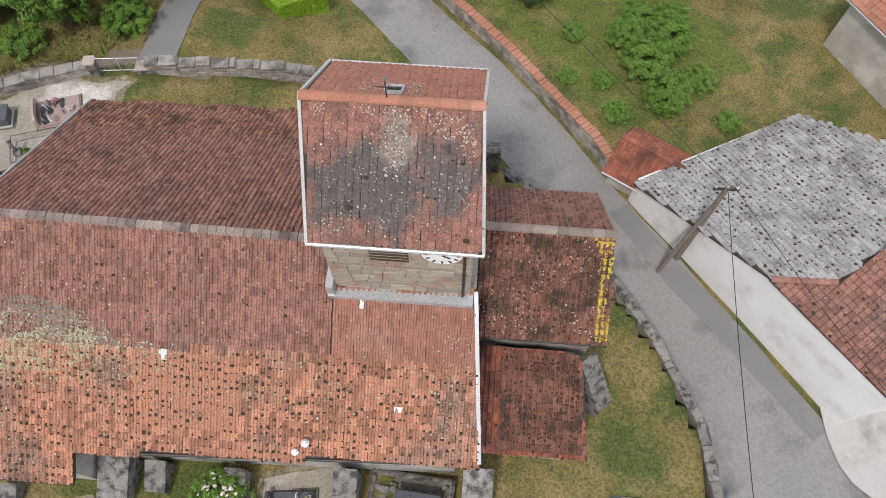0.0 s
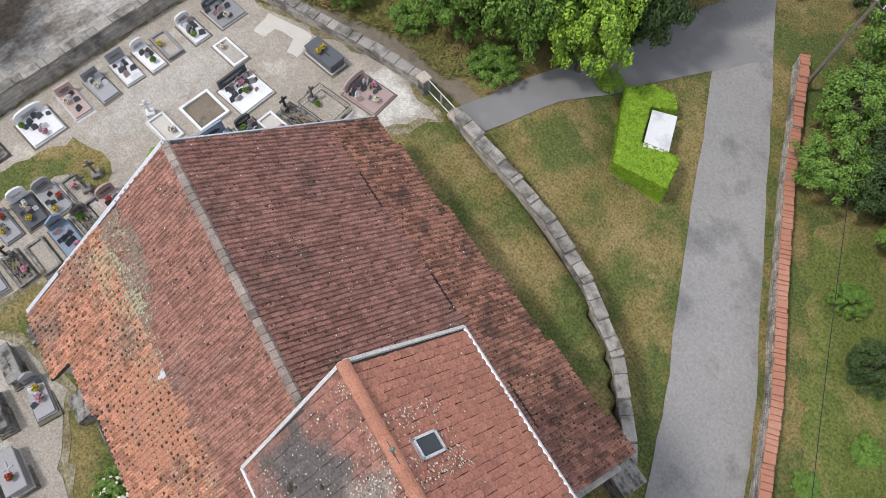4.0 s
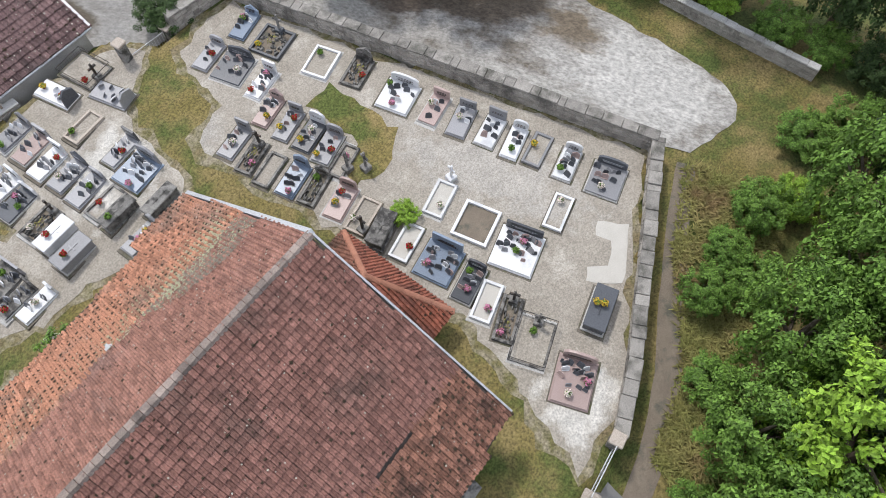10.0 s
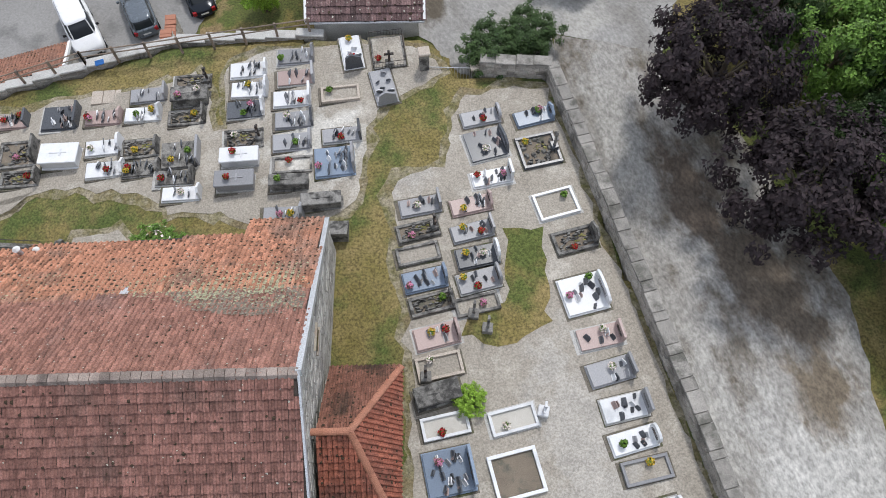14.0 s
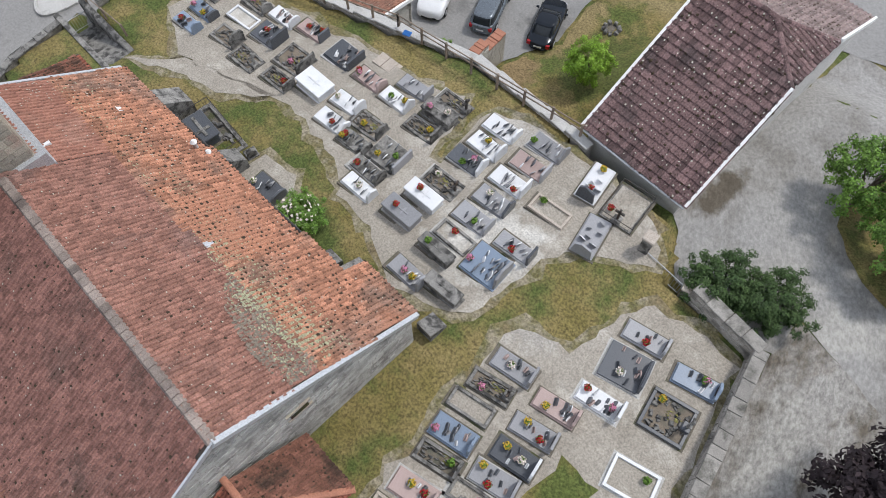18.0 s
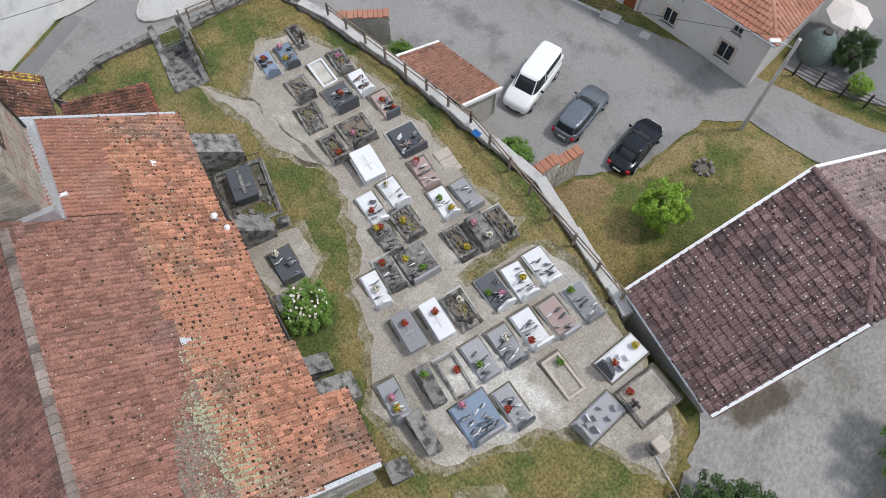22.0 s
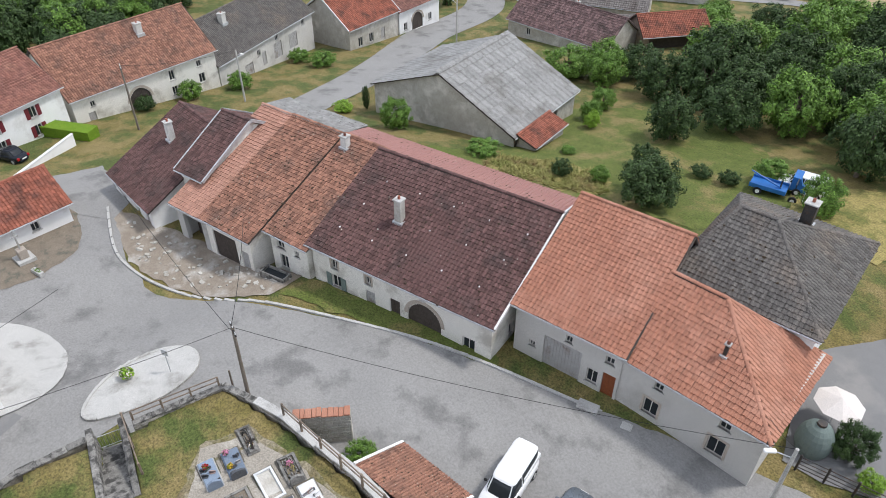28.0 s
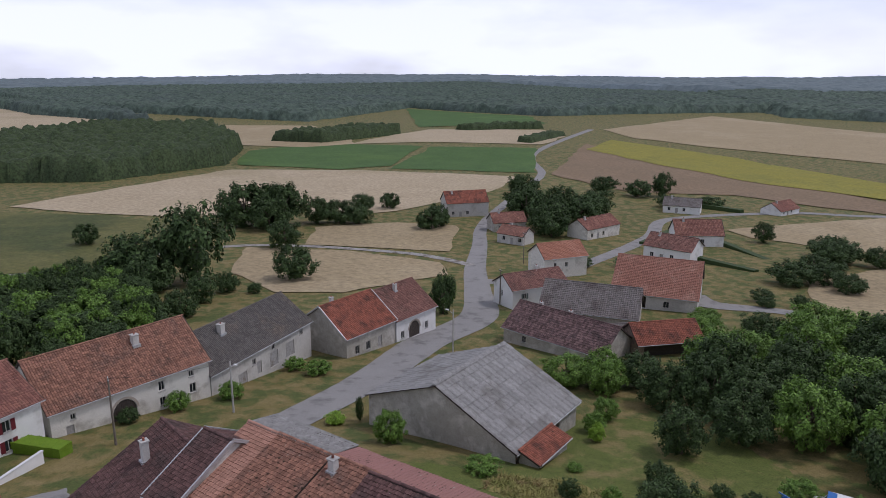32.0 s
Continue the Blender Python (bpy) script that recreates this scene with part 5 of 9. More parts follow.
part("sacristy_window", box(21.3, 22.4, -5.68, -5.58, -0.5, 0.25), GLASS_DARK, church, "small dark sacristy window")
part("gutter", tube((24.05, -6.1, 0.85), (23.7, -1.9, 1.95), 0.05, 0.05), IRON, church)
for x, y, tall in ((12.8, -6.75, 0.55), (12.35, -7.0, 0.12)):
    zr = nave_z(x, y)
    vent = part("roof_vent", tube((x, y, zr), (x, y, zr + tall), 0.1, 0.1), ZINC, church, "white roof vent pipe")
    part("cowl", tube((x, y, zr + tall), (x, y, zr + tall + 0.14), 0.17, 0.06), WHITEWASH, vent)

# hipped porch at the west end
part("porch_wall", box(-2.75, 0.2, -1.7, 3.9, -1, 1.1), CHURCH_WALL, church, "low porch wall")
ph, pe = 3.75, 1.3
quad = [((-3.05, -2.15, pe), (-0.05, -2.15, pe), (-0.05, 1.0, ph), (-1.3, 1.0, ph)), ((-0.05, 4.35, pe), (-3.05, 4.35, pe), (-1.3, 1.0, ph), (-0.05, 1.0, ph)), ((-3.05, 4.35, pe), (-3.05, -2.15, pe), (-1.3, 1.0, ph), (-1.3, 1.0, ph))]
for i, (a, b, q, r) in enumerate(quad):
    a, b, q, r = Vector(a), Vector(b), Vector(q), Vector(r)
    al = (b - a).normalized()
    nn = al.cross(r - a).normalized()
    up = nn.cross(al).normalized()
    if up.z < 0:
        up = -up
    ol = [((p - a).dot(al), (p - a).dot(up)) for p in ((a, b, q, r) if (q - r).length > 0.01 else (a, b, q))]
    slope(church, a, al, up, ol, 0.2, 0.3, (TILE_MOSS, TILE_RED, TILE_RED)[i], "porch_roof", seed=20 + i, moss=0.4)
for p in ((-3.1, -2.2, pe), (-3.1, 4.4, pe)):
    ridge_tiles(church, p, (-1.3, 1.0, ph + 0.06), TILE_CLEAN, 0.12, 0.36)
ridge_tiles(church, (-1.3, 1.0, ph + 0.06), (0.1, 1.0, ph + 0.06), TILE_CLEAN, 0.12, 0.36)

# ---- churchyard walls ----
stone_wall("wall_north", [(-0.05, 13.55, 0.75), (3.5, 13.98, 0.35), (7.5, 14.41, -0.1), (11, 14.23, -0.6), (14.7, 13.37, -1.1), (18.18, 11.59, -1.6), (19.08, 10.88, -1.9)], 0.55, "old rubble churchyard wall with flat cap stones", seed=3)
stone_wall("wall_west", [(-3.2, 13.2, 0.55), (-6.5, 11.9, 0.6), (-12, 9.3, 0.7), (-17.1, 6.8, 0.9), (-16.2, 3, 0.95), (-14.1, -5.97, 1.0), (-12.5, -12.36, 1.0), (-11, -18.65, 1.0), (-7.2, -19.05, 0.9)], 0.55, "old rubble cemetery wall with flat cap stones", seed=4)
stone_wall("wall_east", [(20.15, 9.91, -2.3), (22.1, 8.47, -2.35), (26.2, 3.76, -2.5), (28.3, 0.57, -2.55), (30.15, -3.37, -2.5), (30.7, -7.0, -2.45)], 0.4, "low dark stone retaining wall along the lane", cap_material=OLD_STONE, seed=5)
stone_wall("wall_east", [(30.5, -9.5, -2.3), (31.0, -14.8, -2.5), (28.8, -16.2, -2.4)], 0.35, "low stone retaining wall along the street", cap_material=OLD_STONE, seed=6)
stone_wall("wall_south", [(28.8, -16.2, -2.35), (26.8, -17.3, -2.2), (21, -19.4, -1.75), (15, -20.9, -1.2), (10, -22.3, -0.8), (3, -22.0, -0.15), (1.4, -21.9, 0.0)], 0.5, "retaining wall with pale concrete coping under the fence", material=STONE, cap_material=CONCRETE, seed=7, cap_long=2.4)


def pier(x, y, w, h, label):
    p = thing("gate_pier", x, y, ground(x, y) - 0.2, 8, label, "gate pier")
    bm = box(-w / 2, w / 2, -w / 2, w / 2, 0, h, None, 0.03)
    part("shaft", bm, OLD_STONE, p)
    part("cap", box(-w / 2 - 0.07, w / 2 + 0.07, -w / 2 - 0.07, w / 2 + 0.07, h, h + 0.16, None, 0.04), SANDSTONE, p)
    return p


def bar_gate(x, y, turn, width, label, leaves=2, z=None):
    gt = thing("metal_gate", x, y, ground(x, y) if z is None else z, turn, label, "gate")
    for i in range(leaves):
        w = width / leaves
        lf = part("gate_leaf", tube((i * w + 0.03, 0, 0.12), (i * w + 0.03, 0, 1.15), 0.03, 0.03, 6), ZINC, gt)
        for a, b in (((i * w + 0.03, 0, 1.12), ((i + 1) * w - 0.03, 0, 1.12)), ((i * w + 0.03, 0, 0.15), ((i + 1) * w - 0.03, 0, 0.15)), (((i + 1) * w - 0.03, 0, 0.12), ((i + 1) * w - 0.03, 0, 1.15))):
            part("rail", tube(a, b, 0.025, 0.025, 6), ZINC, lf)
        n = max(3, int(w / 0.16))
        for k in range(1, n):
            xx = i * w + w * k / n
            part("bar", tube((xx, 0, 0.15), (xx, 0, 1.12), 0.01, 0.01, 5), ZINC, lf)


pier(-0.29, 13.54, 0.6, 1.5, "weathered pale stone gate pier at the wall's end")
pier(-2.9, 13.1, 0.5, 1.2, "weathered stone gate pier")
bar_gate(-2.75, 13.2, 6, 2.5, "grey metal bar gate, closed, at the north entrance")
pier(-4.2, -19.35, 0.5, 1.4, "weathered stone gate pier by the yard")
pier(-7, -19.15, 0.5, 1.4, "weathered stone gate pier beside the bush")
bar_gate(-6.7, -19.15, -3, 2.4, "grey metal double gate, closed, to the yard")
# steps at the south-east
st = thing("stairs", 31.2, -8.05, -4.5, 180, "worn grey stone steps up from the street", "stairs", kind="structure")
for i in range(11):
    part("step", box(0.5 * i, 0.5 * i + 0.54, -0.72, 0.72, -0.4, 0.172 * (i + 1), None, 0.012), OLD_STONE, st)
for sgn in (-1, 1):
    part("cheek_wall", box(-0.3, 5.5, sgn * 0.9 - 0.16, sgn * 0.9 + 0.16, -0.8, 2.02, None, 0.03), OLD_STONE, st)
    stone_face(st, (-0.3, sgn * 0.72, -0.1), (1, 0, 0), (0, -sgn, 0), 5.8, 2.1, OLD_STONE, 0.22, 0.35, 70 + sgn, 0.03)
bar_gate(31.35, -8.75, 90, 1.4, "small dark iron gate, closed, at the stair foot", 1, -4.4)


def fence(x0, y0, x1, y1, z0, z1, label, posts, post_h=1.0, bars=((0.55, 0.04), (0.9, 0.04)), material=None, top=0.0):
    material = material or WOOD
    d = Vector((x1 - x0, y1 - y0, z1 - z0))
    f = thing("fence", x0, y0, z0, 0, label, "fence")
    for i in range(posts):
        p = d * (i / max(1, posts - 1))
        part("post", box(p.x - 0.06, p.x + 0.06, p.y - 0.06, p.y + 0.06, p.z - 0.3, p.z + post_h, None, 0.01), material, f)
    for h, r in bars:
        part("rail", tube((0, 0, h), (d.x, d.y, d.z + h), r, r, 6), material, f)
    return f


fence(26.8, -17.3, 15, -20.9, -2.1, -1.1, "weathered post and rail fence on the retaining wall", 8)
fence(15, -20.9, 2.2, -22.0, -1.1, 0.0, "weathered post and rail fence on the retaining wall", 8)
fence(30.7, -9.6, 31.1, -14.6, -2.4, -2.6, "grey wooden post and rail fence on the street edge", 4, 0.9)
fence(31.0, -9.1, 27.0, -9.4, -2.55, -2.5, "slanting wooden hand rail by the steps", 3, 0.9, ((0.85, 0.04),))


# ---- graves ----
STONES = {"W": (MARBLE, "white marble"), "D": (GRANITE_DARK, "dark granite"), "B": (GRANITE_BLUE, "blue-grey granite"), "G": (GRANITE_GREY, "grey granite"), "P": (GRANITE_PINK, "pink granite"), "O": (OLD_STONE, "lichened old stone"), "S": (SANDSTONE, "beige stone")}
rg = random.Random(11)


def blossoms(name, material, radius, count, size, seed):
    """A loose cushion of small petals or leaves."""
    r = random.Random(seed)
    vs, fs = [], []
    for _ in range(count):
        d = Vector((r.gauss(0, 1), r.gauss(0, 1), abs(r.gauss(0, 0.8)))).normalized() * radius * r.uniform(0.6, 1.0)
        a = Vector((r.gauss(0, 1), r.gauss(0, 1), r.gauss(0, 1))).normalized()
        b = d.cross(a).normalized() if d.cross(a).length > 1e-4 else Vector((1, 0, 0))
        a, b = a * size, b * size
        k = len(vs)
        vs += [tuple(d + a), tuple(d + b), tuple(d - a), tuple(d - b)]
        fs.append((k, k + 1, k + 2, k + 3))
    return mesh_of(name, vs, fs, material)


POTS = []
for i, (pm, word) in enumerate(((PETAL_RED, "red"), (PETAL_PINK, "pink"), (PETAL_WHITE, "white"), (PETAL_YELLOW, "yellow"), (LEAF, "green"))):
    pot = thing("flower_pot", 0, 0, -50, 0, f"small pot with {word} flowers on a grave" if word != "green" else "small pot with a green plant on a grave", "flower pot", "flowers on the graves")
    part("pot", tube((0, 0, 0), (0, 0, 0.16), 0.07, 0.1, 10), (TILE_RED, GRANITE_GREY, WHITEWASH, TILE_RED, GRANITE_DARK)[i], pot)
    lv = part("foliage", blossoms("foliage", LEAF, 0.16, 40, 0.06, 30 + i), LEAF, pot)
    lv.matrix_local = Matrix.Translation((0, 0, 0.16))
    bl = part("blossom", blossoms("blossom", pm, 0.2, 70, 0.045, 40 + i), pm, pot)
    bl.matrix_local = Matrix.Translation((0, 0, 0.18))
    POTS.append(pot)
PLAQUES = []
for i, (pm, word) in enumerate(((GRANITE_DARK, "black"), (GRANITE_GREY, "grey"), (MARBLE, "white"), (GRANITE_PINK, "pinkish"))):
    q = thing("memorial_plaque", 0, 0, -50, 0, f"small {word} memorial plaque standing on a grave", "plaque", "plaques on the graves")
    part("tablet", prism([(-0.15, 0), (0.15, 0), (0.15, 0.2), (0.06, 0.26), (-0.12, 0.23)], 0.035, Matrix.Rotation(-0.35, 4, "X")), pm, q)
    part("foot", box(-0.13, 0.13, -0.02, 0.14, 0, 0.03), pm, q)
    PLAQUES.append(q)
counts = {"plaque": 0, "pot": 0}


MORE = {0: [], 1: [], 2: []}
TABLET = [(-0.15, 0, 0), (0.15, 0, 0), (0.15, 0.09, 0.2), (0.05, 0.11, 0.26), (-0.12, 0.1, 0.23), (-0.15, 0.04, 0), (0.15, 0.04, 0), (0.15, 0.13, 0.19), (0.05, 0.15, 0.25), (-0.12, 0.14, 0.22)]


def put_plaque(m):
    if counts["plaque"] < 290:
        counts["plaque"] += 1
        copy_thing(rg.choice((PLAQUES[0], PLAQUES[0], PLAQUES[0], PLAQUES[1], PLAQUES[2], PLAQUES[3])), m)
    else:
        MORE[rg.choice((0, 0, 0, 1, 2))].append([tuple(m @ Vector(p)) for p in TABLET])


HEADS = ([(-0.5, 0), (0.5, 0), (0.5, 0.8), (-0.5, 0.8)], [(-0.5, 0), (0.5, 0), (0.5, 0.62), (0.38, 0.78), (0.15, 0.86), (-0.15, 0.86), (-0.38, 0.78), (-0.5, 0.62)], [(-0.5, 0), (0.5, 0), (0.5, 0.5), (0.3, 0.62), (0.0, 0.9), (-0.25, 0.72), (-0.5, 0.55)], [(-0.5, 0), (0.5, 0), (0.42, 0.75), (0.1, 0.95), (-0.42, 0.7)])


def chips(seed):
    """Broken pieces of stone strewn over a unit square."""
    r = random.Random(seed)
    vs, fs = [], []
    for _ in range(46):
        o, k = Vector((r.uniform(-1, 1), r.uniform(-1, 1), 0)), len(vs)
        a, w, l, h = r.uniform(0, 3.1), r.uniform(0.05, 0.2), r.uniform(0.04, 0.14), r.uniform(0.03, 0.16)
        for z, q in ((0, 1.0), (h, 0.75)):
            for sx, sy in ((-1, -1), (1, -1), (1, 1), (-1, 1)):
                x, y = sx * w * q, sy * l * q
                vs.append((o.x + x * math.cos(a) - y * math.sin(a), o.y + x * math.sin(a) + y * math.cos(a), z))
        fs += [(k + 4, k + 5, k + 6, k + 7)] + [(k + i, k + (i + 1) % 4, k + 4 + (i + 1) % 4, k + 4 + i) for i in range(4)]
    return mesh_of("rubble", vs, fs, OLD_STONE)


RUBBLES = [chips(80 + i) for i in range(3)]


def stone_cross(parent, x, y, z, h, material, name="cross"):
    bm = box(-0.06, 0.06, -0.06, 0.06, 0, h, Matrix.Translation((x, y, z)), 0.01)
    add_box(bm, -0.05, 0.05, -0.26, 0.26, h * 0.62, h * 0.62 + 0.12, Matrix.Translation((x, y, z)), 0.01)
    return part(name, bm, material, parent)


def grave(x, y, kind, turn, width=0.95, length=2.05, tall=0.0):
    """kind: a letter for the stone, then s slab, f open frame with gravel, o overgrown plot, h raised tomb, r iron-railed plot."""
    stone, word = STONES[kind[0]]
    form = kind[1]
    z = ground(x, y)
    t = turn + rg.uniform(-2.5, 2.5)
    words = {"s": "grave slab with a headstone", "f": "grave frame round loose gravel", "o": "old grave plot with mossy kerbs", "h": "raised tomb", "r": "railed grave plot"}[form]
    g = thing("grave", x, y, z, t, f"{word} {words}", "grave", "graves in the cemetery")
    hw, hl = width / 2, length / 2
    base = part("plinth", box(-hl, hl, -hw, hw, -0.25, 0.13, None, 0.015), stone if form in "sh" and rg.random() < 0.6 else (CONCRETE if form in "sh" else stone), g)
    # Dark border: stained base and earth, with contact shade put into its colour.
    foot = part("footing", box(-hl - rg.uniform(0.06, 0.16), hl + rg.uniform(0.06, 0.2), -hw - rg.uniform(0.05, 0.13), hw + rg.uniform(0.05, 0.13), -0.25, 0.05, None, 0.02), SOIL_SHADE if rg.random() < 0.75 else CONCRETE, g)
    top = 0.13
    if form in "fo":
        bpy.data.objects.remove(base)
        kerb = bmesh.new()
        kw, kh = (0.13, 0.22) if form == "f" else (0.15, 0.2)
        for b in ((-hl, hl, -hw, -hw + kw), (-hl, hl, hw - kw, hw), (-hl, -hl + kw, -hw + kw, hw - kw), (hl - kw, hl, -hw + kw, hw - kw)):
            add_box(kerb, *b, -0.25, kh + (rg.uniform(-0.04, 0.04) if form == "o" else 0), None, 0.012)
        part("kerb", kerb, stone, g)
        part("infill", box(-hl + kw, hl - kw, -hw + kw, hw - kw, -0.25, 0.1), (WHITE_GRAVEL if rg.random() < 0.35 else GRAVEL) if form == "f" else EARTH, g)
        top = 0.1
        if form == "o":
            pile = part("rubble", RUBBLES[rg.randrange(3)], OLD_STONE, g, "broken mossy stones", kind="stuff")
            pile.matrix_local = Matrix.Translation((0, 0, 0.1)) @ Matrix.Diagonal((hl - 0.2, hw - 0.2, 1, 1))
            weed = part("weed_tuft", blossoms("weed_tuft", WEEDS, 0.3, 46, 0.05, rg.randrange(999)), WEEDS, g, kind="stuff")
            weed.matrix_local = Matrix.Translation((rg.uniform(-hl, hl) * 0.5, rg.uniform(-0.2, 0.2), 0.08)) @ Matrix.Diagonal((1.4, 1, 0.5, 1))
    elif form == "s":
        part("slab", box(-hl + 0.12, hl - 0.05, -hw + 0.06, hw - 0.06, 0.13, 0.23, None, 0.018), stone, g)
        top = 0.23
    elif form == "h":
        part("tomb", box(-hl + 0.1, hl - 0.08, -hw + 0.07, hw - 0.07, 0.13, 0.62, None, 0.02), stone, g)
        part("lid", box(-hl + 0.04, hl - 0.02, -hw + 0.02, hw - 0.02, 0.62, 0.74, None, 0.03), stone, g)
        top = 0.74
    else:
        part("infill", box(-hl + 0.1, hl - 0.1, -hw + 0.1, hw - 0.1, 0.1, 0.16), GRAVEL, g)
        top = 0.16
        for a, b in (((-hl, -hw), (hl, -hw)), ((hl, -hw), (hl, hw)), ((hl, hw), (-hl, hw)), ((-hl, hw), (-hl, -hw))):
            rl = part("railing", tube((*a, 0.6), (*b, 0.6), 0.018, 0.018, 6), IRON, g)
            n = int(math.dist(a, b) / 0.16)
            for i in range(n + 1):
                px, py = a[0] + (b[0] - a[0]) * i / n, a[1] + (b[1] - a[1]) * i / n
                part("bar", tube((px, py, 0.05), (px, py, 0.72), 0.009, 0.004, 5), IRON, rl)
    if form in "sor":
        head_stone = stone if rg.random() < 0.75 else rg.choice((GRANITE_DARK, GRANITE_GREY, MARBLE))
        if form == "s" or rg.random() < 0.5:
            ol = HEADS[rg.randrange(4)]
            hh = rg.uniform(0.75, 1.15) if form == "s" else rg.uniform(0.8, 1.3)
            bm = prism([(u * width * 0.86, v * hh) for u, v in ol], 0.13, Matrix.Translation((-hl + 0.14, 0, 0.1)) @ Matrix.Rotation(math.pi / 2, 4, "Z") @ Matrix.Rotation(rg.uniform(-0.03, 0.03), 4, "X"))
            bmesh.ops.bevel(bm, geom=bm.edges[:], offset=0.012, segments=1, affect="EDGES")
            hd = part("headstone", bm, head_stone, g)
            for i in range(rg.randrange(2, 4)):
                w = width * rg.uniform(0.2, 0.32)
                part("inscription", box(-hl + 0.135, -hl + 0.155, -w, w, 0.1 + hh * 0.5 - 0.09 * i, 0.1 + hh * 0.5 - 0.09 * i + 0.03), ZINC if head_stone is GRANITE_DARK else IRON, hd)
        else:
            part("pedestal", box(-hl + 0.02, -hl + 0.4, -0.22, 0.22, 0.05, 0.4, None, 0.02), stone, g)
            stone_cross(g, -hl + 0.2, 0, 0.4, rg.uniform(0.7, 1.1), rg.choice((OLD_STONE, IRON)))
    elif form == "h":
        bm = box(-0.45, 0.45, -0.035, 0.035, 0, 0.03, Matrix.Translation((0, 0, top)))
        add_box(bm, -0.16, -0.08, -0.22, 0.22, 0, 0.032, Matrix.Translation((0, 0, top)))
        part("relief_cross", bm, stone, g)
    place = Matrix.Translation((x, y, z)) @ Matrix.Rotation(radians(t), 4, "Z")
    if form == "s":
        wide = 2 if width > 1.4 else 1
        for i in range(rg.randrange(5, 14) * wide):
            put_plaque(place @ Matrix.Translation((rg.choice((-hl + 0.5, -hl + 0.75, -hl + 1.05, -hl + 1.4, rg.uniform(-hl + 0.45, hl - 0.3))) + rg.uniform(-0.07, 0.07), rg.uniform(-hw + 0.2, hw - 0.2), top)) @ Matrix.Rotation(math.pi / 2 + rg.uniform(-0.5, 0.5), 4, "Z") @ Matrix.Scale(rg.uniform(0.8, 1.3), 4))
    for i in range(rg.choice((0, 1, 1, 2)) if form in "sh" else rg.choice((0, 1, 1))):
        m = place @ Matrix.Translation((rg.uniform(-hl + 0.4, hl - 0.2), rg.uniform(-hw + 0.2, hw - 0.2), top))
        counts["pot"] += 1
        copy_thing(rg.choice(POTS), m @ Matrix.Rotation(rg.uniform(0, 6), 4, "Z"))
    return g


WEST_WALL = [(-7.1, -15.85, "Gs", 1.0), (-9.9, -15.85, "Bs", 1.0), (-7.3, -14.15, "Ds", 1.9), (-10, -13.75, "Do", 1.9), (-7.5, -12.17, "Ws", 0.95), (-10.6, -10.61, "Wf", 1.5), (-11.3, -8.59, "Oo", 1.2), (-11.4, -5.78, "Ws", 1.9), (-11.9, -3.7, "Ps", 1.1), (-12.2, -2.1, "Gs", 1.1), (-12.6, -0.5, "Ws", 1.15), (-12.8, 0.9, "Ws", 0.95), (-13.2, 2.1, "Gf", 1.0), (-13.4, 3.8, "Ws", 1.05), (-13.8, 5.9, "Gs", 1.8), (-10.8, 5.0, "Wf", 1.0)]
WEST_ROWS = [(-6.4, -10.61, "Ps", 0.95), (-6.4, -9.16, "Gs", 0.95), (-6.6, -7.82, "Ds", 1.1), (-6.6, -6.56, "Gs", 1.1), (-6.5, -5.39, "Of", 0.9), (-3.9, -10.61, "Gs", 1.0), (-3.8, -9.26, "Oo", 0.95), (-3.8, -8.01, "Of", 0.95), (-4.1, -6.66, "Bs", 1.1), (-4.4, -5.48, "Oo", 0.95), (-4.6, -3.9, "Ps", 1.1), (-4.7, -2.5, "Sf", 1.1), (-4.6, -1.2, "Oh", 0.95), (-4.9, 0.1, "Wf", 1.0), (-5.0, 2.0, "Bs", 1.9), (-5.0, 3.8, "Ds", 1.1), (-4.8, 5.0, "Wf", 1.0), (-7.8, -0.1, "Wf", 1.05)]
NORTH_END = [(-7.8, 4.6, "Ws", 2.2), (-7.6, 9.4, "Dh", 1.1), (-4.5, 7.8, "Or", 1.7), (-4.1, 10.3, "Ps", 1.8), (-4.7, 6.3, "Oo", 1.0)]
SOUTH_EAST = [(25.0, -12.6, "Bs", 0.95), (25.1, -13.9, "Bs", 0.95), (26.3, -15.0, "Oo", 0.7), (22.2, -13.6, "Oo", 1.2), (22.8, -15.2, "Wf", 1.0), (20.4, -15.4, "Ds", 1.5), (23.1, -16.5, "Oo", 1.0), (20.9, -16.9, "Ws", 1.0), (19.9, -13.3, "Oo", 1.2), (18.7, -17.4, "Ps", 1.0), (17.7, -15.2, "Oo", 1.7), (15.8, -17.4, "Ds", 1.6), (17.2, -13.6, "Oo", 1.0), (15.1, -14.7, "Wh", 1.3), (13.3, -17.2, "Ps", 1.0), (12.9, -15.2, "Ws", 1.05), (12.6, -13.8, "Ws", 1.05), (11.1, -17.2, "Ws", 1.0), (11.0, -18.5, "Gs", 1.0), (10.9, -15.0, "Oo", 1.2), (10.6, -13.7, "Os", 1.0), (8.6, -16.8, "Oo", 1.0), (8.5, -18.0, "Oh", 1.0), (8.6, -19.2, "Oo", 1.0)]
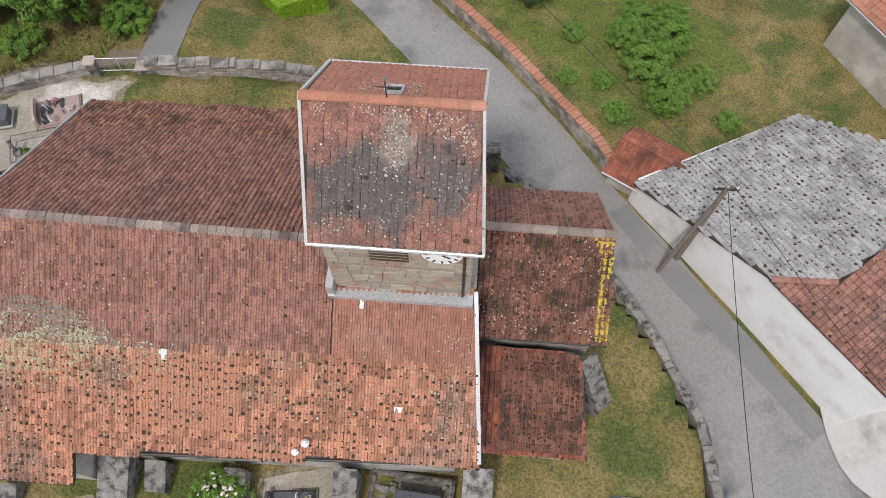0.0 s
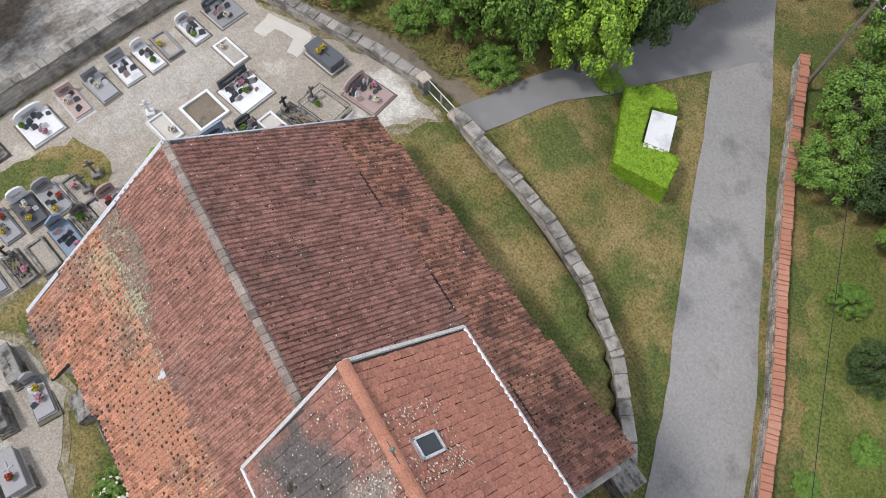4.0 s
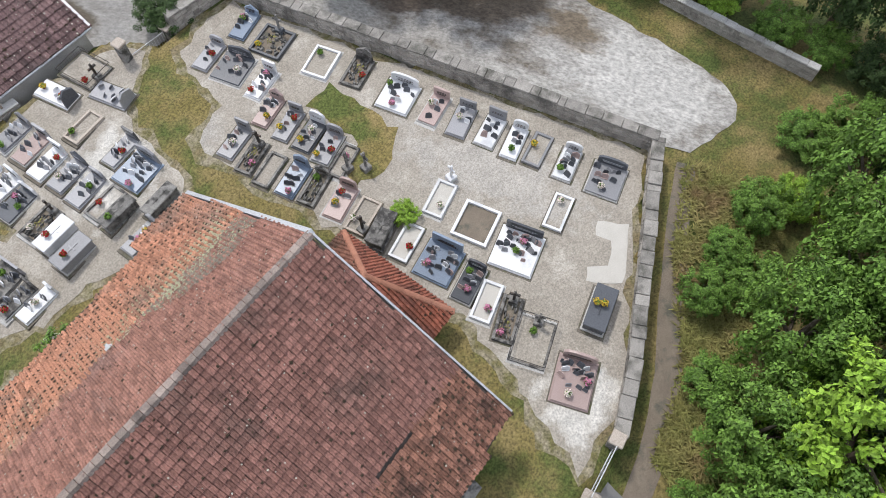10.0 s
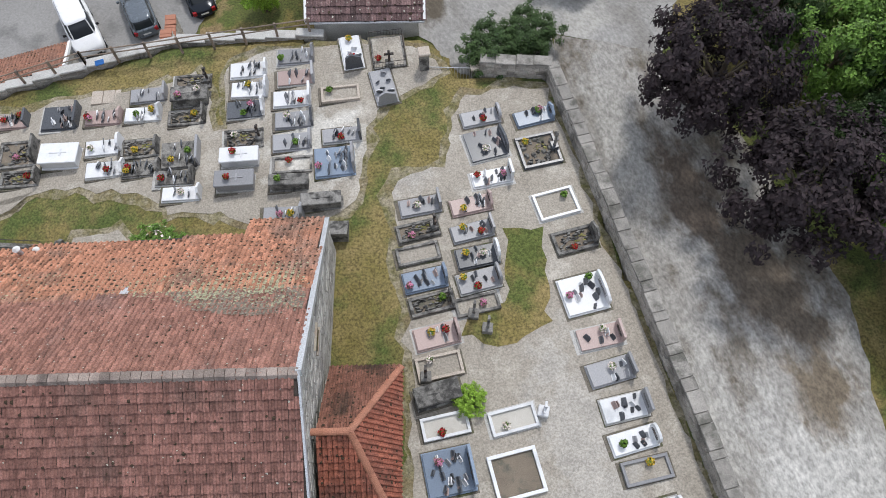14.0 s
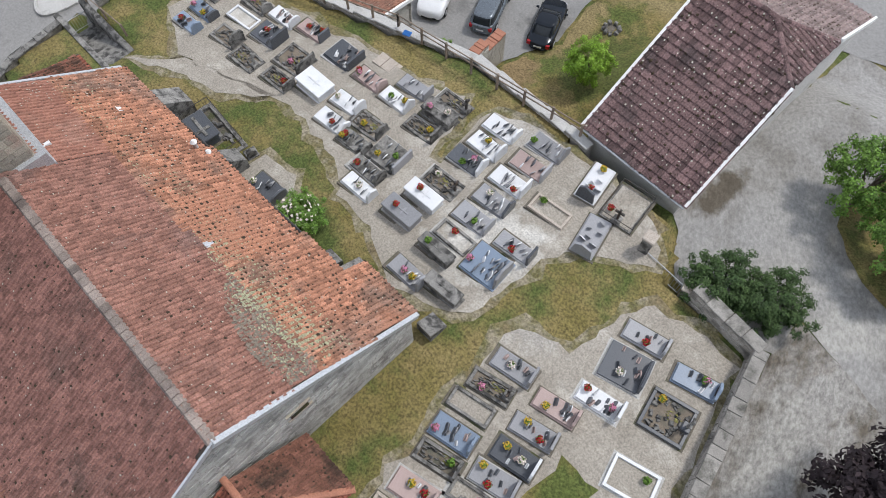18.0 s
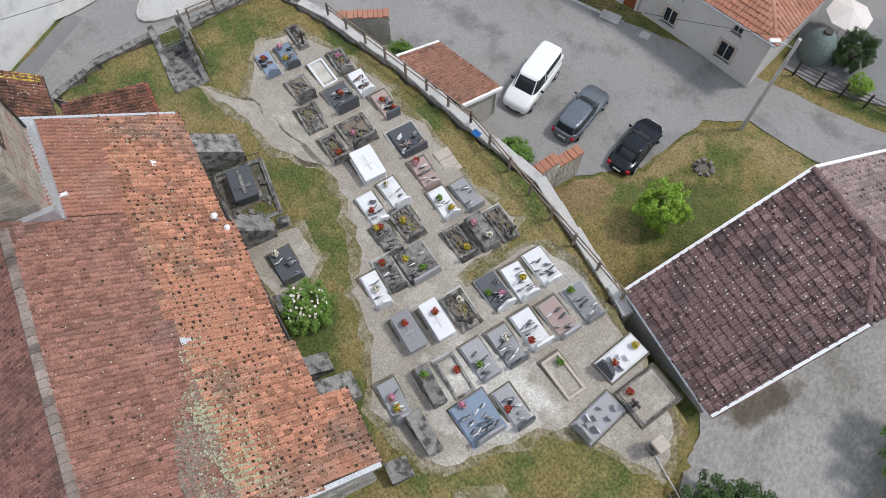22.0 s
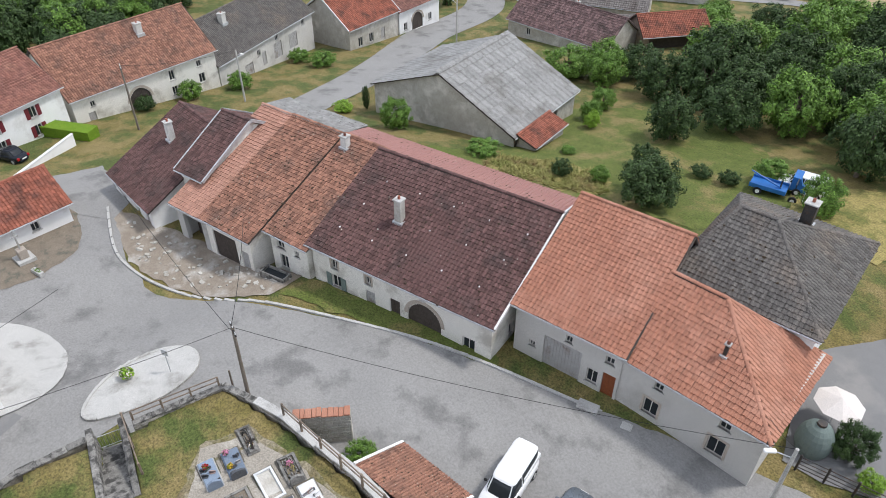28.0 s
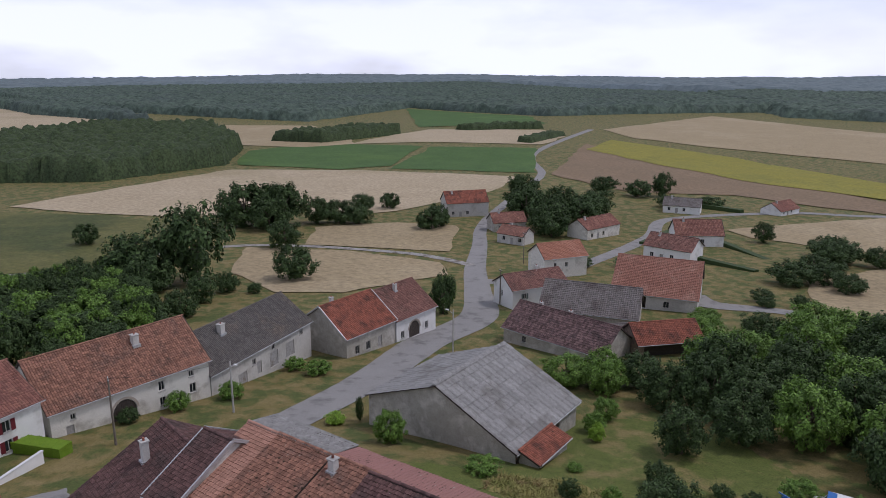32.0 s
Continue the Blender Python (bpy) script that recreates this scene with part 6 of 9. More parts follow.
SOUTH_WEST = [(8.6, -14.4, "Os", 1.7), (8.7, -13.0, "Os", 0.95), (8.2, -12.0, "Ws", 0.9), (5.5, -19.7, "Ws", 1.1), (5.3, -18.3, "Ws", 1.1), (5.4, -17.0, "Ds", 1.2), (5.3, -15.1, "Oo", 1.2), (5.3, -13.8, "Wh", 0.95), (5.4, -12.4, "Gh", 1.0), (2.9, -17.5, "Ws", 1.1), (2.8, -18.9, "Ps", 1.1), (2.9, -20.4, "Gs", 1.1), (2.7, -16.1, "Gs", 1.1), (2.7, -14.7, "Gs", 1.1), (2.6, -13.3, "Of", 1.0), (0.4, -13.3, "Bs", 1.8), (0.1, -14.9, "Gs", 0.95), (2.8, -10.4, "Gs", 0.95), (2.6, -12.1, "Oh", 0.7), (0.9, -10.9, "Oh", 0.75), (11.6, -8.6, "Ds", 1.2), (0.3, -17.6, "Sf", 1.0)]
for x, y, k, w in WEST_WALL + WEST_ROWS:
    grave(x, y, k, 13, w)
for x, y, k, w in NORTH_END:
    grave(x, y, k, 13 if x < -5 else 20, w, 2.3)
for x, y, k, w in SOUTH_EAST + SOUTH_WEST:
    grave(x, y, k, 4, w)
grave(-0.2, -20.4, "Ws", -78, 1.15, 2.3)
grave(-2.0, -18.0, "Gs", -78, 1.2, 2.3)
grave(-2.2, -20.4, "Or", -80, 1.8, 2.2)
# wide low frame of white stone round bare earth, and a flat slab
fr = thing("grave", -7.8, 2.15, -0.1, 13, "white stone frame round bare earth", "grave", "graves in the cemetery")
kb = bmesh.new()
for b in ((-1.05, 1.05, -0.95, -0.8), (-1.05, 1.05, 0.8, 0.95), (-1.05, -0.9, -0.8, 0.8), (0.9, 1.05, -0.8, 0.8)):
    add_box(kb, *b, -0.2, 0.24, None, 0.012)
part("kerb", kb, MARBLE, fr)
part("infill", box(-0.9, 0.9, -0.8, 0.8, -0.2, 0.1), EARTH, fr)
fs2 = thing("grave", 13.4, -18.7, ground(13.4, -18.7), 4, "flat weathered beige slabs without a headstone", "grave", "graves in the cemetery")
for i in range(3):
    part("slab", box(-0.95 + 0.64 * i, -0.95 + 0.64 * i + 0.61, -0.45, 0.45, -0.1, 0.08, None, 0.02), SANDSTONE, fs2)
for x, y, h, mt, lb in ((-6.3, -4.9, 1.3, OLD_STONE, "old stone cross on a pedestal among the graves"), (-6.9, -4.2, 1.2, OLD_STONE, "leaning old stone cross on a pedestal"), (-9.1, -0.4, 0.9, MARBLE, "white cross at the head of a framed grave"), (-4.1, -2.0, 1.2, IRON, "thin iron cross on a grave")):
    cr = thing("cross", x, y, ground(x, y), 13 + x * 3, lb, "cross")
    part("pedestal", box(-0.24, 0.24, -0.24, 0.24, -0.2, 0.35, None, 0.03), mt if mt is not IRON else OLD_STONE, cr)
    stone_cross(cr, 0, 0, 0.35, h, mt, "shaft")

# railed family tomb beside the south wall
tm = thing("tomb_enclosure", 16.7, -8.3, ground(16.7, -8.3) - 0.05, -4, "large railed family tomb with a dark stone sarcophagus", "tomb")
cu = bmesh.new()
for b in ((-1.9, 1.9, -1.45, -1.2), (-1.9, 1.9, 1.2, 1.45), (-1.9, -1.65, -1.2, 1.2), (1.65, 1.9, -1.2, 1.2)):
    add_box(cu, *b, -0.3, 0.32, None, 0.02)
part("kerb", cu, OLD_STONE, tm)
part("infill", box(-1.65, 1.65, -1.2, 1.2, -0.3, 0.12), SOIL_SHADE, tm)
debris = part("rubble", RUBBLES[1], OLD_STONE, tm, "broken dark stones", kind="stuff")
debris.matrix_local = Matrix.Translation((0, 0, 0.12)) @ Matrix.Diagonal((1.55, 1.1, 1.2, 1))
sc = part("sarcophagus", box(-0.55, 1.25, -0.55, 0.55, 0.1, 0.75, None, 0.05), GRANITE_DARK, tm, "dark sarcophagus with a raised cross")
part("lid", box(-0.65, 1.35, -0.65, 0.65, 0.75, 0.92, None, 0.05), GRANITE_DARK, sc)
relief = box(-0.4, 1.1, -0.09, 0.09, 0.92, 0.98, None, 0.01)
add_box(relief, -0.05, 0.13, -0.42, 0.42, 0.92, 0.982, None, 0.01)
part("relief_cross", relief, OLD_STONE, sc)
for a, b in (((-1.78, -1.32), (1.78, -1.32)), ((1.78, -1.32), (1.78, 1.32)), ((1.78, 1.32), (-1.78, 1.32)), ((-1.78, 1.32), (-1.78, -1.32))):
    rl = part("railing", tube((*a, 0.95), (*b, 0.95), 0.02, 0.02, 6), IRON, tm)
    n = int(math.dist(a, b) / 0.17)
    for i in range(n + 1):
        px, py = a[0] + (b[0] - a[0]) * i / n, a[1] + (b[1] - a[1]) * i / n
        part("bar", tube((px, py, 0.3), (px, py, 1.08), 0.01, 0.004, 5), IRON, rl)
for i, (dx, dy) in enumerate(((-2.6, -1.1), (-2.6, -0.3), (-2.7, 0.5), (-2.6, 1.2))):
    lp = thing("old_gravestone", 16.7 + dx, -8.3 + dy, ground(14, -8.3), 8 * i - 10, "broken old gravestone leaning by the railed tomb", "gravestone", "old stones by the tomb")
    part("stone", prism([(-0.28, -0.1), (0.28, -0.1), (0.26, 0.7), (0.0, 0.95), (-0.24, 0.66)], 0.16, Matrix.Rotation(math.pi / 2, 4, "Z") @ Matrix.Rotation(-0.25, 4, "X")), OLD_STONE, lp)
    part("foot", box(-0.3, 0.4, -0.34, 0.34, -0.15, 0.12, None, 0.03), OLD_STONE, lp)
for p in POTS + PLAQUES:
    for o in (*p.children_recursive, p):
        bpy.data.objects.remove(o)
# the plaques beyond those set one by one
for k, lot in MORE.items():
    vs, fs = [], []
    for q in lot:
        o = len(vs)
        vs += q
        fs += [tuple(o + i for i in range(5)), tuple(o + i for i in range(9, 4, -1))] + [(o + i, o + (i + 1) % 5, o + 5 + (i + 1) % 5, o + 5 + i) for i in range(5)]
    mat = (GRANITE_DARK, GRANITE_GREY, MARBLE)[k]
    tagged(new("memorial_plaque", mesh_of("memorial_plaque", vs, fs, mat)), ("small black", "small grey", "small white")[k] + " memorial plaques standing on the graves", "plaque", kind="stuff")


# ---- houses ----
def wall_panel(length, height, thick, holes, z0=-0.6):
    """A wall from x 0 to length with openings (x, z, width, height) through it; it stands from y 0 to thick."""
    xs = sorted({0, length, *[h[0] for h in holes], *[h[0] + h[2] for h in holes]})
    zs = sorted({z0, height, *[h[1] for h in holes], *[h[1] + h[3] for h in holes]})
    bm, at = bmesh.new(), {}

    def v(i, k, y):
        if (i, k, y) not in at:
            at[i, k, y] = bm.verts.new((xs[i], y, zs[k]))
        return at[i, k, y]

    def solid(i, k):
        if not (0 <= i < len(xs) - 1 and 0 <= k < len(zs) - 1):
            return False
        x, z = (xs[i] + xs[i + 1]) / 2, (zs[k] + zs[k + 1]) / 2
        return not any(h[0] <= x <= h[0] + h[2] and h[1] <= z <= h[1] + h[3] for h in holes)

    for i in range(len(xs) - 1):
        for k in range(len(zs) - 1):
            if not solid(i, k):
                continue
            for y in (0, thick):
                bm.faces.new([v(i, k, y), v(i + 1, k, y), v(i + 1, k + 1, y), v(i, k + 1, y)])
            for di, dk, a, b in ((-1, 0, (i, k), (i, k + 1)), (1, 0, (i + 1, k), (i + 1, k + 1)), (0, -1, (i, k), (i + 1, k)), (0, 1, (i, k + 1), (i + 1, k + 1))):
                if not solid(i + di, k + dk):
                    bm.faces.new([v(*a, 0), v(*b, 0), v(*b, thick), v(*a, thick)])
    return bm


def window(parent, m, x, z, w, h, style):
    """A window, door or barn door in an opening; m carries the wall's own frame."""
    kinds = {"w": "window", "s": "window", "r": "window", "g": "window", "d": "door", "o": "door", "b": "barn_door", "a": "barn_door", "n": "opening", "p": "barn_door"}
    if style in "wsrg":
        win = part("window", box(x, x + w, 0.16, 0.18, z, z + h, m), GLASS_DARK, parent)
        fr = bmesh.new()
        for q in ((x, x + 0.06, z, z + h), (x + w - 0.06, x + w, z, z + h), (x, x + w, z, z + 0.06), (x, x + w, z + h - 0.06, z + h), (x + w / 2 - 0.025, x + w / 2 + 0.025, z, z + h)):
            add_box(fr, q[0], q[1], 0.1, 0.16, q[2], q[3], m)
        part("window_frame", fr, PAINT_FRAME, win)
        part("window_sill", box(x - 0.1, x + w + 0.1, -0.07, 0.12, z - 0.1, z, m), CONCRETE, win)
        if style == "s":
            su = bmesh.new()
            for q in ((x - 0.16, x, z, z + h + 0.16), (x + w, x + w + 0.16, z, z + h + 0.16), (x, x + w, z + h, z + h + 0.16)):
                add_box(su, q[0], q[1], -0.03, 0.1, q[2], q[3], m)
            part("surround", su, SANDSTONE, win)
        if style in "rg":
            for a in (x - w * 0.55, x + w + 0.02):
                part("shutter", box(a, a + w * 0.53, -0.06, -0.01, z, z + h, m), SHUTTER_RED if style == "r" else SHUTTER_GREEN, win)
    elif style == "n":
        # Dark sheet set behind the hole; its colour stands in for unlit depth.
        part("opening", box(x, x + w, 1.2, 1.25, z, z + h, m), WOOD_DARK, parent, "dark backing sheet standing for the unlit depth")
    else:
        mat = {"d": PALE_WOOD, "o": WOOD_RED, "b": WOOD_DARK, "a": WOOD_DARK, "p": PALE_WOOD}[style]
        dr = part("door", box(x, x + w, 0.14, 0.2, z, z + h, m), mat, parent, {"o": "orange-brown wooden door with panes"}.get(style, ""))
        n = max(2, int(w / 0.22))
        for i in range(n):
            part("plank", box(x + w * i / n + 0.008, x + w * (i + 1) / n - 0.008, 0.11, 0.14, z, z + h, m), mat, dr)
        if style == "a":
            ar = bmesh.new()
            r = w / 2
            for i in range(14):
                t0, t1 = math.pi * i / 14, math.pi * (i + 1) / 14
                for t, tt in ((t0, t1),):
                    q = [(r * math.cos(t), r * math.sin(t)), (r * math.cos(tt), r * math.sin(tt)), ((r + 0.3) * math.cos(tt), (r + 0.3) * math.sin(tt)), ((r + 0.3) * math.cos(t), (r + 0.3) * math.sin(t))]
                    f = [ar.verts.new(m @ Vector((x + r + a, -0.04, z + h - r + b))) for a, b in q]
                    k = [ar.verts.new(m @ Vector((x + r + a, 0.12, z + h - r + b))) for a, b in q]
                    for face in ((f[0], f[1], f[2], f[3]), (f[0], k[0], k[1], f[1]), (f[2], f[3], k[3], k[2])):
                        ar.faces.new(face)
            part("arch", ar, SANDSTONE, dr, "stone arch over the barn door", "stuff")
            sp = bmesh.new()
            for i in range(10):
                t0, t1 = math.pi / 2 * i / 10, math.pi / 2 * (i + 1) / 10
                for sg in (1, -1):
                    xa, xb = sg * r * math.cos(t0), sg * r * math.cos(t1)
                    add_box(sp, x + r + min(xa, xb), x + r + max(xa, xb), 0.0, 0.13, z + h - r + r * math.sin(t0), z + h + 0.01, m) if r * math.sin(t0) < r - 0.02 else None
            part("spandrel", sp, RENDER_WHITE, dr)


def chimney(parent, x, y, z, h, w=0.6, d=0.6, material=None, cap=None):
    ch = part("chimney", box(x - w / 2, x + w / 2, y - d / 2, y + d / 2, z - 0.6, z + h, None, 0.02), material or RENDER_GREY, parent, "rendered chimney stack")
    part("cap", box(x - w / 2 - 0.07, x + w / 2 + 0.07, y - d / 2 - 0.07, y + d / 2 + 0.07, z + h, z + h + 0.1), cap or CONCRETE, ch)
    part("flashing", box(x - w / 2 - 0.12, x + w / 2 + 0.12, y - d / 2 - 0.15, y + d / 2 + 0.15, z - 0.5, z + 0.02 + 0.06), ZINC, ch)
    part("flue", tube((x, y, z + h + 0.1), (x, y, z + h + 0.35), 0.11, 0.1), TILE_RED, ch)


def house(x, y, z, turn, length, depth, eave, rise, label, roof, walls, front=(), back=(), left=(), right=(), ridge_at=0.5, hip_l=0.0, hip_r=0.0, chimneys=(), over=0.35, tw=0.3, th=0.36, category="house", name="house", back_eave=None, back_roof=None, pieces=None, seed=1, verge=None, gutter=True, group="", moss=0.0, pale=0.0, nip_r=None, verge_left=True):
    """A house: its front runs along local x from the given corner; local y goes in. eave, rise: heights above the corner."""
    root = thing(name, x, y, z, turn, label, category, group)
    I = Matrix.Identity(4)
    mb = Matrix.Translation((length, depth, 0)) @ Matrix.Rotation(math.pi, 4, "Z")
    ml = Matrix.Translation((0, depth, 0)) @ Matrix.Rotation(-math.pi / 2, 4, "Z")
    mr = Matrix.Translation((length, 0, 0)) @ Matrix.Rotation(math.pi / 2, 4, "Z")
    be = eave if back_eave is None else back_eave
    ry = depth * ridge_at
    t = 0.4
    for nm, m, ln, ht, holes, trim in (("wall", I, length, eave, front, 0), ("wall", mb, length, be, back, 0), ("wall", ml, depth, min(eave, be), left, t), ("wall", mr, depth, min(eave, be), right, t)):
        bm = wall_panel(ln, ht, t, [h[:4] for h in holes], -2.0)
        if trim:
            bmesh.ops.delete(bm, geom=[], context="VERTS")
            bmesh.ops.transform(bm, matrix=Matrix.Translation((trim, 0, 0)) @ Matrix.Diagonal(((ln - 2 * trim) / ln, 1, 1, 1)), verts=bm.verts)
        bmesh.ops.transform(bm, matrix=m, verts=bm.verts)
        w = part(nm, bm, walls, root)
        for h in holes:
            window(w, m, *h)
    if not hip_l:
        part("gable", prism([(0.02, min(eave, be) - 0.02), (depth - 0.02, min(eave, be) - 0.02), (depth - 0.02, be), (ry, rise - 0.12), (0.02, eave)], t, Matrix.Rotation(math.pi / 2, 4, "Z") @ Matrix.Translation((0, -t, 0))), walls, root)
    if not hip_r:
        cut = nip_r[1] + 0.25 if nip_r else 0.0
        peak = [(ry + cut * (depth - ry) / (rise - be), rise - 0.12 - cut), (ry - cut * ry / (rise - eave), rise - 0.12 - cut)] if cut else [(ry, rise - 0.12)]
        part("gable", prism([(0.02, min(eave, be) - 0.02), (depth - 0.02, min(eave, be) - 0.02), (depth - 0.02, be), *peak, (0.02, eave)], t, Matrix.Translation((length, 0, 0)) @ Matrix.Rotation(math.pi / 2, 4, "Z")), walls, root)
    kf, kb = (rise - eave) / ry, (rise - be) / (depth - ry)
    zf, zb = eave - kf * over, be - kb * over
    F0, F1 = Vector((-over, -over, zf)), Vector((length + over, -over, zf))
    B0, B1 = Vector((-over, depth + over, zb)), Vector((length + over, depth + over, zb))
    R0, R1 = Vector((hip_l if hip_l else -over, ry, rise)), Vector((length - hip_r if hip_r else length + over, ry, rise))

    def face(a, b, tops, mat, sd, pcs=None):
        al = (b - a).normalized()
        nn = al.cross(tops[0] - a).normalized()
        up = nn.cross(al)
        up = up if up.z > 0 else -up
        slope(root, a, al, up, [((p - a).dot(al), (p - a).dot(up)) for p in (a, b, *tops)], tw, th, mat, "roof", seed=sd, pieces=pcs, moss=moss, pale=pale)

    if nip_r:
        back, drop = nip_r
        ends = [Vector((length + over, ry + sg * drop / (kf if sg < 0 else kb), rise - drop)) for sg in (-1, 1)]
        tip = Vector((length + over - back, ry, rise))
        face(F0, F1, [ends[0], tip, R0], roof, seed, pieces)
        face(B1, B0, [R0, tip, ends[1]], back_roof or roof, seed + 1)
        face(ends[0], ends[1], [tip], roof, seed + 2)
        for p in ends:
            ridge_tiles(root, p, tip + Vector((0, 0, 0.06)), roof, 0.12, 0.4)
        R1 = tip
    else:
        face(F0, F1, [R1, R0], roof, seed, pieces)
        face(B1, B0, [R0, R1], back_roof or roof, seed + 1)
    if hip_l:
        face(B0, F0, [R0], roof, seed + 2)
        for p in (F0, B0):
            ridge_tiles(root, p, R0 + Vector((0, 0, 0.06)), roof, 0.12, 0.4)
    if hip_r:
        face(F1, B1, [R1], roof, seed + 3)
        for p in (F1, B1):
            ridge_tiles(root, p, R1 + Vector((0, 0, 0.06)), roof, 0.12, 0.4)
    ridge_tiles(root, R0 + Vector((0, 0, 0.07)), R1 + Vector((0, 0, 0.07)), roof, 0.13, 0.42)
    if gutter:
        part("gutter", tube(F0 + Vector((0, -0.07, -0.06)), F1 + Vector((0, -0.07, -0.06)), 0.07, 0.07, 8), ZINC, root)
    if verge:
        for xx, hip in ((-over, hip_l or not verge_left), (length + over, hip_r)):
            if not hip:
                for ya, za in ((-over, zf), (depth + over, zb)):
                    a, b = Vector((xx, ya, za + 0.03)), Vector((xx, ry, rise + 0.03))
                    if nip_r and xx > 0:
                        b = a.lerp(b, 1 - nip_r[1] / (rise - za))
                    d = b - a
                    part("verge_board", box(-0.07, 0.07, 0, d.length, -0.16, 0.1, Matrix.Translation(a) @ Matrix.Rotation(math.atan2(d.z, d.y), 4, "X")), verge, root)
    for cx, cy, chh, *rest in chimneys:
        cz = rise - abs(cy - ry) * (kf if cy < ry else kb)
        chimney(root, cx, cy, cz, chh, *rest)
    return root


# farm row along the street
house(53.7, -16.4, -6.9, 206, 3.9, 14.0, 3.8, 8.1, "end of an old farm under repair with a new concrete front", TILE_PALE, CONCRETE, front=[(0.8, 0, 2.4, 2.9, "n")], ridge_at=0.81, back_eave=7.6, back_roof=SHEET_GREY, seed=40)
house(50.2, -18.1, -6.7, 206, 5.3, 14.0, 3.7, 8.0, "old farmhouse with an orange-brown tiled roof over a barn door", TILE_AGED, RENDER_WHITE, front=[(0.7, 0, 2.8, 2.7, "b"), (4.0, 0, 0.9, 2.0, "d")], ridge_at=0.81, back_eave=7.5, back_roof=SHEET_GREY, moss=0.3, pale=0.05, seed=44)
house(45.2, -22.1, -6.4, 206, 4.0, 12.4, 4.0, 7.8, "old house with an orange-brown tiled roof and white render", TILE_AGED, RENDER_WHITE, front=[(0.7, 2.5, 0.8, 1.2, "w"), (0.8, 0.5, 0.9, 1.4, "w"), (2.6, 2.4, 0.5, 0.6, "w")], ridge_at=0.8, chimneys=[(0.6, 8.8, 1.0)], moss=0.3, pale=0.05, back_eave=7.2, back_roof=SHEET_PINK, seed=46)
farm = house(41.6, -24.3, -6.0, 208, 16.0, 12.0, 3.9, 7.5, "long old farmhouse with a plum-brown tiled roof and stained white walls", TILE_FARM, RENDER_WHITE, front=[(1.9, 2.2, 0.6, 0.9, "s"), (1.8, 0.4, 0.9, 1.2, "g"), (5.2, 2.2, 0.5, 0.8, "s"), (5.1, 0.3, 0.9, 1.3, "d"), (7.4, 0, 0.9, 1.9, "b"), (9.0, 0, 2.9, 2.7, "a"), (10.2, 3.1, 0.3, 0.4, "w"), (13.7, 0.4, 1.0, 1.1, "w")], right=[(2.2, 0.6, 0.8, 1.2, "w")], ridge_at=0.767, chimneys=[(5.43, 4.16, 1.9, 0.6, 0.6, OLD_WALL)], verge=WHITEWASH, verge_left=False, back_eave=6.9, back_roof=SHEET_PINK, moss=0.15, pale=0.03, seed=48, pieces=(8, 12, 1.0, 5.0))
house(27.8, -33.9, -5.8, 204.6, 7.8, 12.0, 4.6, 8.55, "tall house with a clean orange tiled roof and pale grey walls", TILE_CLEAN, RENDER_GREY, front=[(1.2, 1.2, 0.45, 0.5, "w"), (2.3, 0, 2.8, 2.8, "p"), (3.8, 3.1, 0.5, 0.6, "w"), (5.6, 0.6, 0.8, 1.2, "w"), (6.7, 0, 0.9, 2.1, "o"), (6.7, 3.0, 0.6, 0.6, "w")], ridge_at=0.71, seed=52, pieces=(2, 5, 1, 4))
house(20.9, -37.2, -5.8, 198.4, 9.2, 8.4, 4.4, 7.3, "lower house with a hipped orange tiled roof and pale grey walls", TILE_CLEAN, RENDER_GREY, front=[(2.4, 3.0, 0.6, 0.6, "w"), (2.0, 0.6, 1.0, 1.3, "s"), (6.6, 3.0, 0.7, 0.6, "w"), (6.3, 0.6, 1.1, 1.4, "s")], ridge_at=0.66, hip_r=5.8, seed=53, chimneys=[(5.0, 2.6, 0.9, 0.22, 0.22, IRON)])
house(63.7, -12.4, -7.4, 194.3, 8.2, 15.0, 2.9, 7.2, "corner house with a plum-brown tiled roof and white walls", TILE_FARM, WHITEWASH, front=[(1.6, 0.7, 0.8, 1.2, "w"), (4.6, 0.7, 0.8, 1.2, "w"), (6.6, 0, 0.9, 2.0, "d")], right=[(3, 0.7, 0.8, 1.2, "w")], ridge_at=0.54, chimneys=[(3.2, 5.2, 1.8)], seed=56)
house(56.4, -17.8, -7.0, 206, 3.0, 11.0, 5.4, 8.4, "narrow raised wing with a plum-brown tiled roof", TILE_FARM, RENDER_WHITE, ridge_at=0.52, verge=ZINC, seed=58)
house(24.0, -43.9, -5.8, 201.4, 9.3, 12.0, 6.0, 8.7, "house with a grey-brown hipped roof and pale blue walls", TILE_SOOT, WHITEWASH, hip_l=1.4, hip_r=5.4, chimneys=[(5.2, 8.6, 1.8, 0.8, 0.8, IRON)], seed=60, moss=0.1)
house(12.0, -58.6, -5.9, 212, 9, 8, 4.6, 7.4, "pale blue house with an orange tiled roof by the courtyard", TILE_FAR, WHITEWASH, left=[(1.0, 0, 1.4, 2.2, "b"), (3.4, 0, 1.3, 2.2, "b"), (5.6, 2.7, 0.9, 1.0, "w")], front=[(1, 0, 1.4, 2.2, "b"), (3.6, 0, 1.3, 2.2, "b"), (6.2, 0, 1.0, 2.1, "d")], seed=64)
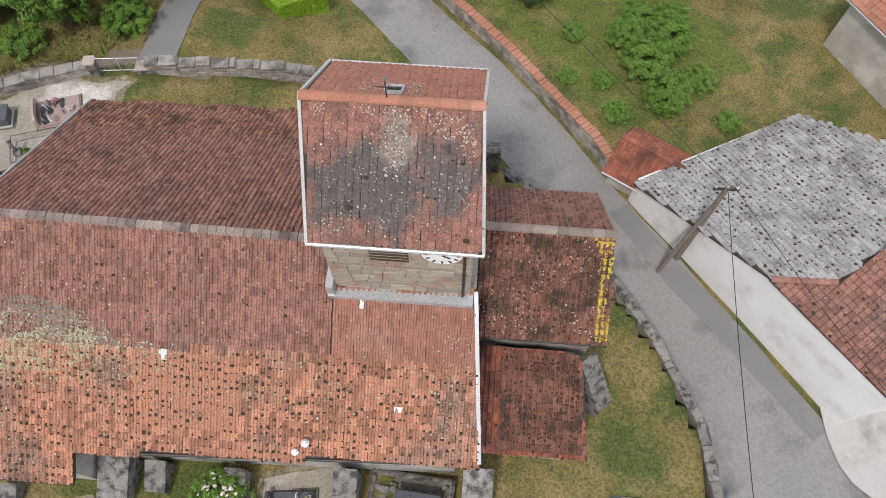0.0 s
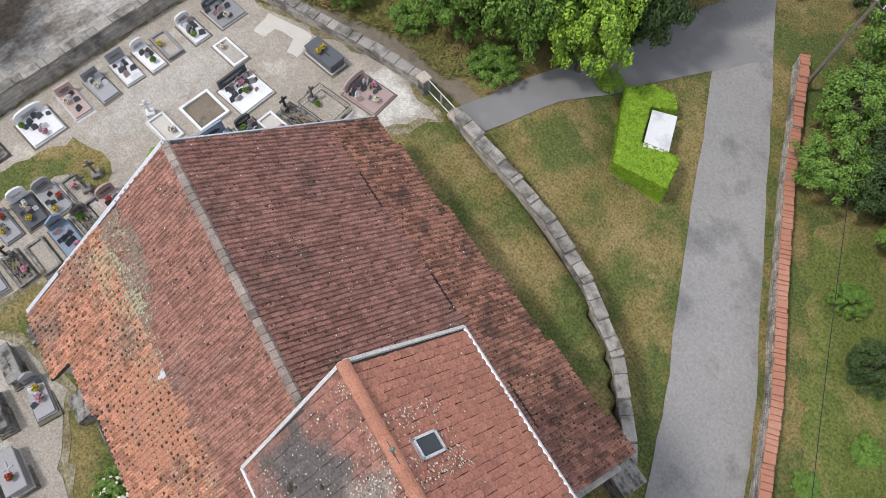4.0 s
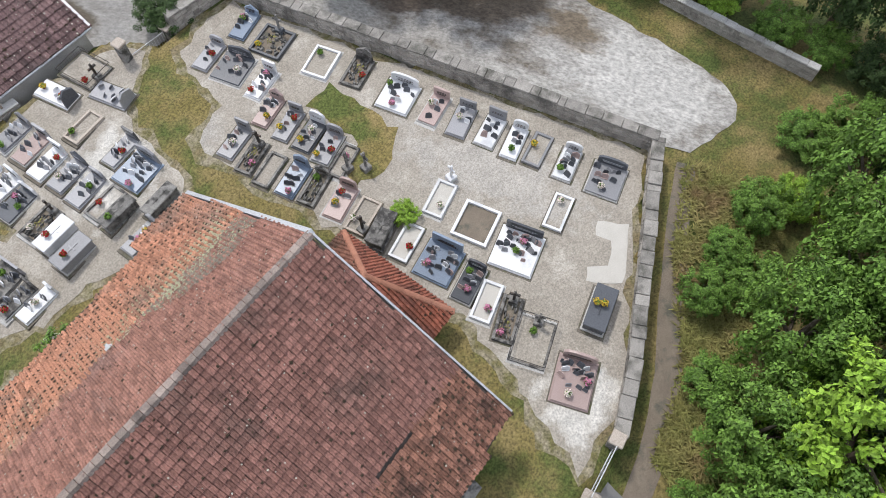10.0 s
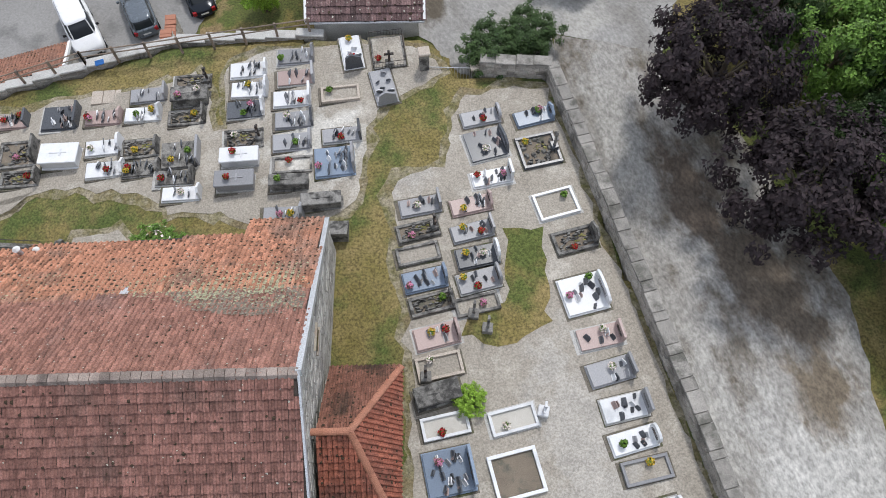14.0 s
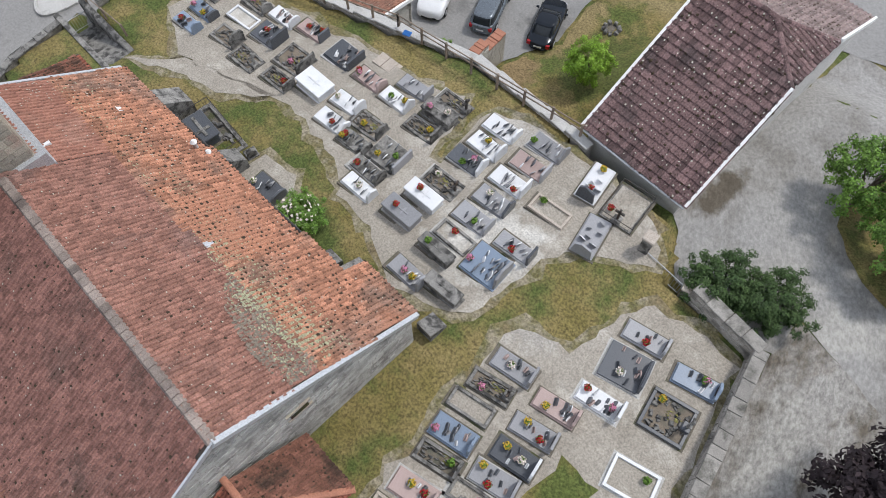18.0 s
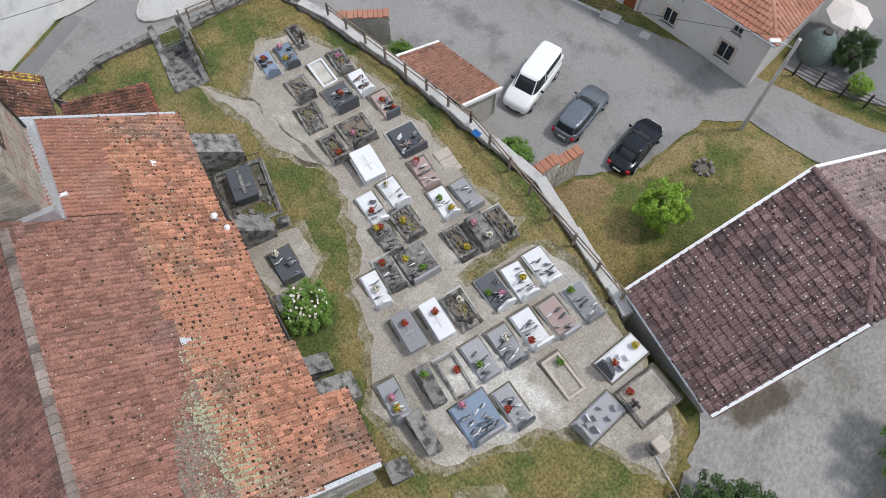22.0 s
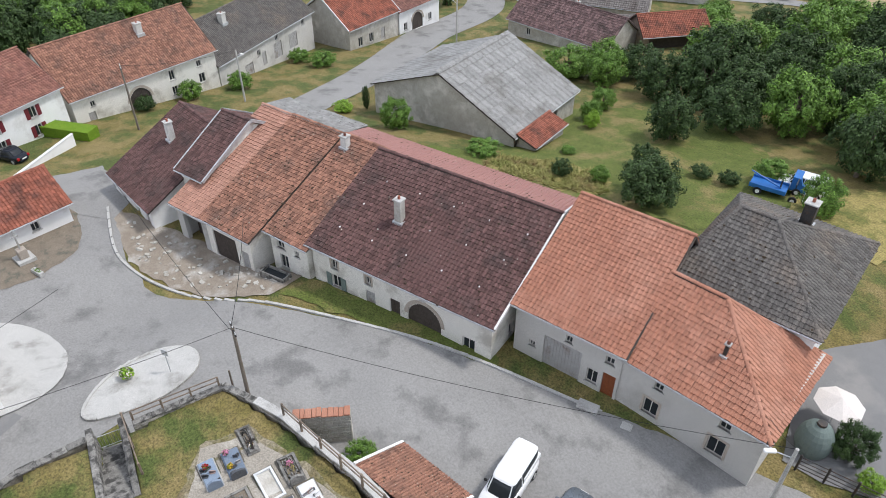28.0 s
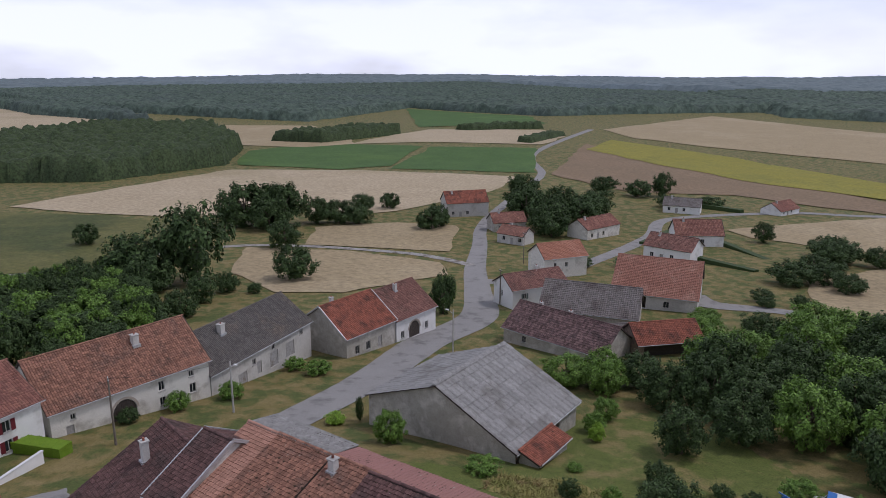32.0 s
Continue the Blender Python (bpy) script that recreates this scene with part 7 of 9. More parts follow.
# white ventilation tiles on the plum roof
for i in range(15):
    u, v = 1.4 + 3.1 * (i % 5) + 0.5 * (i // 5), 1.8 + 2.4 * (i // 5)
    part("vent_tile", prism([(-0.08, 0), (0.08, 0), (0.03, 0.1), (-0.03, 0.1)], 0.18, Matrix.Translation((u, v, 3.9 + v * 3.6 / 9.2 + 0.1)) @ Matrix.Scale(0.7, 4)), WHITEWASH, farm, "small white vent tile" if i == 0 else "")
# house row on the far side
def house_between(lx, ly, rx, ry, depth, eave, rise, label, roof, walls, **more):
    """A house whose front runs from the left to the right point as seen from the church."""
    turn = math.degrees(math.atan2(ry - ly, rx - lx))
    z = min(ground(lx, ly), ground(rx, ry)) - more.pop("sink", 0.0)
    return house(lx, ly, z, turn, math.hypot(rx - lx, ry - ly), depth, eave, rise, label, roof, walls, **more)


house_between(74.5, 7.5, 86.4, -9.8, 11, 5.3, 8.7, "white house with an orange-red tiled roof and dark red shutters", TILE_FAR, WHITEWASH, front=[(12.0, 0.9, 0.9, 1.3, "r"), (12.0, 3.1, 0.9, 1.3, "r"), (16.6, 0.9, 0.9, 1.3, "r"), (16.6, 3.1, 0.9, 1.3, "r"), (7, 0.9, 0.9, 1.3, "r"), (7, 3.1, 0.9, 1.3, "r")], seed=68)
house_between(86.9, -10.4, 94.4, -29.1, 12, 5.6, 10.2, "long white farmhouse with an aged brown-orange roof and arched barn door", TILE_AGED, RENDER_WHITE, front=[(1.6, 1.2, 0.9, 2.0, "d"), (2.2, 3.8, 0.6, 0.7, "w"), (7.0, 1.0, 3.0, 3.0, "a"), (13.0, 3.4, 0.8, 1.3, "w"), (13.0, 1.4, 0.8, 1.1, "w"), (17.2, 1.6, 0.9, 1.3, "w"), (17.2, 3.9, 0.7, 0.8, "w")], chimneys=[(12.6, 4.2, 1.3, 0.8, 0.8)], seed=72)
house_between(94.6, -29.3, 108.8, -47.9, 11.5, 6.4, 10.4, "long farmhouse with a dark brown roof and pale grey walls", TILE_SOOT, RENDER_GREY, front=[(2, 2.2, 0.9, 1.3, "w"), (5.4, 1.8, 1.9, 2.2, "p"), (8.6, 4.2, 0.8, 0.9, "w"), (9.6, 2.4, 1.0, 2.0, "d"), (12.6, 2.2, 2.0, 2.4, "p"), (13.2, 4.9, 0.8, 0.9, "w"), (16.6, 2.3, 2.2, 2.4, "p"), (20.4, 4.9, 0.8, 0.9, "w")], chimneys=[(7.0, 4.0, 1.4, 0.9, 0.8)], seed=76)
house_between(104.5, -52.5, 109.2, -63.4, 12, 4.6, 8.8, "farmhouse with a red tiled roof and grey stone walls", TILE_RED, OLD_WALL, front=[(2, 1.0, 1.0, 1.5, "w"), (4.6, 1.0, 1.0, 1.5, "w"), (7.5, 0.6, 1.0, 2.0, "d")], chimneys=[(3.0, 6.5, 1.0)], verge=ZINC, seed=80)
house_between(109.4, -63.8, 113.8, -74.0, 12, 5.0, 9.2, "white farmhouse with a dark red roof and arched doorway", TILE_DARK, WHITEWASH, front=[(3.4, 0.6, 3.0, 3.0, "a"), (8.0, 1.2, 0.9, 1.3, "w"), (1.2, 1.2, 0.9, 1.3, "w")], chimneys=[(5.0, 4.8, 1.2)], seed=84)
# the big barn and the lower village
house(56.0, -52.4, -9.2, -64.9, 14.3, 20.2, 1.75, 6.4, "big old stone barn with a grey sheet roof", SHEET_GREY, OLD_WALL, front=[(9, 0, 1.0, 1.6, "b")], back_eave=2.5, seed=88, tw=0.9, th=1.5, name="barn", category="barn")
house(54.0, -53.9, -9.1, -64.9, 6.5, 2.3, 1.0, 1.75, "low lean-to with a rusty red roof", TILE_RED, OLD_WALL, seed=90, category="shed", name="shed", ridge_at=0.93, moss=0.2)
house_between(119.9, -95.9, 119.3, -109.9, 8, 5.0, 7.4, "white house with a dark red tiled roof and grey shutters", TILE_DARK, WHITEWASH, front=[(2.6, 2.6, 0.8, 1.2, "g")], left=[(3, 2.6, 0.8, 1.2, "w")], chimneys=[(8.6, 4.2, 1.0)], seed=92, tw=0.4, th=0.45)
house_between(142.2, -121.1, 140.6, -133.6, 9, 5.6, 8.6, "house with an orange tiled roof and pale walls", TILE_CLEAN, RENDER_WHITE, front=[(2.6, 3.0, 0.8, 1.2, "w"), (6, 3.0, 0.8, 1.2, "w")], seed=94, tw=0.4, th=0.45)
house_between(113, -117, 99, -128, 18, 3.6, 9.6, "large barn with an orange-brown tiled roof and pale walls", TILE_SALMON, RENDER_GREY, front=[(5, 0.4, 2.4, 2.6, "n"), (11, 1, 1.2, 1.4, "w")], seed=96, tw=0.42, th=0.45, name="barn", category="barn")
house_between(108, -94, 94, -106, 12, 3.4, 7.6, "barn with a weathered grey-brown roof and stone walls", TILE_SLATE, OLD_WALL, front=[(6, 0, 3, 2.8, "n")], seed=98, tw=0.42, th=0.45, name="barn", category="barn")
house_between(101, -81, 82, -87, 10, 3.0, 6.6, "old farmhouse with a brown-pink tiled roof", TILE_PLUM, OLD_WALL, front=[(4, 1, 0.9, 1.2, "w")], chimneys=[(3, 7, 1.2), (9, 7.5, 1.2)], seed=100, tw=0.4, th=0.45)
house_between(89, -92, 86.2, -99, 6, 2.4, 3.6, "open shed with a corrugated grey roof", TILE_SLATE, WOOD, front=[(1, 0, 6, 2.0, "n")], seed=102, name="shed", category="shed")
house_between(82, -95, 78.5, -106, 7, 2.8, 5.2, "open shed with a rust-red tiled roof", TILE_RED, WOOD, front=[(1, 0, 8, 2.2, "n")], seed=104, name="shed", category="shed")
for q in (
    (150, -163, 137, -168, 10, 4.4, 7.4, "white bungalow with a dark red roof", TILE_DARK, WHITEWASH, 110),
    (160, -187, 152, -200, 9, 4.0, 8.2, "white house with a pinkish tiled roof", TILE_FAR, WHITEWASH, 112),
    (181, -168, 184, -185, 9, 4.2, 7.0, "old house with an orange tiled roof", TILE_FAR, RENDER_WHITE, 114),
    (244, -149, 240, -166, 10, 6.0, 10.0, "stone farmhouse with a dull red roof", TILE_RED, RENDER_GREY, 116),
    (208, -148, 205, -160, 8, 3.6, 6.4, "small house with an orange tiled roof", TILE_FAR, OLD_WALL, 118),
    (192, -139, 183, -143, 7, 3.4, 5.6, "small grey house with a brown roof", TILE_BROWN, RENDER_GREY, 120),
    (216, -239, 204, -248, 9, 3.4, 6.2, "white bungalow with a grey-brown roof", TILE_SLATE, WHITEWASH, 122),
    (187, -277, 189, -292, 9, 2.6, 5.6, "bungalow with a pink-orange roof", TILE_FAR, WHITEWASH, 124),
):
    w = [(2.0, 1.2, 1.1, 1.3, "w"), (5.0, 0.2, 1.1, 2.1, "d"), (8.0, 1.2, 1.1, 1.3, "w")]
    house_between(*q[:7], q[7], q[8], q[9], front=w, seed=q[10], tw=0.45, th=0.5, gutter=False, chimneys=[(3.0, 4.0, 0.9)])

# long barn south of the cemetery
house(2.0, -22.5, -1.0, 180, 5.9, 16.4, 1.75, 5.85, "long barn with a mottled plum-brown tiled roof and white verge boards", TILE_PLUM, RENDER_GREY, seed=130, tw=0.28, th=0.42, moss=0.55, pale=0.75, verge=WHITEWASH, back_roof=TILE_PINKISH, name="barn", category="barn", pieces=(1, 5, 1, 5), ridge_at=0.5, nip_r=(2.8, 1.02))
# houses across the lane
# white house across the lane: a grey slope falling north-west, a brown one falling to the lane
lane_house = thing("house", 27.9, 9.66, -4.9, 0, "white house with lichened grey roof and brown tiled wing", "house")
LO = Vector((27.9, 9.66, -4.9))


def lane_slope(outline3, material, seed, **more):
    """A tiled slope over a flat outline given by its corners; the first two are the eave."""
    pts = [Vector(p) - LO for p in outline3]
    al = (pts[1] - pts[0]).normalized()
    nn = al.cross(pts[2] - pts[0]).normalized()
    up = nn.cross(al)
    up = up if up.z > 0 else -up
    slope(lane_house, pts[0], al, up, [((p - pts[0]).dot(al), (p - pts[0]).dot(up)) for p in pts], 0.3, 0.36, material, "roof", seed=seed, **more)


lane_slope([(27.4, 9.4, -2.05), (37.1, 14.8, -2.05), (40.8, 12.3, -0.85), (43, 8.6, 0.75), (35.9, 2.95, 0.8), (33.05, 3.05, 0.35)], TILE_GREY, 134, moss=0.85, pale=0.9)
lane_slope([(32.95, 3.05, 0.4), (37.79, -2.69, 0.4), (46.0, 0.4, 1.5), (43, 8.6, 2.1), (35.9, 2.9, 0.72)], TILE_BROWN, 136, moss=0.3, pale=0.1)
ridge_tiles(lane_house, Vector((35.9, 2.95, 0.88)) - LO, Vector((33, 3.05, 0.5)) - LO, TILE_BROWN)
for (xa, ya, za), (xb, yb, zb) in (((27.85, 9.61, -2.1), (33.2, 3.15, 0.2)), ((33.2, 3.15, 0.2), (37.66, -2.43, 0.2)), ((37.66, -2.43, 0.2), (45.6, 0.4, 1.2)), ((27.85, 9.61, -2.2), (36.9, 14.5, -2.2)), ((36.9, 14.5, -2.2), (44.1, 8.3, 0.6)), ((44.1, 8.3, 1.2), (45.6, 0.4, 1.2))):
    a = Vector((xa, ya, 0)) - Vector((LO.x, LO.y, 0))
    ln, ang = math.hypot(xb - xa, yb - ya), math.atan2(yb - ya, xb - xa)
    part("wall", prism([(0, -1.2), (ln, -1.2), (ln, zb + 4.9 - 0.1), (0, za + 4.9 - 0.1)], 0.35, Matrix.Translation(a) @ Matrix.Rotation(ang, 4, "Z")), WHITEWASH, lane_house)
lw = Matrix.Translation(Vector((33.2, 3.15, 0.3)) - Vector((LO.x, LO.y, 0))) @ Matrix.Rotation(math.atan2(-5.15, 4.3), 4, "Z")
hatch = part("shutter", box(2.35, 3.35, -0.05, 0.02, 0.6, 1.7, lw, 0.01), WOOD_RED, lane_house, "brown wooden hatch")
part("frame", box(2.2, 3.5, -0.03, 0.01, 0.45, 1.85, lw), CONCRETE, hatch)
house(26.4, 10.99, -5.0, -30, 4.2, 3.0, 2.0, 3.0, "small shed with a mossy red tiled roof", TILE_RED, OLD_WALL, seed=142, tw=0.24, th=0.32, name="shed", category="shed")
house(41, 22.8, -4.8, -57.7, 14.0, 8.0, 4.2, 6.6, "stone house with an orange tiled roof above the garden", TILE_CLEAN, OLD_WALL, seed=146, tw=0.3, th=0.36)
house(56.0, 1.4, -6.4, -68, 10.4, 6.0, 2.3, 4.5, "low white outbuilding with a red-brown tiled roof", TILE_RED, WHITEWASH, front=[(2.5, 0.8, 0.7, 0.8, "w"), (7, 0.8, 0.7, 0.8, "w")], seed=150, name="shed", category="shed")
# store built against the retaining wall
hut = thing("store", 21.4, -19.5, -5.6, 199.5, "small stone store with a mossy orange tiled lean-to roof", "shed")
part("wall", box(0, 5.0, 3.0, 3.35, -0.6, 2.2), OLD_WALL, hut)
part("wall", prism([(0, -0.6), (3.3, -0.6), (3.3, 2.2), (0, 3.7)], 0.35, Matrix.Translation((0.35, 0, 0)) @ Matrix.Rotation(math.pi / 2, 4, "Z")), OLD_WALL, hut)
part("wall", prism([(0, -0.6), (3.3, -0.6), (3.3, 2.2), (0, 3.7)], 0.35, Matrix.Translation((5.0, 0, 0)) @ Matrix.Rotation(math.pi / 2, 4, "Z")), OLD_WALL, hut)
hk = math.atan((3.85 - 2.15) / 3.6)
slope(hut, (5.1, 3.6, 2.2), (-1, 0, 0), (0, -math.cos(hk), math.sin(hk)), [(0, 0), (5.2, 0), (5.2, 3.75), (0, 3.75)], 0.2, 0.3, TILE_AGED, "roof", seed=160, pieces=(0.5, 4.5, 0.5, 3.0), moss=0.35, pale=0.15)
for xx in (-0.15, 5.12):
    part("verge", box(xx - 0.08, xx + 0.08, 0, 4.0, -0.12, 0.1, Matrix.Translation((0, 3.65, 2.2)) @ Matrix.Rotation(math.pi, 4, "Z") @ Matrix.Rotation(hk, 4, "X") @ Matrix.Scale(-1, 4, (1, 0, 0))), WHITEWASH, hut)


def coped_wall(x0, y0, x1, y1, top0, top1, thick, label):
    """A rubble wall with a sloping coping of orange tiles."""
    stone_wall("garden_wall", [(x0, y0, top0), (x1, y1, top1)], thick, label, material=OLD_WALL, cap=True, cap_material=TILE_CLEAN, cap_long=0.34, seed=int(x0 * 7) % 97 + 1)


coped_wall(27.0, -17.8, 25.7, -20.9, -2.6, -2.7, 0.6, "stone wall with an orange tile coping beside the parking")
coped_wall(11.3, -22.9, 11.7, -26.4, -2.2, -3.4, 0.6, "stone wall with an orange tile coping by the lawn")
stone_wall("garden_wall", [(5.5, 34.54, -1.7), (11.4, 28.21, -2.5), (15.7, 23.9, -2.8), (20.1, 19.59, -3.0), (25.7, 13.25, -3.4), (26.7, 11.6, -3.5)], 0.5, "stone garden wall along the lane with an orange brick coping", cap_material=TILE_CLEAN, cap_long=0.3, seed=31)


# ---- hedge, poles, vehicles and street things ----
def leaf_shell(name, material, outline, z0, z1, count, size, seed):
    """Small leaves over the sides and top of a clipped hedge."""
    r = random.Random(seed)
    vs, fs = [], []
    xs, ys = [p[0] for p in outline], [p[1] for p in outline]
    per = list(zip(outline, outline[1:] + outline[:1]))
    lens = [math.dist(a, b) for a, b in per]
    area_top = 0.5 * abs(sum(a[0] * b[1] - b[0] * a[1] for a, b in per))
    area_side = sum(lens) * (z1 - z0)
    while len(fs) < count:
        if r.random() < area_top / (area_top + area_side):
            x, y = r.uniform(min(xs), max(xs)), r.uniform(min(ys), max(ys))
            if not within(x, y, outline):
                continue
            p, n = Vector((x, y, z1 + r.uniform(-0.05, 0.06))), Vector((0, 0, 1))
        else:
            (a, b), = r.choices(per, lens)
            t = r.random()
            d = (Vector(b) - Vector(a)).normalized()
            p = Vector((a[0] + (b[0] - a[0]) * t, a[1] + (b[1] - a[1]) * t, r.uniform(z0, z1)))
            n = Vector((d.y, -d.x, 0))
            p += n * r.uniform(-0.05, 0.06)
        u = Vector((r.gauss(0, 1), r.gauss(0, 1), r.gauss(0, 1))).normalized()
        u = (u - n * u.dot(n) * 0.6).normalized() * size
        w = n.cross(u).normalized() * size * 0.7 + n * size * r.uniform(-0.5, 0.5)
        k = len(vs)
        vs += [tuple(p + u), tuple(p + w), tuple(p - u), tuple(p - w)]
        fs.append((k, k + 1, k + 2, k + 3))
    return mesh_of(name, vs, fs, material)


def clipped_hedge(outline, base, height, label, count, seed=1, material=None):
    h = thing("hedge", *outline[0], base, 0, label, "hedge")
    ol = [(x - outline[0][0], y - outline[0][1]) for x, y in outline]
    bm = bmesh.new()
    f = bm.faces.new([bm.verts.new((x, y, -0.5)) for x, y in ol])
    ext = bmesh.ops.extrude_face_region(bm, geom=[f])["geom"]
    bmesh.ops.translate(bm, vec=(0, 0, height + 0.45), verts=[v for v in ext if isinstance(v, bmesh.types.BMVert)])
    part("inner_growth", bm, material or HEDGE, h)
    part("foliage", leaf_shell("foliage", material or HEDGE, ol, 0.05, height, count, 0.07, seed), material or HEDGE, h, kind="stuff")
    return h


clipped_hedge([(2, 23.63), (2.8, 25.14), (4, 25.68), (4.8, 25.21), (4.6, 24.81), (3.9, 23.99), (5.5, 22.06), (7.2, 23.11), (7.6, 23.03), (8.6, 21.38), (5.8, 19.9)], -2.7, 1.35, "bright green clipped hedge round a white shelter", 9000, 3)
sh = thing("shelter", 5.5, 23.4, -2.7, -50, "white flat-roofed box shelter inside the hedge", "shelter")
part("walls", box(-1.2, 1.2, -0.62, 0.62, -0.2, 1.2), WHITEWASH, sh)
part("roof", box(-1.3, 1.3, -0.72, 0.72, 1.2, 1.34, None, 0.02), MARBLE, sh)
part("door", box(-0.4, 0.4, -0.66, -0.62, 0, 1.1), ZINC, sh)
clipped_hedge([(86, -7.6), (84.6, -6.4), (80.2, -11.2), (81.6, -12.4)], ground(83, -9) - 0.2, 1.5, "dark clipped hedge in front of the white house", 2500, 5)
for q in (((176, -205), (166, -180), (168, -179), (178, -204)), ((150, -172), (122, -176), (122, -178), (150, -174.5)), ((168, -208), (130, -196), (131, -194), (169, -206)), ((225, -262), (200, -268), (200, -270.5), (225, -264.5))):
    clipped_hedge(list(q), min(ground(*p) for p in q), 2.0, "long dark green garden hedge in the lower village", 1500, 8, LEAF_DARK)


def pole(x, y, h, label, lean=(0, 0), arms=0, lamp=False, r=0.14, turn=0.0):
    z = ground(x, y)
    p = thing("utility_pole" if not lamp else "street_lamp", x, y, z, turn, label, "pole" if not lamp else "street lamp")
    part("shaft", tube((0, 0, -0.6), (lean[0], lean[1], h), r, r * 0.65, 12), POLE if not lamp else CONCRETE, p)
    for i in range(arms):
        part("cross_arm", box(lean[0] - 0.6, lean[0] + 0.6, lean[1] - 0.05, lean[1] + 0.05, h - 0.25 - 0.45 * i, h - 0.13 - 0.45 * i), IRON, p)
        for s in (-0.5, 0, 0.5):
            part("insulator", tube((lean[0] + s, lean[1], h - 0.13 - 0.45 * i), (lean[0] + s, lean[1], h + 0.06 - 0.45 * i), 0.04, 0.03, 8), MARBLE, p)
    if lamp:
        arm = part("bracket", tube((0, 0, h - 0.7), (1.1, 0, h - 0.15), 0.03, 0.03, 8), ZINC, p)
        part("lamp_head", box(0.95, 1.55, -0.12, 0.12, h - 0.24, h - 0.08, None, 0.04), WHITEWASH, arm)
    return Vector((x + lean[0], y + lean[1], z + h))


p1 = pole(30.2, 6.27, 7.4, "grey wooden utility pole beside the lane", (0.25, 0.3), 1, r=0.19)
br = thing("pole_brace", 29.1, 5.34, -4.8, 0, "slanting timber brace of the utility pole", "pole")
part("strut", tube((0, 0, 0), (1.2, 1.1, 6.2), 0.13, 0.1, 10), POLE, br)
p2 = pole(30.2, -16.0, 7.1, "grey wooden utility pole at the churchyard corner", (0.1, -0.1), 1)
pole(31.6, -15.4, 2.6, "short dark post by the fence corner", r=0.09)
p3 = pole(9.6, -37.6, 8.2, "concrete street lamp pole on the parking lawn", lamp=True, turn=60)
p4 = pole(6.9, 33.6, 8.0, "leaning utility pole among the trees by the lane", (0.6, -0.4), 1)
p5 = pole(1.5, 38.5, 8.0, "utility pole at the top of the lane", (0, 0), 1)
p6 = pole(81.6, -16.6, 8.0, "wooden utility pole beside the far houses", (0, 0), 1)
p7 = pole(86.4, -30.4, 7.0, "concrete lamp pole by the road", lamp=True, turn=200)
p8 = pole(100, -70, 7.5, "lamp pole on the village road", lamp=True, turn=30)
p9 = pole(125, -96, 8.0, "wooden pole at the road bend", (0, 0), 1)
p10 = pole(160, -127, 9.0, "wooden pole at the junction", (0, 0), 1)


def wire(a, b, sag, label="thin black overhead wire"):
    n = 14
    w = thing("overhead_wire", *a, 0, label, "wire", "overhead wires")
    d = b - a
    pts = [d * (i / n) + Vector((0, 0, -sag * 4 * (i / n) * (1 - i / n))) for i in range(n + 1)]
    side = d.cross(Vector((0, 0, 1))).normalized() * 0.018
    ring = [side, Vector((0, 0, 0.018)), -side, Vector((0, 0, -0.018))]
    faces = [(4 * i + k, 4 * i + (k + 1) % 4, 4 * i + 4 + (k + 1) % 4, 4 * i + 4 + k) for i in range(n) for k in range(4)]
    part("cable", mesh_of("cable", [tuple(p + o) for p in pts for o in ring], faces, RUBBER), RUBBER, w)


wire(p1, p2, 0.5)
wire(p1 + Vector((0.3, 0, 0.05)), Vector((40.5, -7.5, 1.0)), 0.4)
wire(p2, p3, 0.7)
wire(p2 + Vector((0.2, 0.1, -0.3)), Vector((46.2, -20.5, -1.6)), 0.5)
wire(p2 + Vector((0, 0.2, 0)), Vector((58.5, -12.5, -2.8)), 0.6)
wire(p3, Vector((13.5, -41.5, -1.6)), 0.2)
wire(p1 + Vector((0, 0.2, 0)), p4, 0.6)
wire(p4, p5, 0.3)
wire(p6, p7, 0.5)


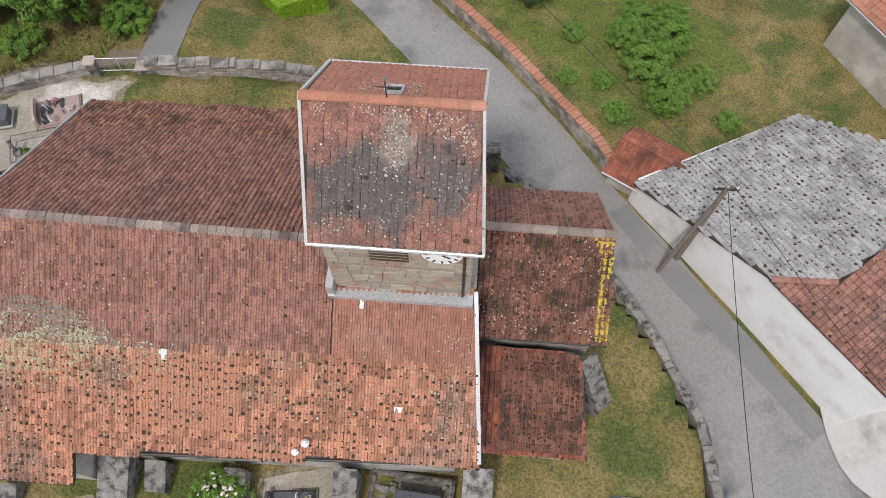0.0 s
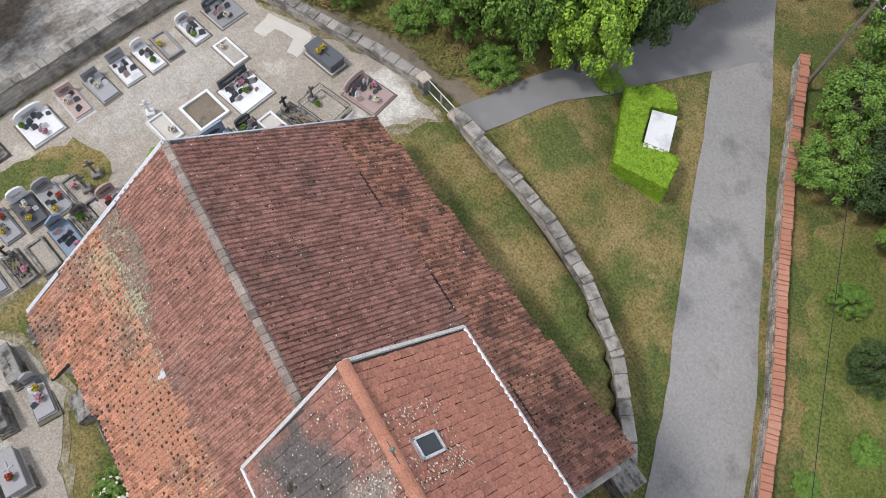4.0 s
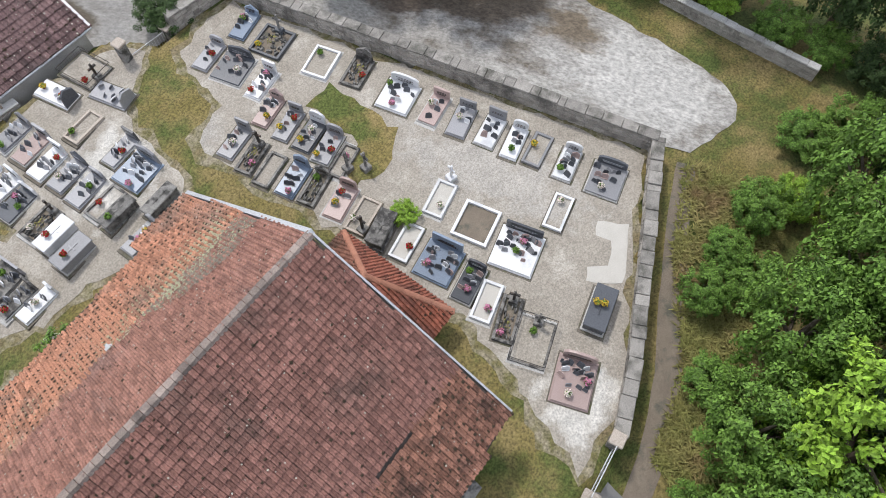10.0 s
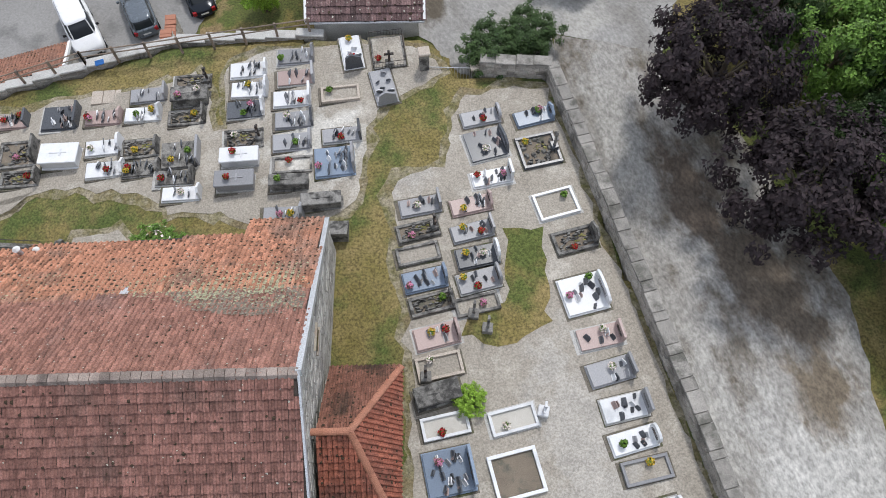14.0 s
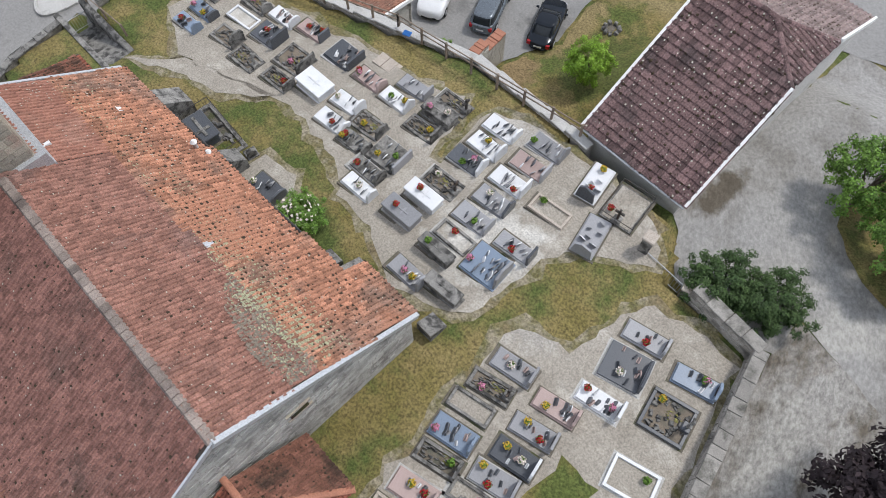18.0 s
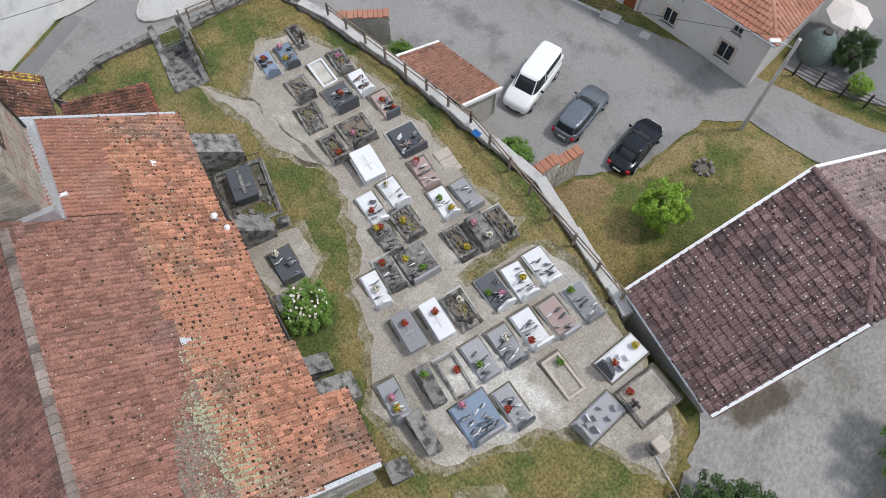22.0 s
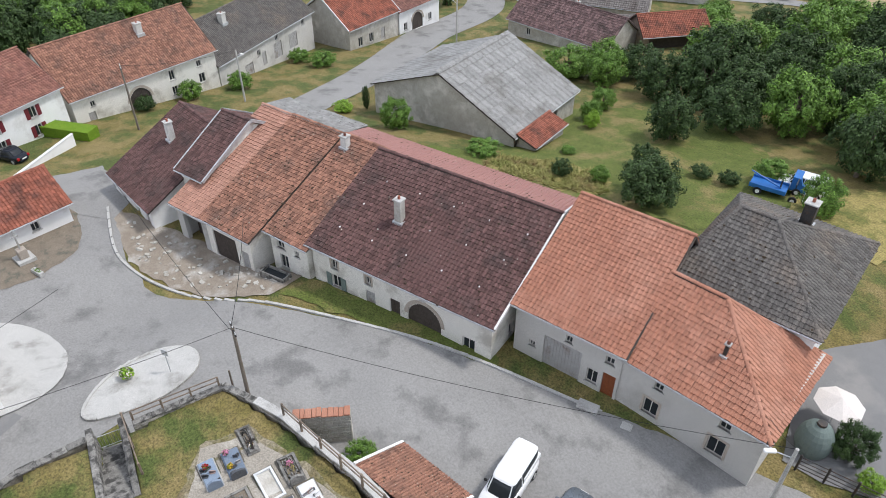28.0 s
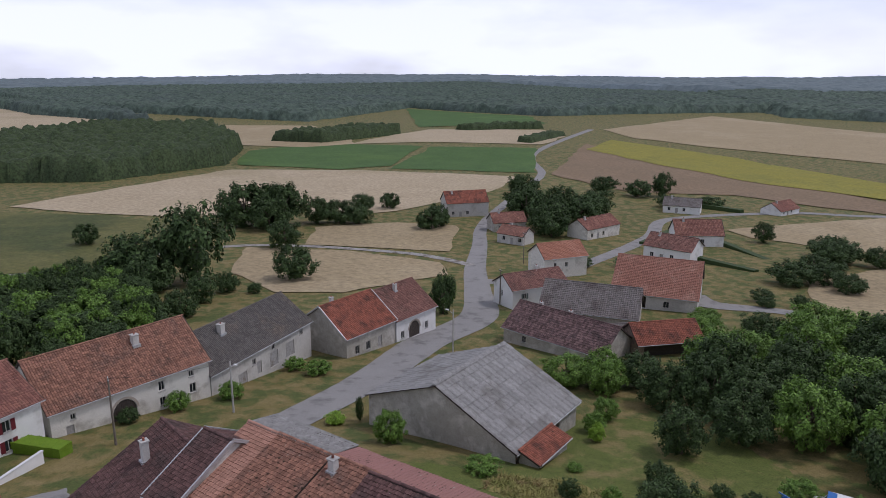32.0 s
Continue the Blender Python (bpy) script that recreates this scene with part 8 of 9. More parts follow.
def car(x, y, turn, length, width, height, paint, label, van=False, estate=False):
    """Local x points ahead."""
    z = ground(x, y) + 0.06
    c = thing("van" if van else "car", x, y, z, turn, label, "van" if van else "car", "parked vehicles")
    hl, hw = length / 2, width / 2
    belt = height * (0.56 if van else 0.62)
    if van:
        side = [(-hl, 0.35), (-hl, belt), (hl * 0.62, belt), (hl * 0.97, belt * 0.78), (hl, belt * 0.55), (hl, 0.3)]
        glass = [(-hl + 0.05, belt), (hl * 0.56, belt), (hl * 0.33, height - 0.1), (-hl + 0.1, height - 0.1)]
        roof = (-hl + 0.05, hl * 0.36)
    else:
        tail = -hl * 0.62 if not estate else -hl * 0.93
        side = [(-hl, 0.35), (-hl * 0.99, belt * 0.95), (-hl * 0.7, belt), (hl * 0.42, belt), (hl * 0.93, belt * 0.8), (hl, belt * 0.6), (hl, 0.3)]
        glass = [(-hl * 0.93 if estate else -hl * 0.68, belt), (hl * 0.42, belt), (hl * 0.06, height - 0.05), (tail + (0.35 if not estate else 0.25), height - 0.05)]
        roof = (glass[3][0] - 0.05, glass[2][0] + 0.05)
    nose = hl * (0.62 if van else 0.40)

    def ring(x0, x1, w, z, n=48, power=7.0 if van else (5.0 if estate else 4.0)):
        pts = []
        for q in range(n):
            a = 2 * math.pi * q / n
            ca, sa = math.cos(a), math.sin(a)
            x = (x0 + x1) / 2 + (x1 - x0) / 2 * math.copysign(abs(ca) ** (2 / power), ca)
            y = w * math.copysign(abs(sa) ** (2 / power), sa)
            pts.append((x, y, z(x) if callable(z) else z))
        return pts

    def loft(name, rings, material):
        n, vs = len(rings[0]), [p for q in rings for p in q]
        fs = [(k * n + q, k * n + (q + 1) % n, (k + 1) * n + (q + 1) % n, (k + 1) * n + q) for k in range(len(rings) - 1) for q in range(n)]
        fs.append(tuple((len(rings) - 1) * n + q for q in range(n)))
        return part(name, mesh_of(name, vs, fs, material, True), material, c)

    def bonnet(x):
        d = max(0.0, (x - nose) / (hl - nose))
        e = max(0.0, (-x - hl * 0.72) / (hl * 0.28)) if not (van or estate) else 0.0
        return belt - belt * 0.26 * d ** 1.6 - belt * 0.06 * e

    loft("body", [ring(-hl * 0.97, hl * 0.96, hw * 0.92, 0.24), ring(-hl, hl, hw * 0.98, 0.42), ring(-hl, hl, hw, lambda x: bonnet(x) * 0.75), ring(-hl * 0.985, hl * 0.97, hw * 0.96, lambda x: bonnet(x) - 0.06), ring(-hl * 0.95, hl * 0.92, hw * 0.88, bonnet), ring(-hl * 0.5, hl * 0.5, hw * 0.4, lambda x: bonnet(x) + 0.01)], paint)
    g0, g1, r0, r1 = glass[0][0], glass[1][0], glass[3][0], glass[2][0]
    loft("glazing", [ring(g0, g1, hw * 0.88, belt - 0.04), ring(g0 * 0.45 + r0 * 0.55, g1 * 0.45 + r1 * 0.55, hw * 0.83, belt * 0.45 + height * 0.55), ring(r0, r1, hw * 0.74, height - 0.07)], GLASS_DARK)
    loft("roof", [ring(r0 - 0.06, r1 + 0.06, hw * 0.76, height - 0.085), ring(r0 - 0.02, r1 + 0.02, hw * 0.74, height - 0.03), ring(r0 + 0.2, r1 - 0.2, hw * 0.6, height)], paint)
    if van:
        part("side_panel", box(-hl + 0.06, -hl * 0.1, -hw * 0.9, hw * 0.9, belt - 0.02, height - 0.5, None, 0.04), paint, c)
    for a, b in ((glass[1], glass[2]), (glass[0], glass[3]), ((0.0, belt), (-0.05, height - 0.07))):
        for s in (-1, 1):
            k = 0.62 if a[0] else 0.88
            part("pillar", tube((a[0] * 0.98, s * hw * k * 1.12 if k < 0.7 else s * hw * k, a[1]), (b[0], s * hw * (0.62 if k < 0.7 else 0.755), b[1]), 0.045, 0.04, 6), paint, c)
    for wx in (-hl * 0.62, hl * 0.64):
        for s in (-1, 1):
            wh = part("wheel", tube((wx, s * (hw - 0.2), 0.32), (wx, s * (hw + 0.01), 0.32), 0.32, 0.32, 20), RUBBER, c)
            part("rim", tube((wx, s * (hw + 0.005), 0.32), (wx, s * (hw + 0.025), 0.32), 0.2, 0.19, 14), ZINC, wh)
    for s in (-1, 1):
        part("headlight", box(hl * 0.82, hl * 0.925, s * hw * 0.66 - 0.13, s * hw * 0.66 + 0.13, belt * 0.56, belt * 0.735, None, 0.05), LAMP_CLEAR, c)
        part("tail_light", box(-hl + 0.06, -hl + 0.24, s * hw * 0.72 - 0.13, s * hw * 0.72 + 0.13, belt * 0.62, belt * 0.92, None, 0.02), LAMP_RED, c)
        mi = part("mirror", box(hl * 0.3, hl * 0.3 + 0.12, s * (hw + 0.1) - 0.1, s * (hw + 0.1) + 0.1, belt, belt + 0.16, None, 0.03), paint if not van else RUBBER, c)
    part("number_plate", box(-hl - 0.02, -hl + 0.01, -0.26, 0.26, 0.55, 0.66), WHITEWASH, c)
    part("number_plate", box(hl - 0.01, hl + 0.02, -0.26, 0.26, 0.42, 0.53), WHITEWASH, c)
    part("bumper", box(hl - 0.2, hl + 0.01, -hw * 0.55, hw * 0.55, 0.28, 0.48, None, 0.04), RUBBER if van else paint, c)
    part("bumper", box(-hl - 0.01, -hl + 0.2, -hw * 0.55, hw * 0.55, 0.32, 0.5, None, 0.04), RUBBER if van else paint, c)


car(18.5, -27.5, 119, 4.85, 1.95, 1.95, PAINT_WHITE, "white minibus with dark windows parked beside the store", van=True)
car(15.0, -29.0, -65, 4.65, 1.8, 1.48, PAINT_GREY, "grey estate car parked in front of the churchyard", estate=True)
car(11.4, -30.7, -66, 4.5, 1.78, 1.42, PAINT_BLACK, "black saloon car parked beside the lawn")
car(78.5, -3.4, 40, 4.2, 1.75, 1.45, PAINT_BLACK, "black car parked before the white house")
car(33.4, -71.0, 28, 4.6, 1.9, 1.9, PAINT_WHITE, "white van in the back yard", van=True)
lr = thing("lorry", 34.2, -68.2, ground(34.2, -68.2), 208, "old bright blue breakdown lorry with a crane arm", "lorry")
cab = part("cab", prism([(1.0, 0.5), (2.5, 0.5), (2.5, 1.15), (2.0, 1.3), (1.75, 1.9), (1.05, 1.95)], 1.7, Matrix.Translation((0, 0.85, 0))), PAINT_BLUE, lr)
part("windscreen", box(1.82, 1.9, -0.7, 0.7, 1.33, 1.78, pose(0, 0, 0, 0, -8, 0)), GLASS_DARK, cab)
part("bumper", box(2.5, 2.6, -0.85, 0.85, 0.4, 0.6, None, 0.03), ZINC, cab)
part("bed", box(-2.4, 0.95, -0.9, 0.9, 0.65, 0.85, None, 0.02), PAINT_BLUE, lr)
for sd_ in (-0.88, 0.88):
    part("side_board", box(-2.4, 0.95, sd_ - 0.03, sd_ + 0.03, 0.85, 1.1), PAINT_BLUE, lr)
    for wx in (-1.5, 1.7):
        tyre = part("wheel", tube((wx, sd_ - 0.1, 0.4), (wx, sd_ + 0.1, 0.4), 0.4, 0.4, 18), RUBBER, lr)
        part("rim", tube((wx, sd_ - 0.11, 0.4), (wx, sd_ + 0.11, 0.4), 0.2, 0.2, 12), WHITEWASH, tyre)
part("crane_arm", tube((0.4, 0, 0.9), (-2.6, 0, 1.9), 0.09, 0.07, 8), PAINT_BLUE, lr)
part("crane_post", tube((0.3, 0, 0.85), (0.3, 0, 1.7), 0.08, 0.08, 8), IRON, lr)

# traffic island, signs, small things
kb2 = rounded([(33.9, -6.3), (36.4, -7.5), (38.3, -9.7), (39.0, -12.2), (37.9, -14.1), (35.7, -14.1), (34.1, -12.2), (33.5, -9.3)])
lay("traffic_island", kb2, CONCRETE, 0.2, "pale gravelled traffic island with a stone edge", "island", 1.0, 0.02, 0.4)
kr = thing("kerb", 36, -10, 0, 0, "pale stone kerb of the traffic island", "kerb", kind="structure")
for (x1, y1), (x2, y2) in zip(kb2, kb2[1:] + kb2[:1]):
    n = max(1, round(math.dist((x1, y1), (x2, y2)) / 0.6))
    for i in range(n):
        ax, ay, bx, by = x1 + (x2 - x1) * i / n, y1 + (y2 - y1) * i / n, x1 + (x2 - x1) * (i + 0.97) / n, y1 + (y2 - y1) * (i + 0.97) / n
        ang = math.degrees(math.atan2(by - ay, bx - ax))
        k = part("kerb_stone", box(0, math.dist((ax, ay), (bx, by)), -0.1, 0.1, -0.2, 0.24, None, 0.015), CONCRETE, kr)
        k.matrix_local = pose(ax - 36, ay + 10, ground(ax, ay), 0, 0, ang)
tagged(thing("flower_tub", 36.6, -9.6, ground(36.6, -9.6) + 0.2, 0, "low tub of green and yellow plants on the island", "flower tub"))
ft = bpy.data.objects["flower_tub"]
part("tub", tube((0, 0, 0), (0, 0, 0.35), 0.3, 0.38, 14), CONCRETE, ft)
part("plants", blossoms("plants", LEAF_BRIGHT, 0.5, 160, 0.1, 77), LEAF_BRIGHT, ft).matrix_local = Matrix.Translation((0, 0, 0.35))
part("blossom", blossoms("blossom", PETAL_WHITE, 0.5, 60, 0.06, 78), PETAL_WHITE, ft).matrix_local = Matrix.Translation((0, 0, 0.4))
sg = thing("road_sign", 35.9, -12.2, ground(35.9, -12.2) + 0.2, 40, "thin grey sign post on the island", "sign")
part("post", tube((0, 0, 0), (0, 0, 2.0), 0.03, 0.03, 8), ZINC, sg)
part("plate", box(-0.25, 0.25, -0.02, 0.02, 1.5, 2.0, None, 0.01), ZINC, sg)
bs = thing("blue_bag", 14.1, -20.75, ground(14.1, -20.3) + 0.55, 20, "small bright blue cover lying on the wall", "cover")
part("sheet", box(-0.25, 0.25, -0.2, 0.2, 0, 0.07, None, 0.03), PAINT_BLUE, bs)
# steps and stones at the orange door
sd = thing("doorstep", 20.9, -36.0, -5.9, 212, "grey stone doorstep and slabs before the orange door", "steps")
for i, b in enumerate(((-1.4, 0.4, -1.5, -0.3, 0, 0.25), (-1.2, 0.2, -1.0, -0.2, 0.25, 0.45), (0.6, 1.4, -1.3, -0.5, 0, 0.2), (1.8, 2.5, -1.1, -0.5, 0, 0.3))):
    part("slab", box(*b, None, 0.04), CONCRETE, sd)
um = thing("parasol", 12.8, -48.0, ground(12.8, -48.0), 0, "pale beige open parasol in the courtyard", "parasol")
part("pole", tube((0, 0, 0), (0, 0, 2.5), 0.03, 0.025, 8), WHITEWASH, um)
part("canopy", tube((0, 0, 2.05), (0, 0, 2.6), 1.5, 0.04, 8), CLOTH, um)
tk = thing("water_tank", 12.2, -45.6, ground(12.2, -45.6), 0, "dark green rounded tank at the house corner", "tank")
tb = bmesh.new()
bmesh.ops.create_uvsphere(tb, u_segments=20, v_segments=12, radius=1.0)
bmesh.ops.transform(tb, matrix=Matrix.Translation((0, 0, 0.9)) @ Matrix.Diagonal((1.1, 1.1, 1.5, 1)), verts=tb.verts)
part("shell", tb, SHUTTER_GREEN, tk)
part("lid", tube((0, 0, 2.3), (0, 0, 2.5), 0.3, 0.28, 12), IRON, tk)
fence(11.6, -43.6, 4.5, -47.2, -6.1, -6.1, "dark panel fence of the courtyard", 6, 1.4, ((0.3, 0.03), (0.6, 0.03), (0.9, 0.03), (1.2, 0.03)), IRON)
wl2 = thing("garden_wall", 77.2, -7.4, ground(77.2, -7.4), -42, "low white garden wall and gate before the white house", "wall")
part("wall", box(-7, 3.4, -0.12, 0.12, -0.6, 0.9), WHITEWASH, wl2)
part("coping", box(-7.05, 3.45, -0.17, 0.17, 0.9, 1.0), MARBLE, wl2)
# rubble and trough before the farm
tr = thing("stone_trough", 43.4, -21.6, ground(43.4, -21.6), 212, "dark old stone trough among the rubble", "trough")
tbm = bmesh.new()
for b in ((-1.2, 1.2, -0.5, -0.38, 0, 0.6), (-1.2, 1.2, 0.38, 0.5, 0, 0.6), (-1.2, -1.08, -0.38, 0.38, 0, 0.6), (1.08, 1.2, -0.38, 0.38, 0, 0.6), (-1.1, 1.1, -0.4, 0.4, 0, 0.12)):
    add_box(tbm, *b)
part("basin", tbm, OLD_STONE, tr)
part("water", box(-1.05, 1.05, -0.36, 0.36, 0.12, 0.4), GLASS_DARK, tr)
rr = random.Random(5)
vs, fs = [], []
for i in range(300):
    x, y = rr.uniform(42, 58), rr.uniform(-23, -12)
    if not within(x, y, [(58.5, -12.2), (52.7, -16.6), (49.6, -18.8), (42.6, -22.8), (41.4, -20.6), (48.0, -14.0), (52.4, -12)]):
        continue
    s = rr.uniform(0.05, 0.16)
    o, k = Vector((x, y, ground(x, y) + 0.09)), len(vs)
    e = Euler((rr.uniform(-0.4, 0.4), rr.uniform(-0.4, 0.4), rr.uniform(0, 6))).to_matrix()
    vs += [tuple(o + e @ Vector((a * s * 1.4, b * s, c * s * 0.7))) for a in (-1, 1) for b in (-1, 1) for c in (-0.5, 1)]
    fs += [tuple(k + j for j in f) for f in ((0, 1, 3, 2), (4, 6, 7, 5), (0, 4, 5, 1), (2, 3, 7, 6), (1, 5, 7, 3), (0, 2, 6, 4))]
tagged(new("rubble", mesh_of("rubble", vs, fs, OLD_WALL)), "scattered broken bricks and stones on bare earth", "rubble", kind="stuff")
kc = thing("kerb", 52, -11.2, 0, 0, "pale stone kerb of the rubble strip", "kerb", kind="structure")
line = glide([(60.8, -11.2, 0), (55, -10.8, 0), (51.8, -11.4, 0), (48.0, -13.3, 0), (42.8, -17.3, 0), (40.6, -19.9, 0), (34.6, -25.6, 0), (27.6, -31.2, 0), (20.6, -35.5, 0)], 1.0)
for a, b in zip(line, line[1:]):
    k = part("kerb_stone", box(0, math.dist(a[:2], b[:2]) - 0.015, -0.11, 0.11, -0.2, 0.17, None, 0.015), CONCRETE, kc)
    k.matrix_local = pose(a[0] - 52, a[1] + 11.2, ground(a[0], a[1]), 0, 0, math.degrees(math.atan2(b[1] - a[1], b[0] - a[0])))
# stone cross and planter before the outbuilding
cx_ = thing("stone_cross", 55.8, -4.1, ground(55.8, -4.1), 20, "white stone wayside cross on a stepped base", "cross")
part("base", box(-0.7, 0.7, -0.7, 0.7, -0.3, 0.35, None, 0.03), CONCRETE, cx_)
part("pedestal", box(-0.35, 0.35, -0.35, 0.35, 0.35, 1.2, None, 0.03), SANDSTONE, cx_)
stone_cross(cx_, 0, 0, 1.2, 1.9, CONCRETE)
pl_ = thing("planter", 53.5, -4.9, ground(53.5, -4.9) + 0.1, 30, "low stone planter with green plants", "planter")
part("trough", box(-0.6, 0.6, -0.2, 0.2, -0.1, 0.35, None, 0.03), CONCRETE, pl_)
part("foliage", blossoms("foliage", LEAF, 0.4, 60, 0.07, 91), LEAF, pl_).matrix_local = Matrix.Translation((0, 0, 0.3)) @ Matrix.Diagonal((1.3, 0.5, 0.7, 1))


# ---- trees and bushes ----
def crown_mesh(name, material, clumps, leaves, size, seed, flat=0.75, hollow=0.45, spread_=0.24):
    """Leaves in uneven clumps inside a unit ball."""
    r = np.random.RandomState(seed)
    d = r.normal(size=(clumps, 3))
    d /= np.linalg.norm(d, axis=1)[:, None]
    rad = hollow + (1 - hollow) * r.rand(clumps) ** 0.6
    c = d * rad[:, None] * np.array([1, 1, flat]) * (0.8 + 0.35 * r.rand(clumps))[:, None]
    n = clumps * leaves
    centre = np.repeat(c, leaves, 0)
    off = r.normal(size=(n, 3))
    off /= np.linalg.norm(off, axis=1)[:, None]
    p = centre + off * (spread_ * r.rand(n) ** 0.5)[:, None]
    nrm = off * 0.55 + np.repeat(d, leaves, 0) * 0.35 + np.array([0, 0, 0.45]) + 0.35 * r.normal(size=(n, 3))
    nrm /= np.linalg.norm(nrm, axis=1)[:, None]
    a = np.cross(nrm, r.normal(size=(n, 3)))
    a /= np.linalg.norm(a, axis=1)[:, None]
    b = np.cross(nrm, a)
    s = (size * (0.6 + 0.8 * r.rand(n)))[:, None]
    v = np.stack([p + a * s, p + b * s * 0.55 + nrm * s * 0.15, p - a * s, p - b * s * 0.55 + nrm * s * 0.15], 1).reshape(-1, 3)
    f = np.arange(4 * n).reshape(-1, 4)
    return mesh_of(name, v.tolist(), f.tolist(), material)


CROWNS = {}


def crown(kind, variant):
    key = (kind, variant)
    if key not in CROWNS:
        mat = {"g": LEAF, "b": LEAF_BRIGHT, "d": LEAF_DARK, "p": LEAF_PURPLE}[kind[0]]
        fine = kind[1]
        clumps, leaves, size, sp = {"t": (170, 84, 0.034, 0.15), "m": (150, 60, 0.045, 0.17), "f": (110, 44, 0.06, 0.19)}[fine]
        CROWNS[key] = crown_mesh("crown", mat, clumps, leaves, size, 100 + variant + ord(kind[0]), spread_=sp)
    return CROWNS[key]


rt = random.Random(21)
TRUNKS = {}


def trunk_mesh(seed):
    if seed not in TRUNKS:
        r = random.Random(seed)
        bm = bmesh.new()
        tube((0, 0, -0.12), (0.02, 0.01, 0.45), 0.045, 0.028, 9, bm)
        for i in range(7):
            a = i * 0.9 + r.random()
            z0 = r.uniform(0.22, 0.45)
            tube((0.01, 0, z0), (0.26 * math.cos(a), 0.26 * math.sin(a), z0 + r.uniform(0.15, 0.3)), 0.018, 0.006, 6, bm)
        tube((0.02, 0.01, 0.45), (0, 0, 0.8), 0.026, 0.008, 7, bm)
        me = bpy.data.meshes.new("trunk")
        bm.to_mesh(me)
        bm.free()
        me.materials.append(BARK)
        TRUNKS[seed] = me
    return TRUNKS[seed]


def tree(x, y, height, width, kind="gm", label="leafy green tree", low=0.3, group="", sink=0.0):
    z = ground(x, y) - sink
    t = thing("tree", x, y, z, rt.uniform(0, 360), label, "tree", group)
    tr_ = part("trunk", trunk_mesh(rt.randrange(3)), BARK, t)
    tr_.matrix_local = Matrix.Diagonal((height * 0.8, height * 0.8, height, 1))
    cr = part("crown", crown(kind, rt.randrange(3)), LEAF, t)
    cr.matrix_local = Matrix.Translation((0, 0, height * (low + (1 - low) / 2))) @ Matrix.Diagonal((width / 2, width / 2, height * (1 - low) / 2 / 0.78, 1))
    return t


def bush(x, y, height, width, kind="gm", label="rounded green bush", sink=0.0, group=""):
    z = ground(x, y) - sink
    t = thing("bush", x, y, z, rt.uniform(0, 360), label, "bush", group)
    b = part("stems", trunk_mesh(rt.randrange(3)), BARK, t)
    b.matrix_local = Matrix.Diagonal((height * 0.6, height * 0.6, height * 0.8, 1))
    c = part("foliage", crown(kind, rt.randrange(3)), LEAF, t)
    c.matrix_local = Matrix.Translation((0, 0, height * 0.5)) @ Matrix.Diagonal((width / 2, width / 2, height * 0.62, 1))
    return t


# wood north of the churchyard
for x, y, h, w, k in ((-7.4, 20.4, 9.5, 7.0, "bt"), (-3.2, 19.8, 8.0, 5.6, "gt"), (-0.6, 22.2, 7.5, 5.4, "bt"), (-10.8, 16.6, 7.5, 5.2, "gt"), (-6.0, 17.2, 6.5, 4.8, "gt"), (-14.6, 18.2, 9.0, 6.0, "gt"), (-18.5, 16.0, 8.0, 5.5, "gt"), (-11.0, 22.5, 10.5, 7.5, "dt"), (-4.6, 24.8, 10.0, 7.0, "gt"), (-0.8, 26.6, 8.0, 5.4, "dt"), (-17.5, 22.5, 10.0, 7.5, "dt"), (-23.0, 18.0, 9.0, 7.0, "dt"), (-9.0, 28.5, 11.0, 8.0, "dm"), (-2.5, 31.5, 9.0, 7.0, "dm"), (-16.0, 29.0, 11.0, 8.0, "dm"), (-25.0, 25.0, 11.0, 8.5, "dm"), (-30.0, 17.0, 10.0, 8.0, "dm")):
    tree(x, y, h, w, k, "tall leafy deciduous tree in the dense wood" if k[0] != "b" else "tall bright green deciduous tree at the wood's edge", 0.12, "trees of the north wood")
for x, y, h, w, k in ((-11.6, 12.9, 2.2, 2.6, "gt"), (-17.0, 12.8, 2.4, 3.0, "gt"), (-13.5, 14.6, 2.0, 3.0, "gm"), (-8.0, 15.2, 1.6, 2.6, "gm"), (-2.4, 17.4, 1.8, 3.0, "gt"), (1.0, 20.4 + 3, 1.0, 1.6, "bm")):
    bush(x, y, h, w, k, "low green bush at the wood's edge", group="bushes at the wood's edge")
# trees across the lane
for x, y, h, w, k in ((12.1, 29.91, 4.0, 4.2, "gt"), (9.9, 33.6, 4.5, 4.6, "gt"), (14.7, 31.58, 4.8, 4.4, "dt"), (8.1, 38.59, 6.0, 5.5, "gt"), (13, 37.27, 6.5, 6.0, "gt"), (18.1, 34.47, 6.5, 6.0, "dt"), (4.7, 42, 7.0, 6.0, "dt"), (20, 40.48, 8.0, 7.0, "dm"), (-4.0, 38.5, 7.0, 6.5, "dm"), (25.5, 36.7, 7.0, 6.5, "dm"), (29.5, 31.89, 5.0, 5.0, "gt"), (35.5, 31.1, 5.0, 5.0, "gt"), (22, 32.43, 5.5, 6.0, "gt"), (19.5, 37.49, 6.5, 6.5, "dt"), (14, 34.33, 5.5, 5.5, "dt"), (25.5, 29.77, 4.5, 5.0, "dt"), (18.1, 30.51, 4.5, 4.6, "gt"), (34.8, 27.52, 2.6, 4.4, "dt")):
    tree(x, y, h, w, k, "leafy tree beside the lane", 0.15, "trees across the lane")
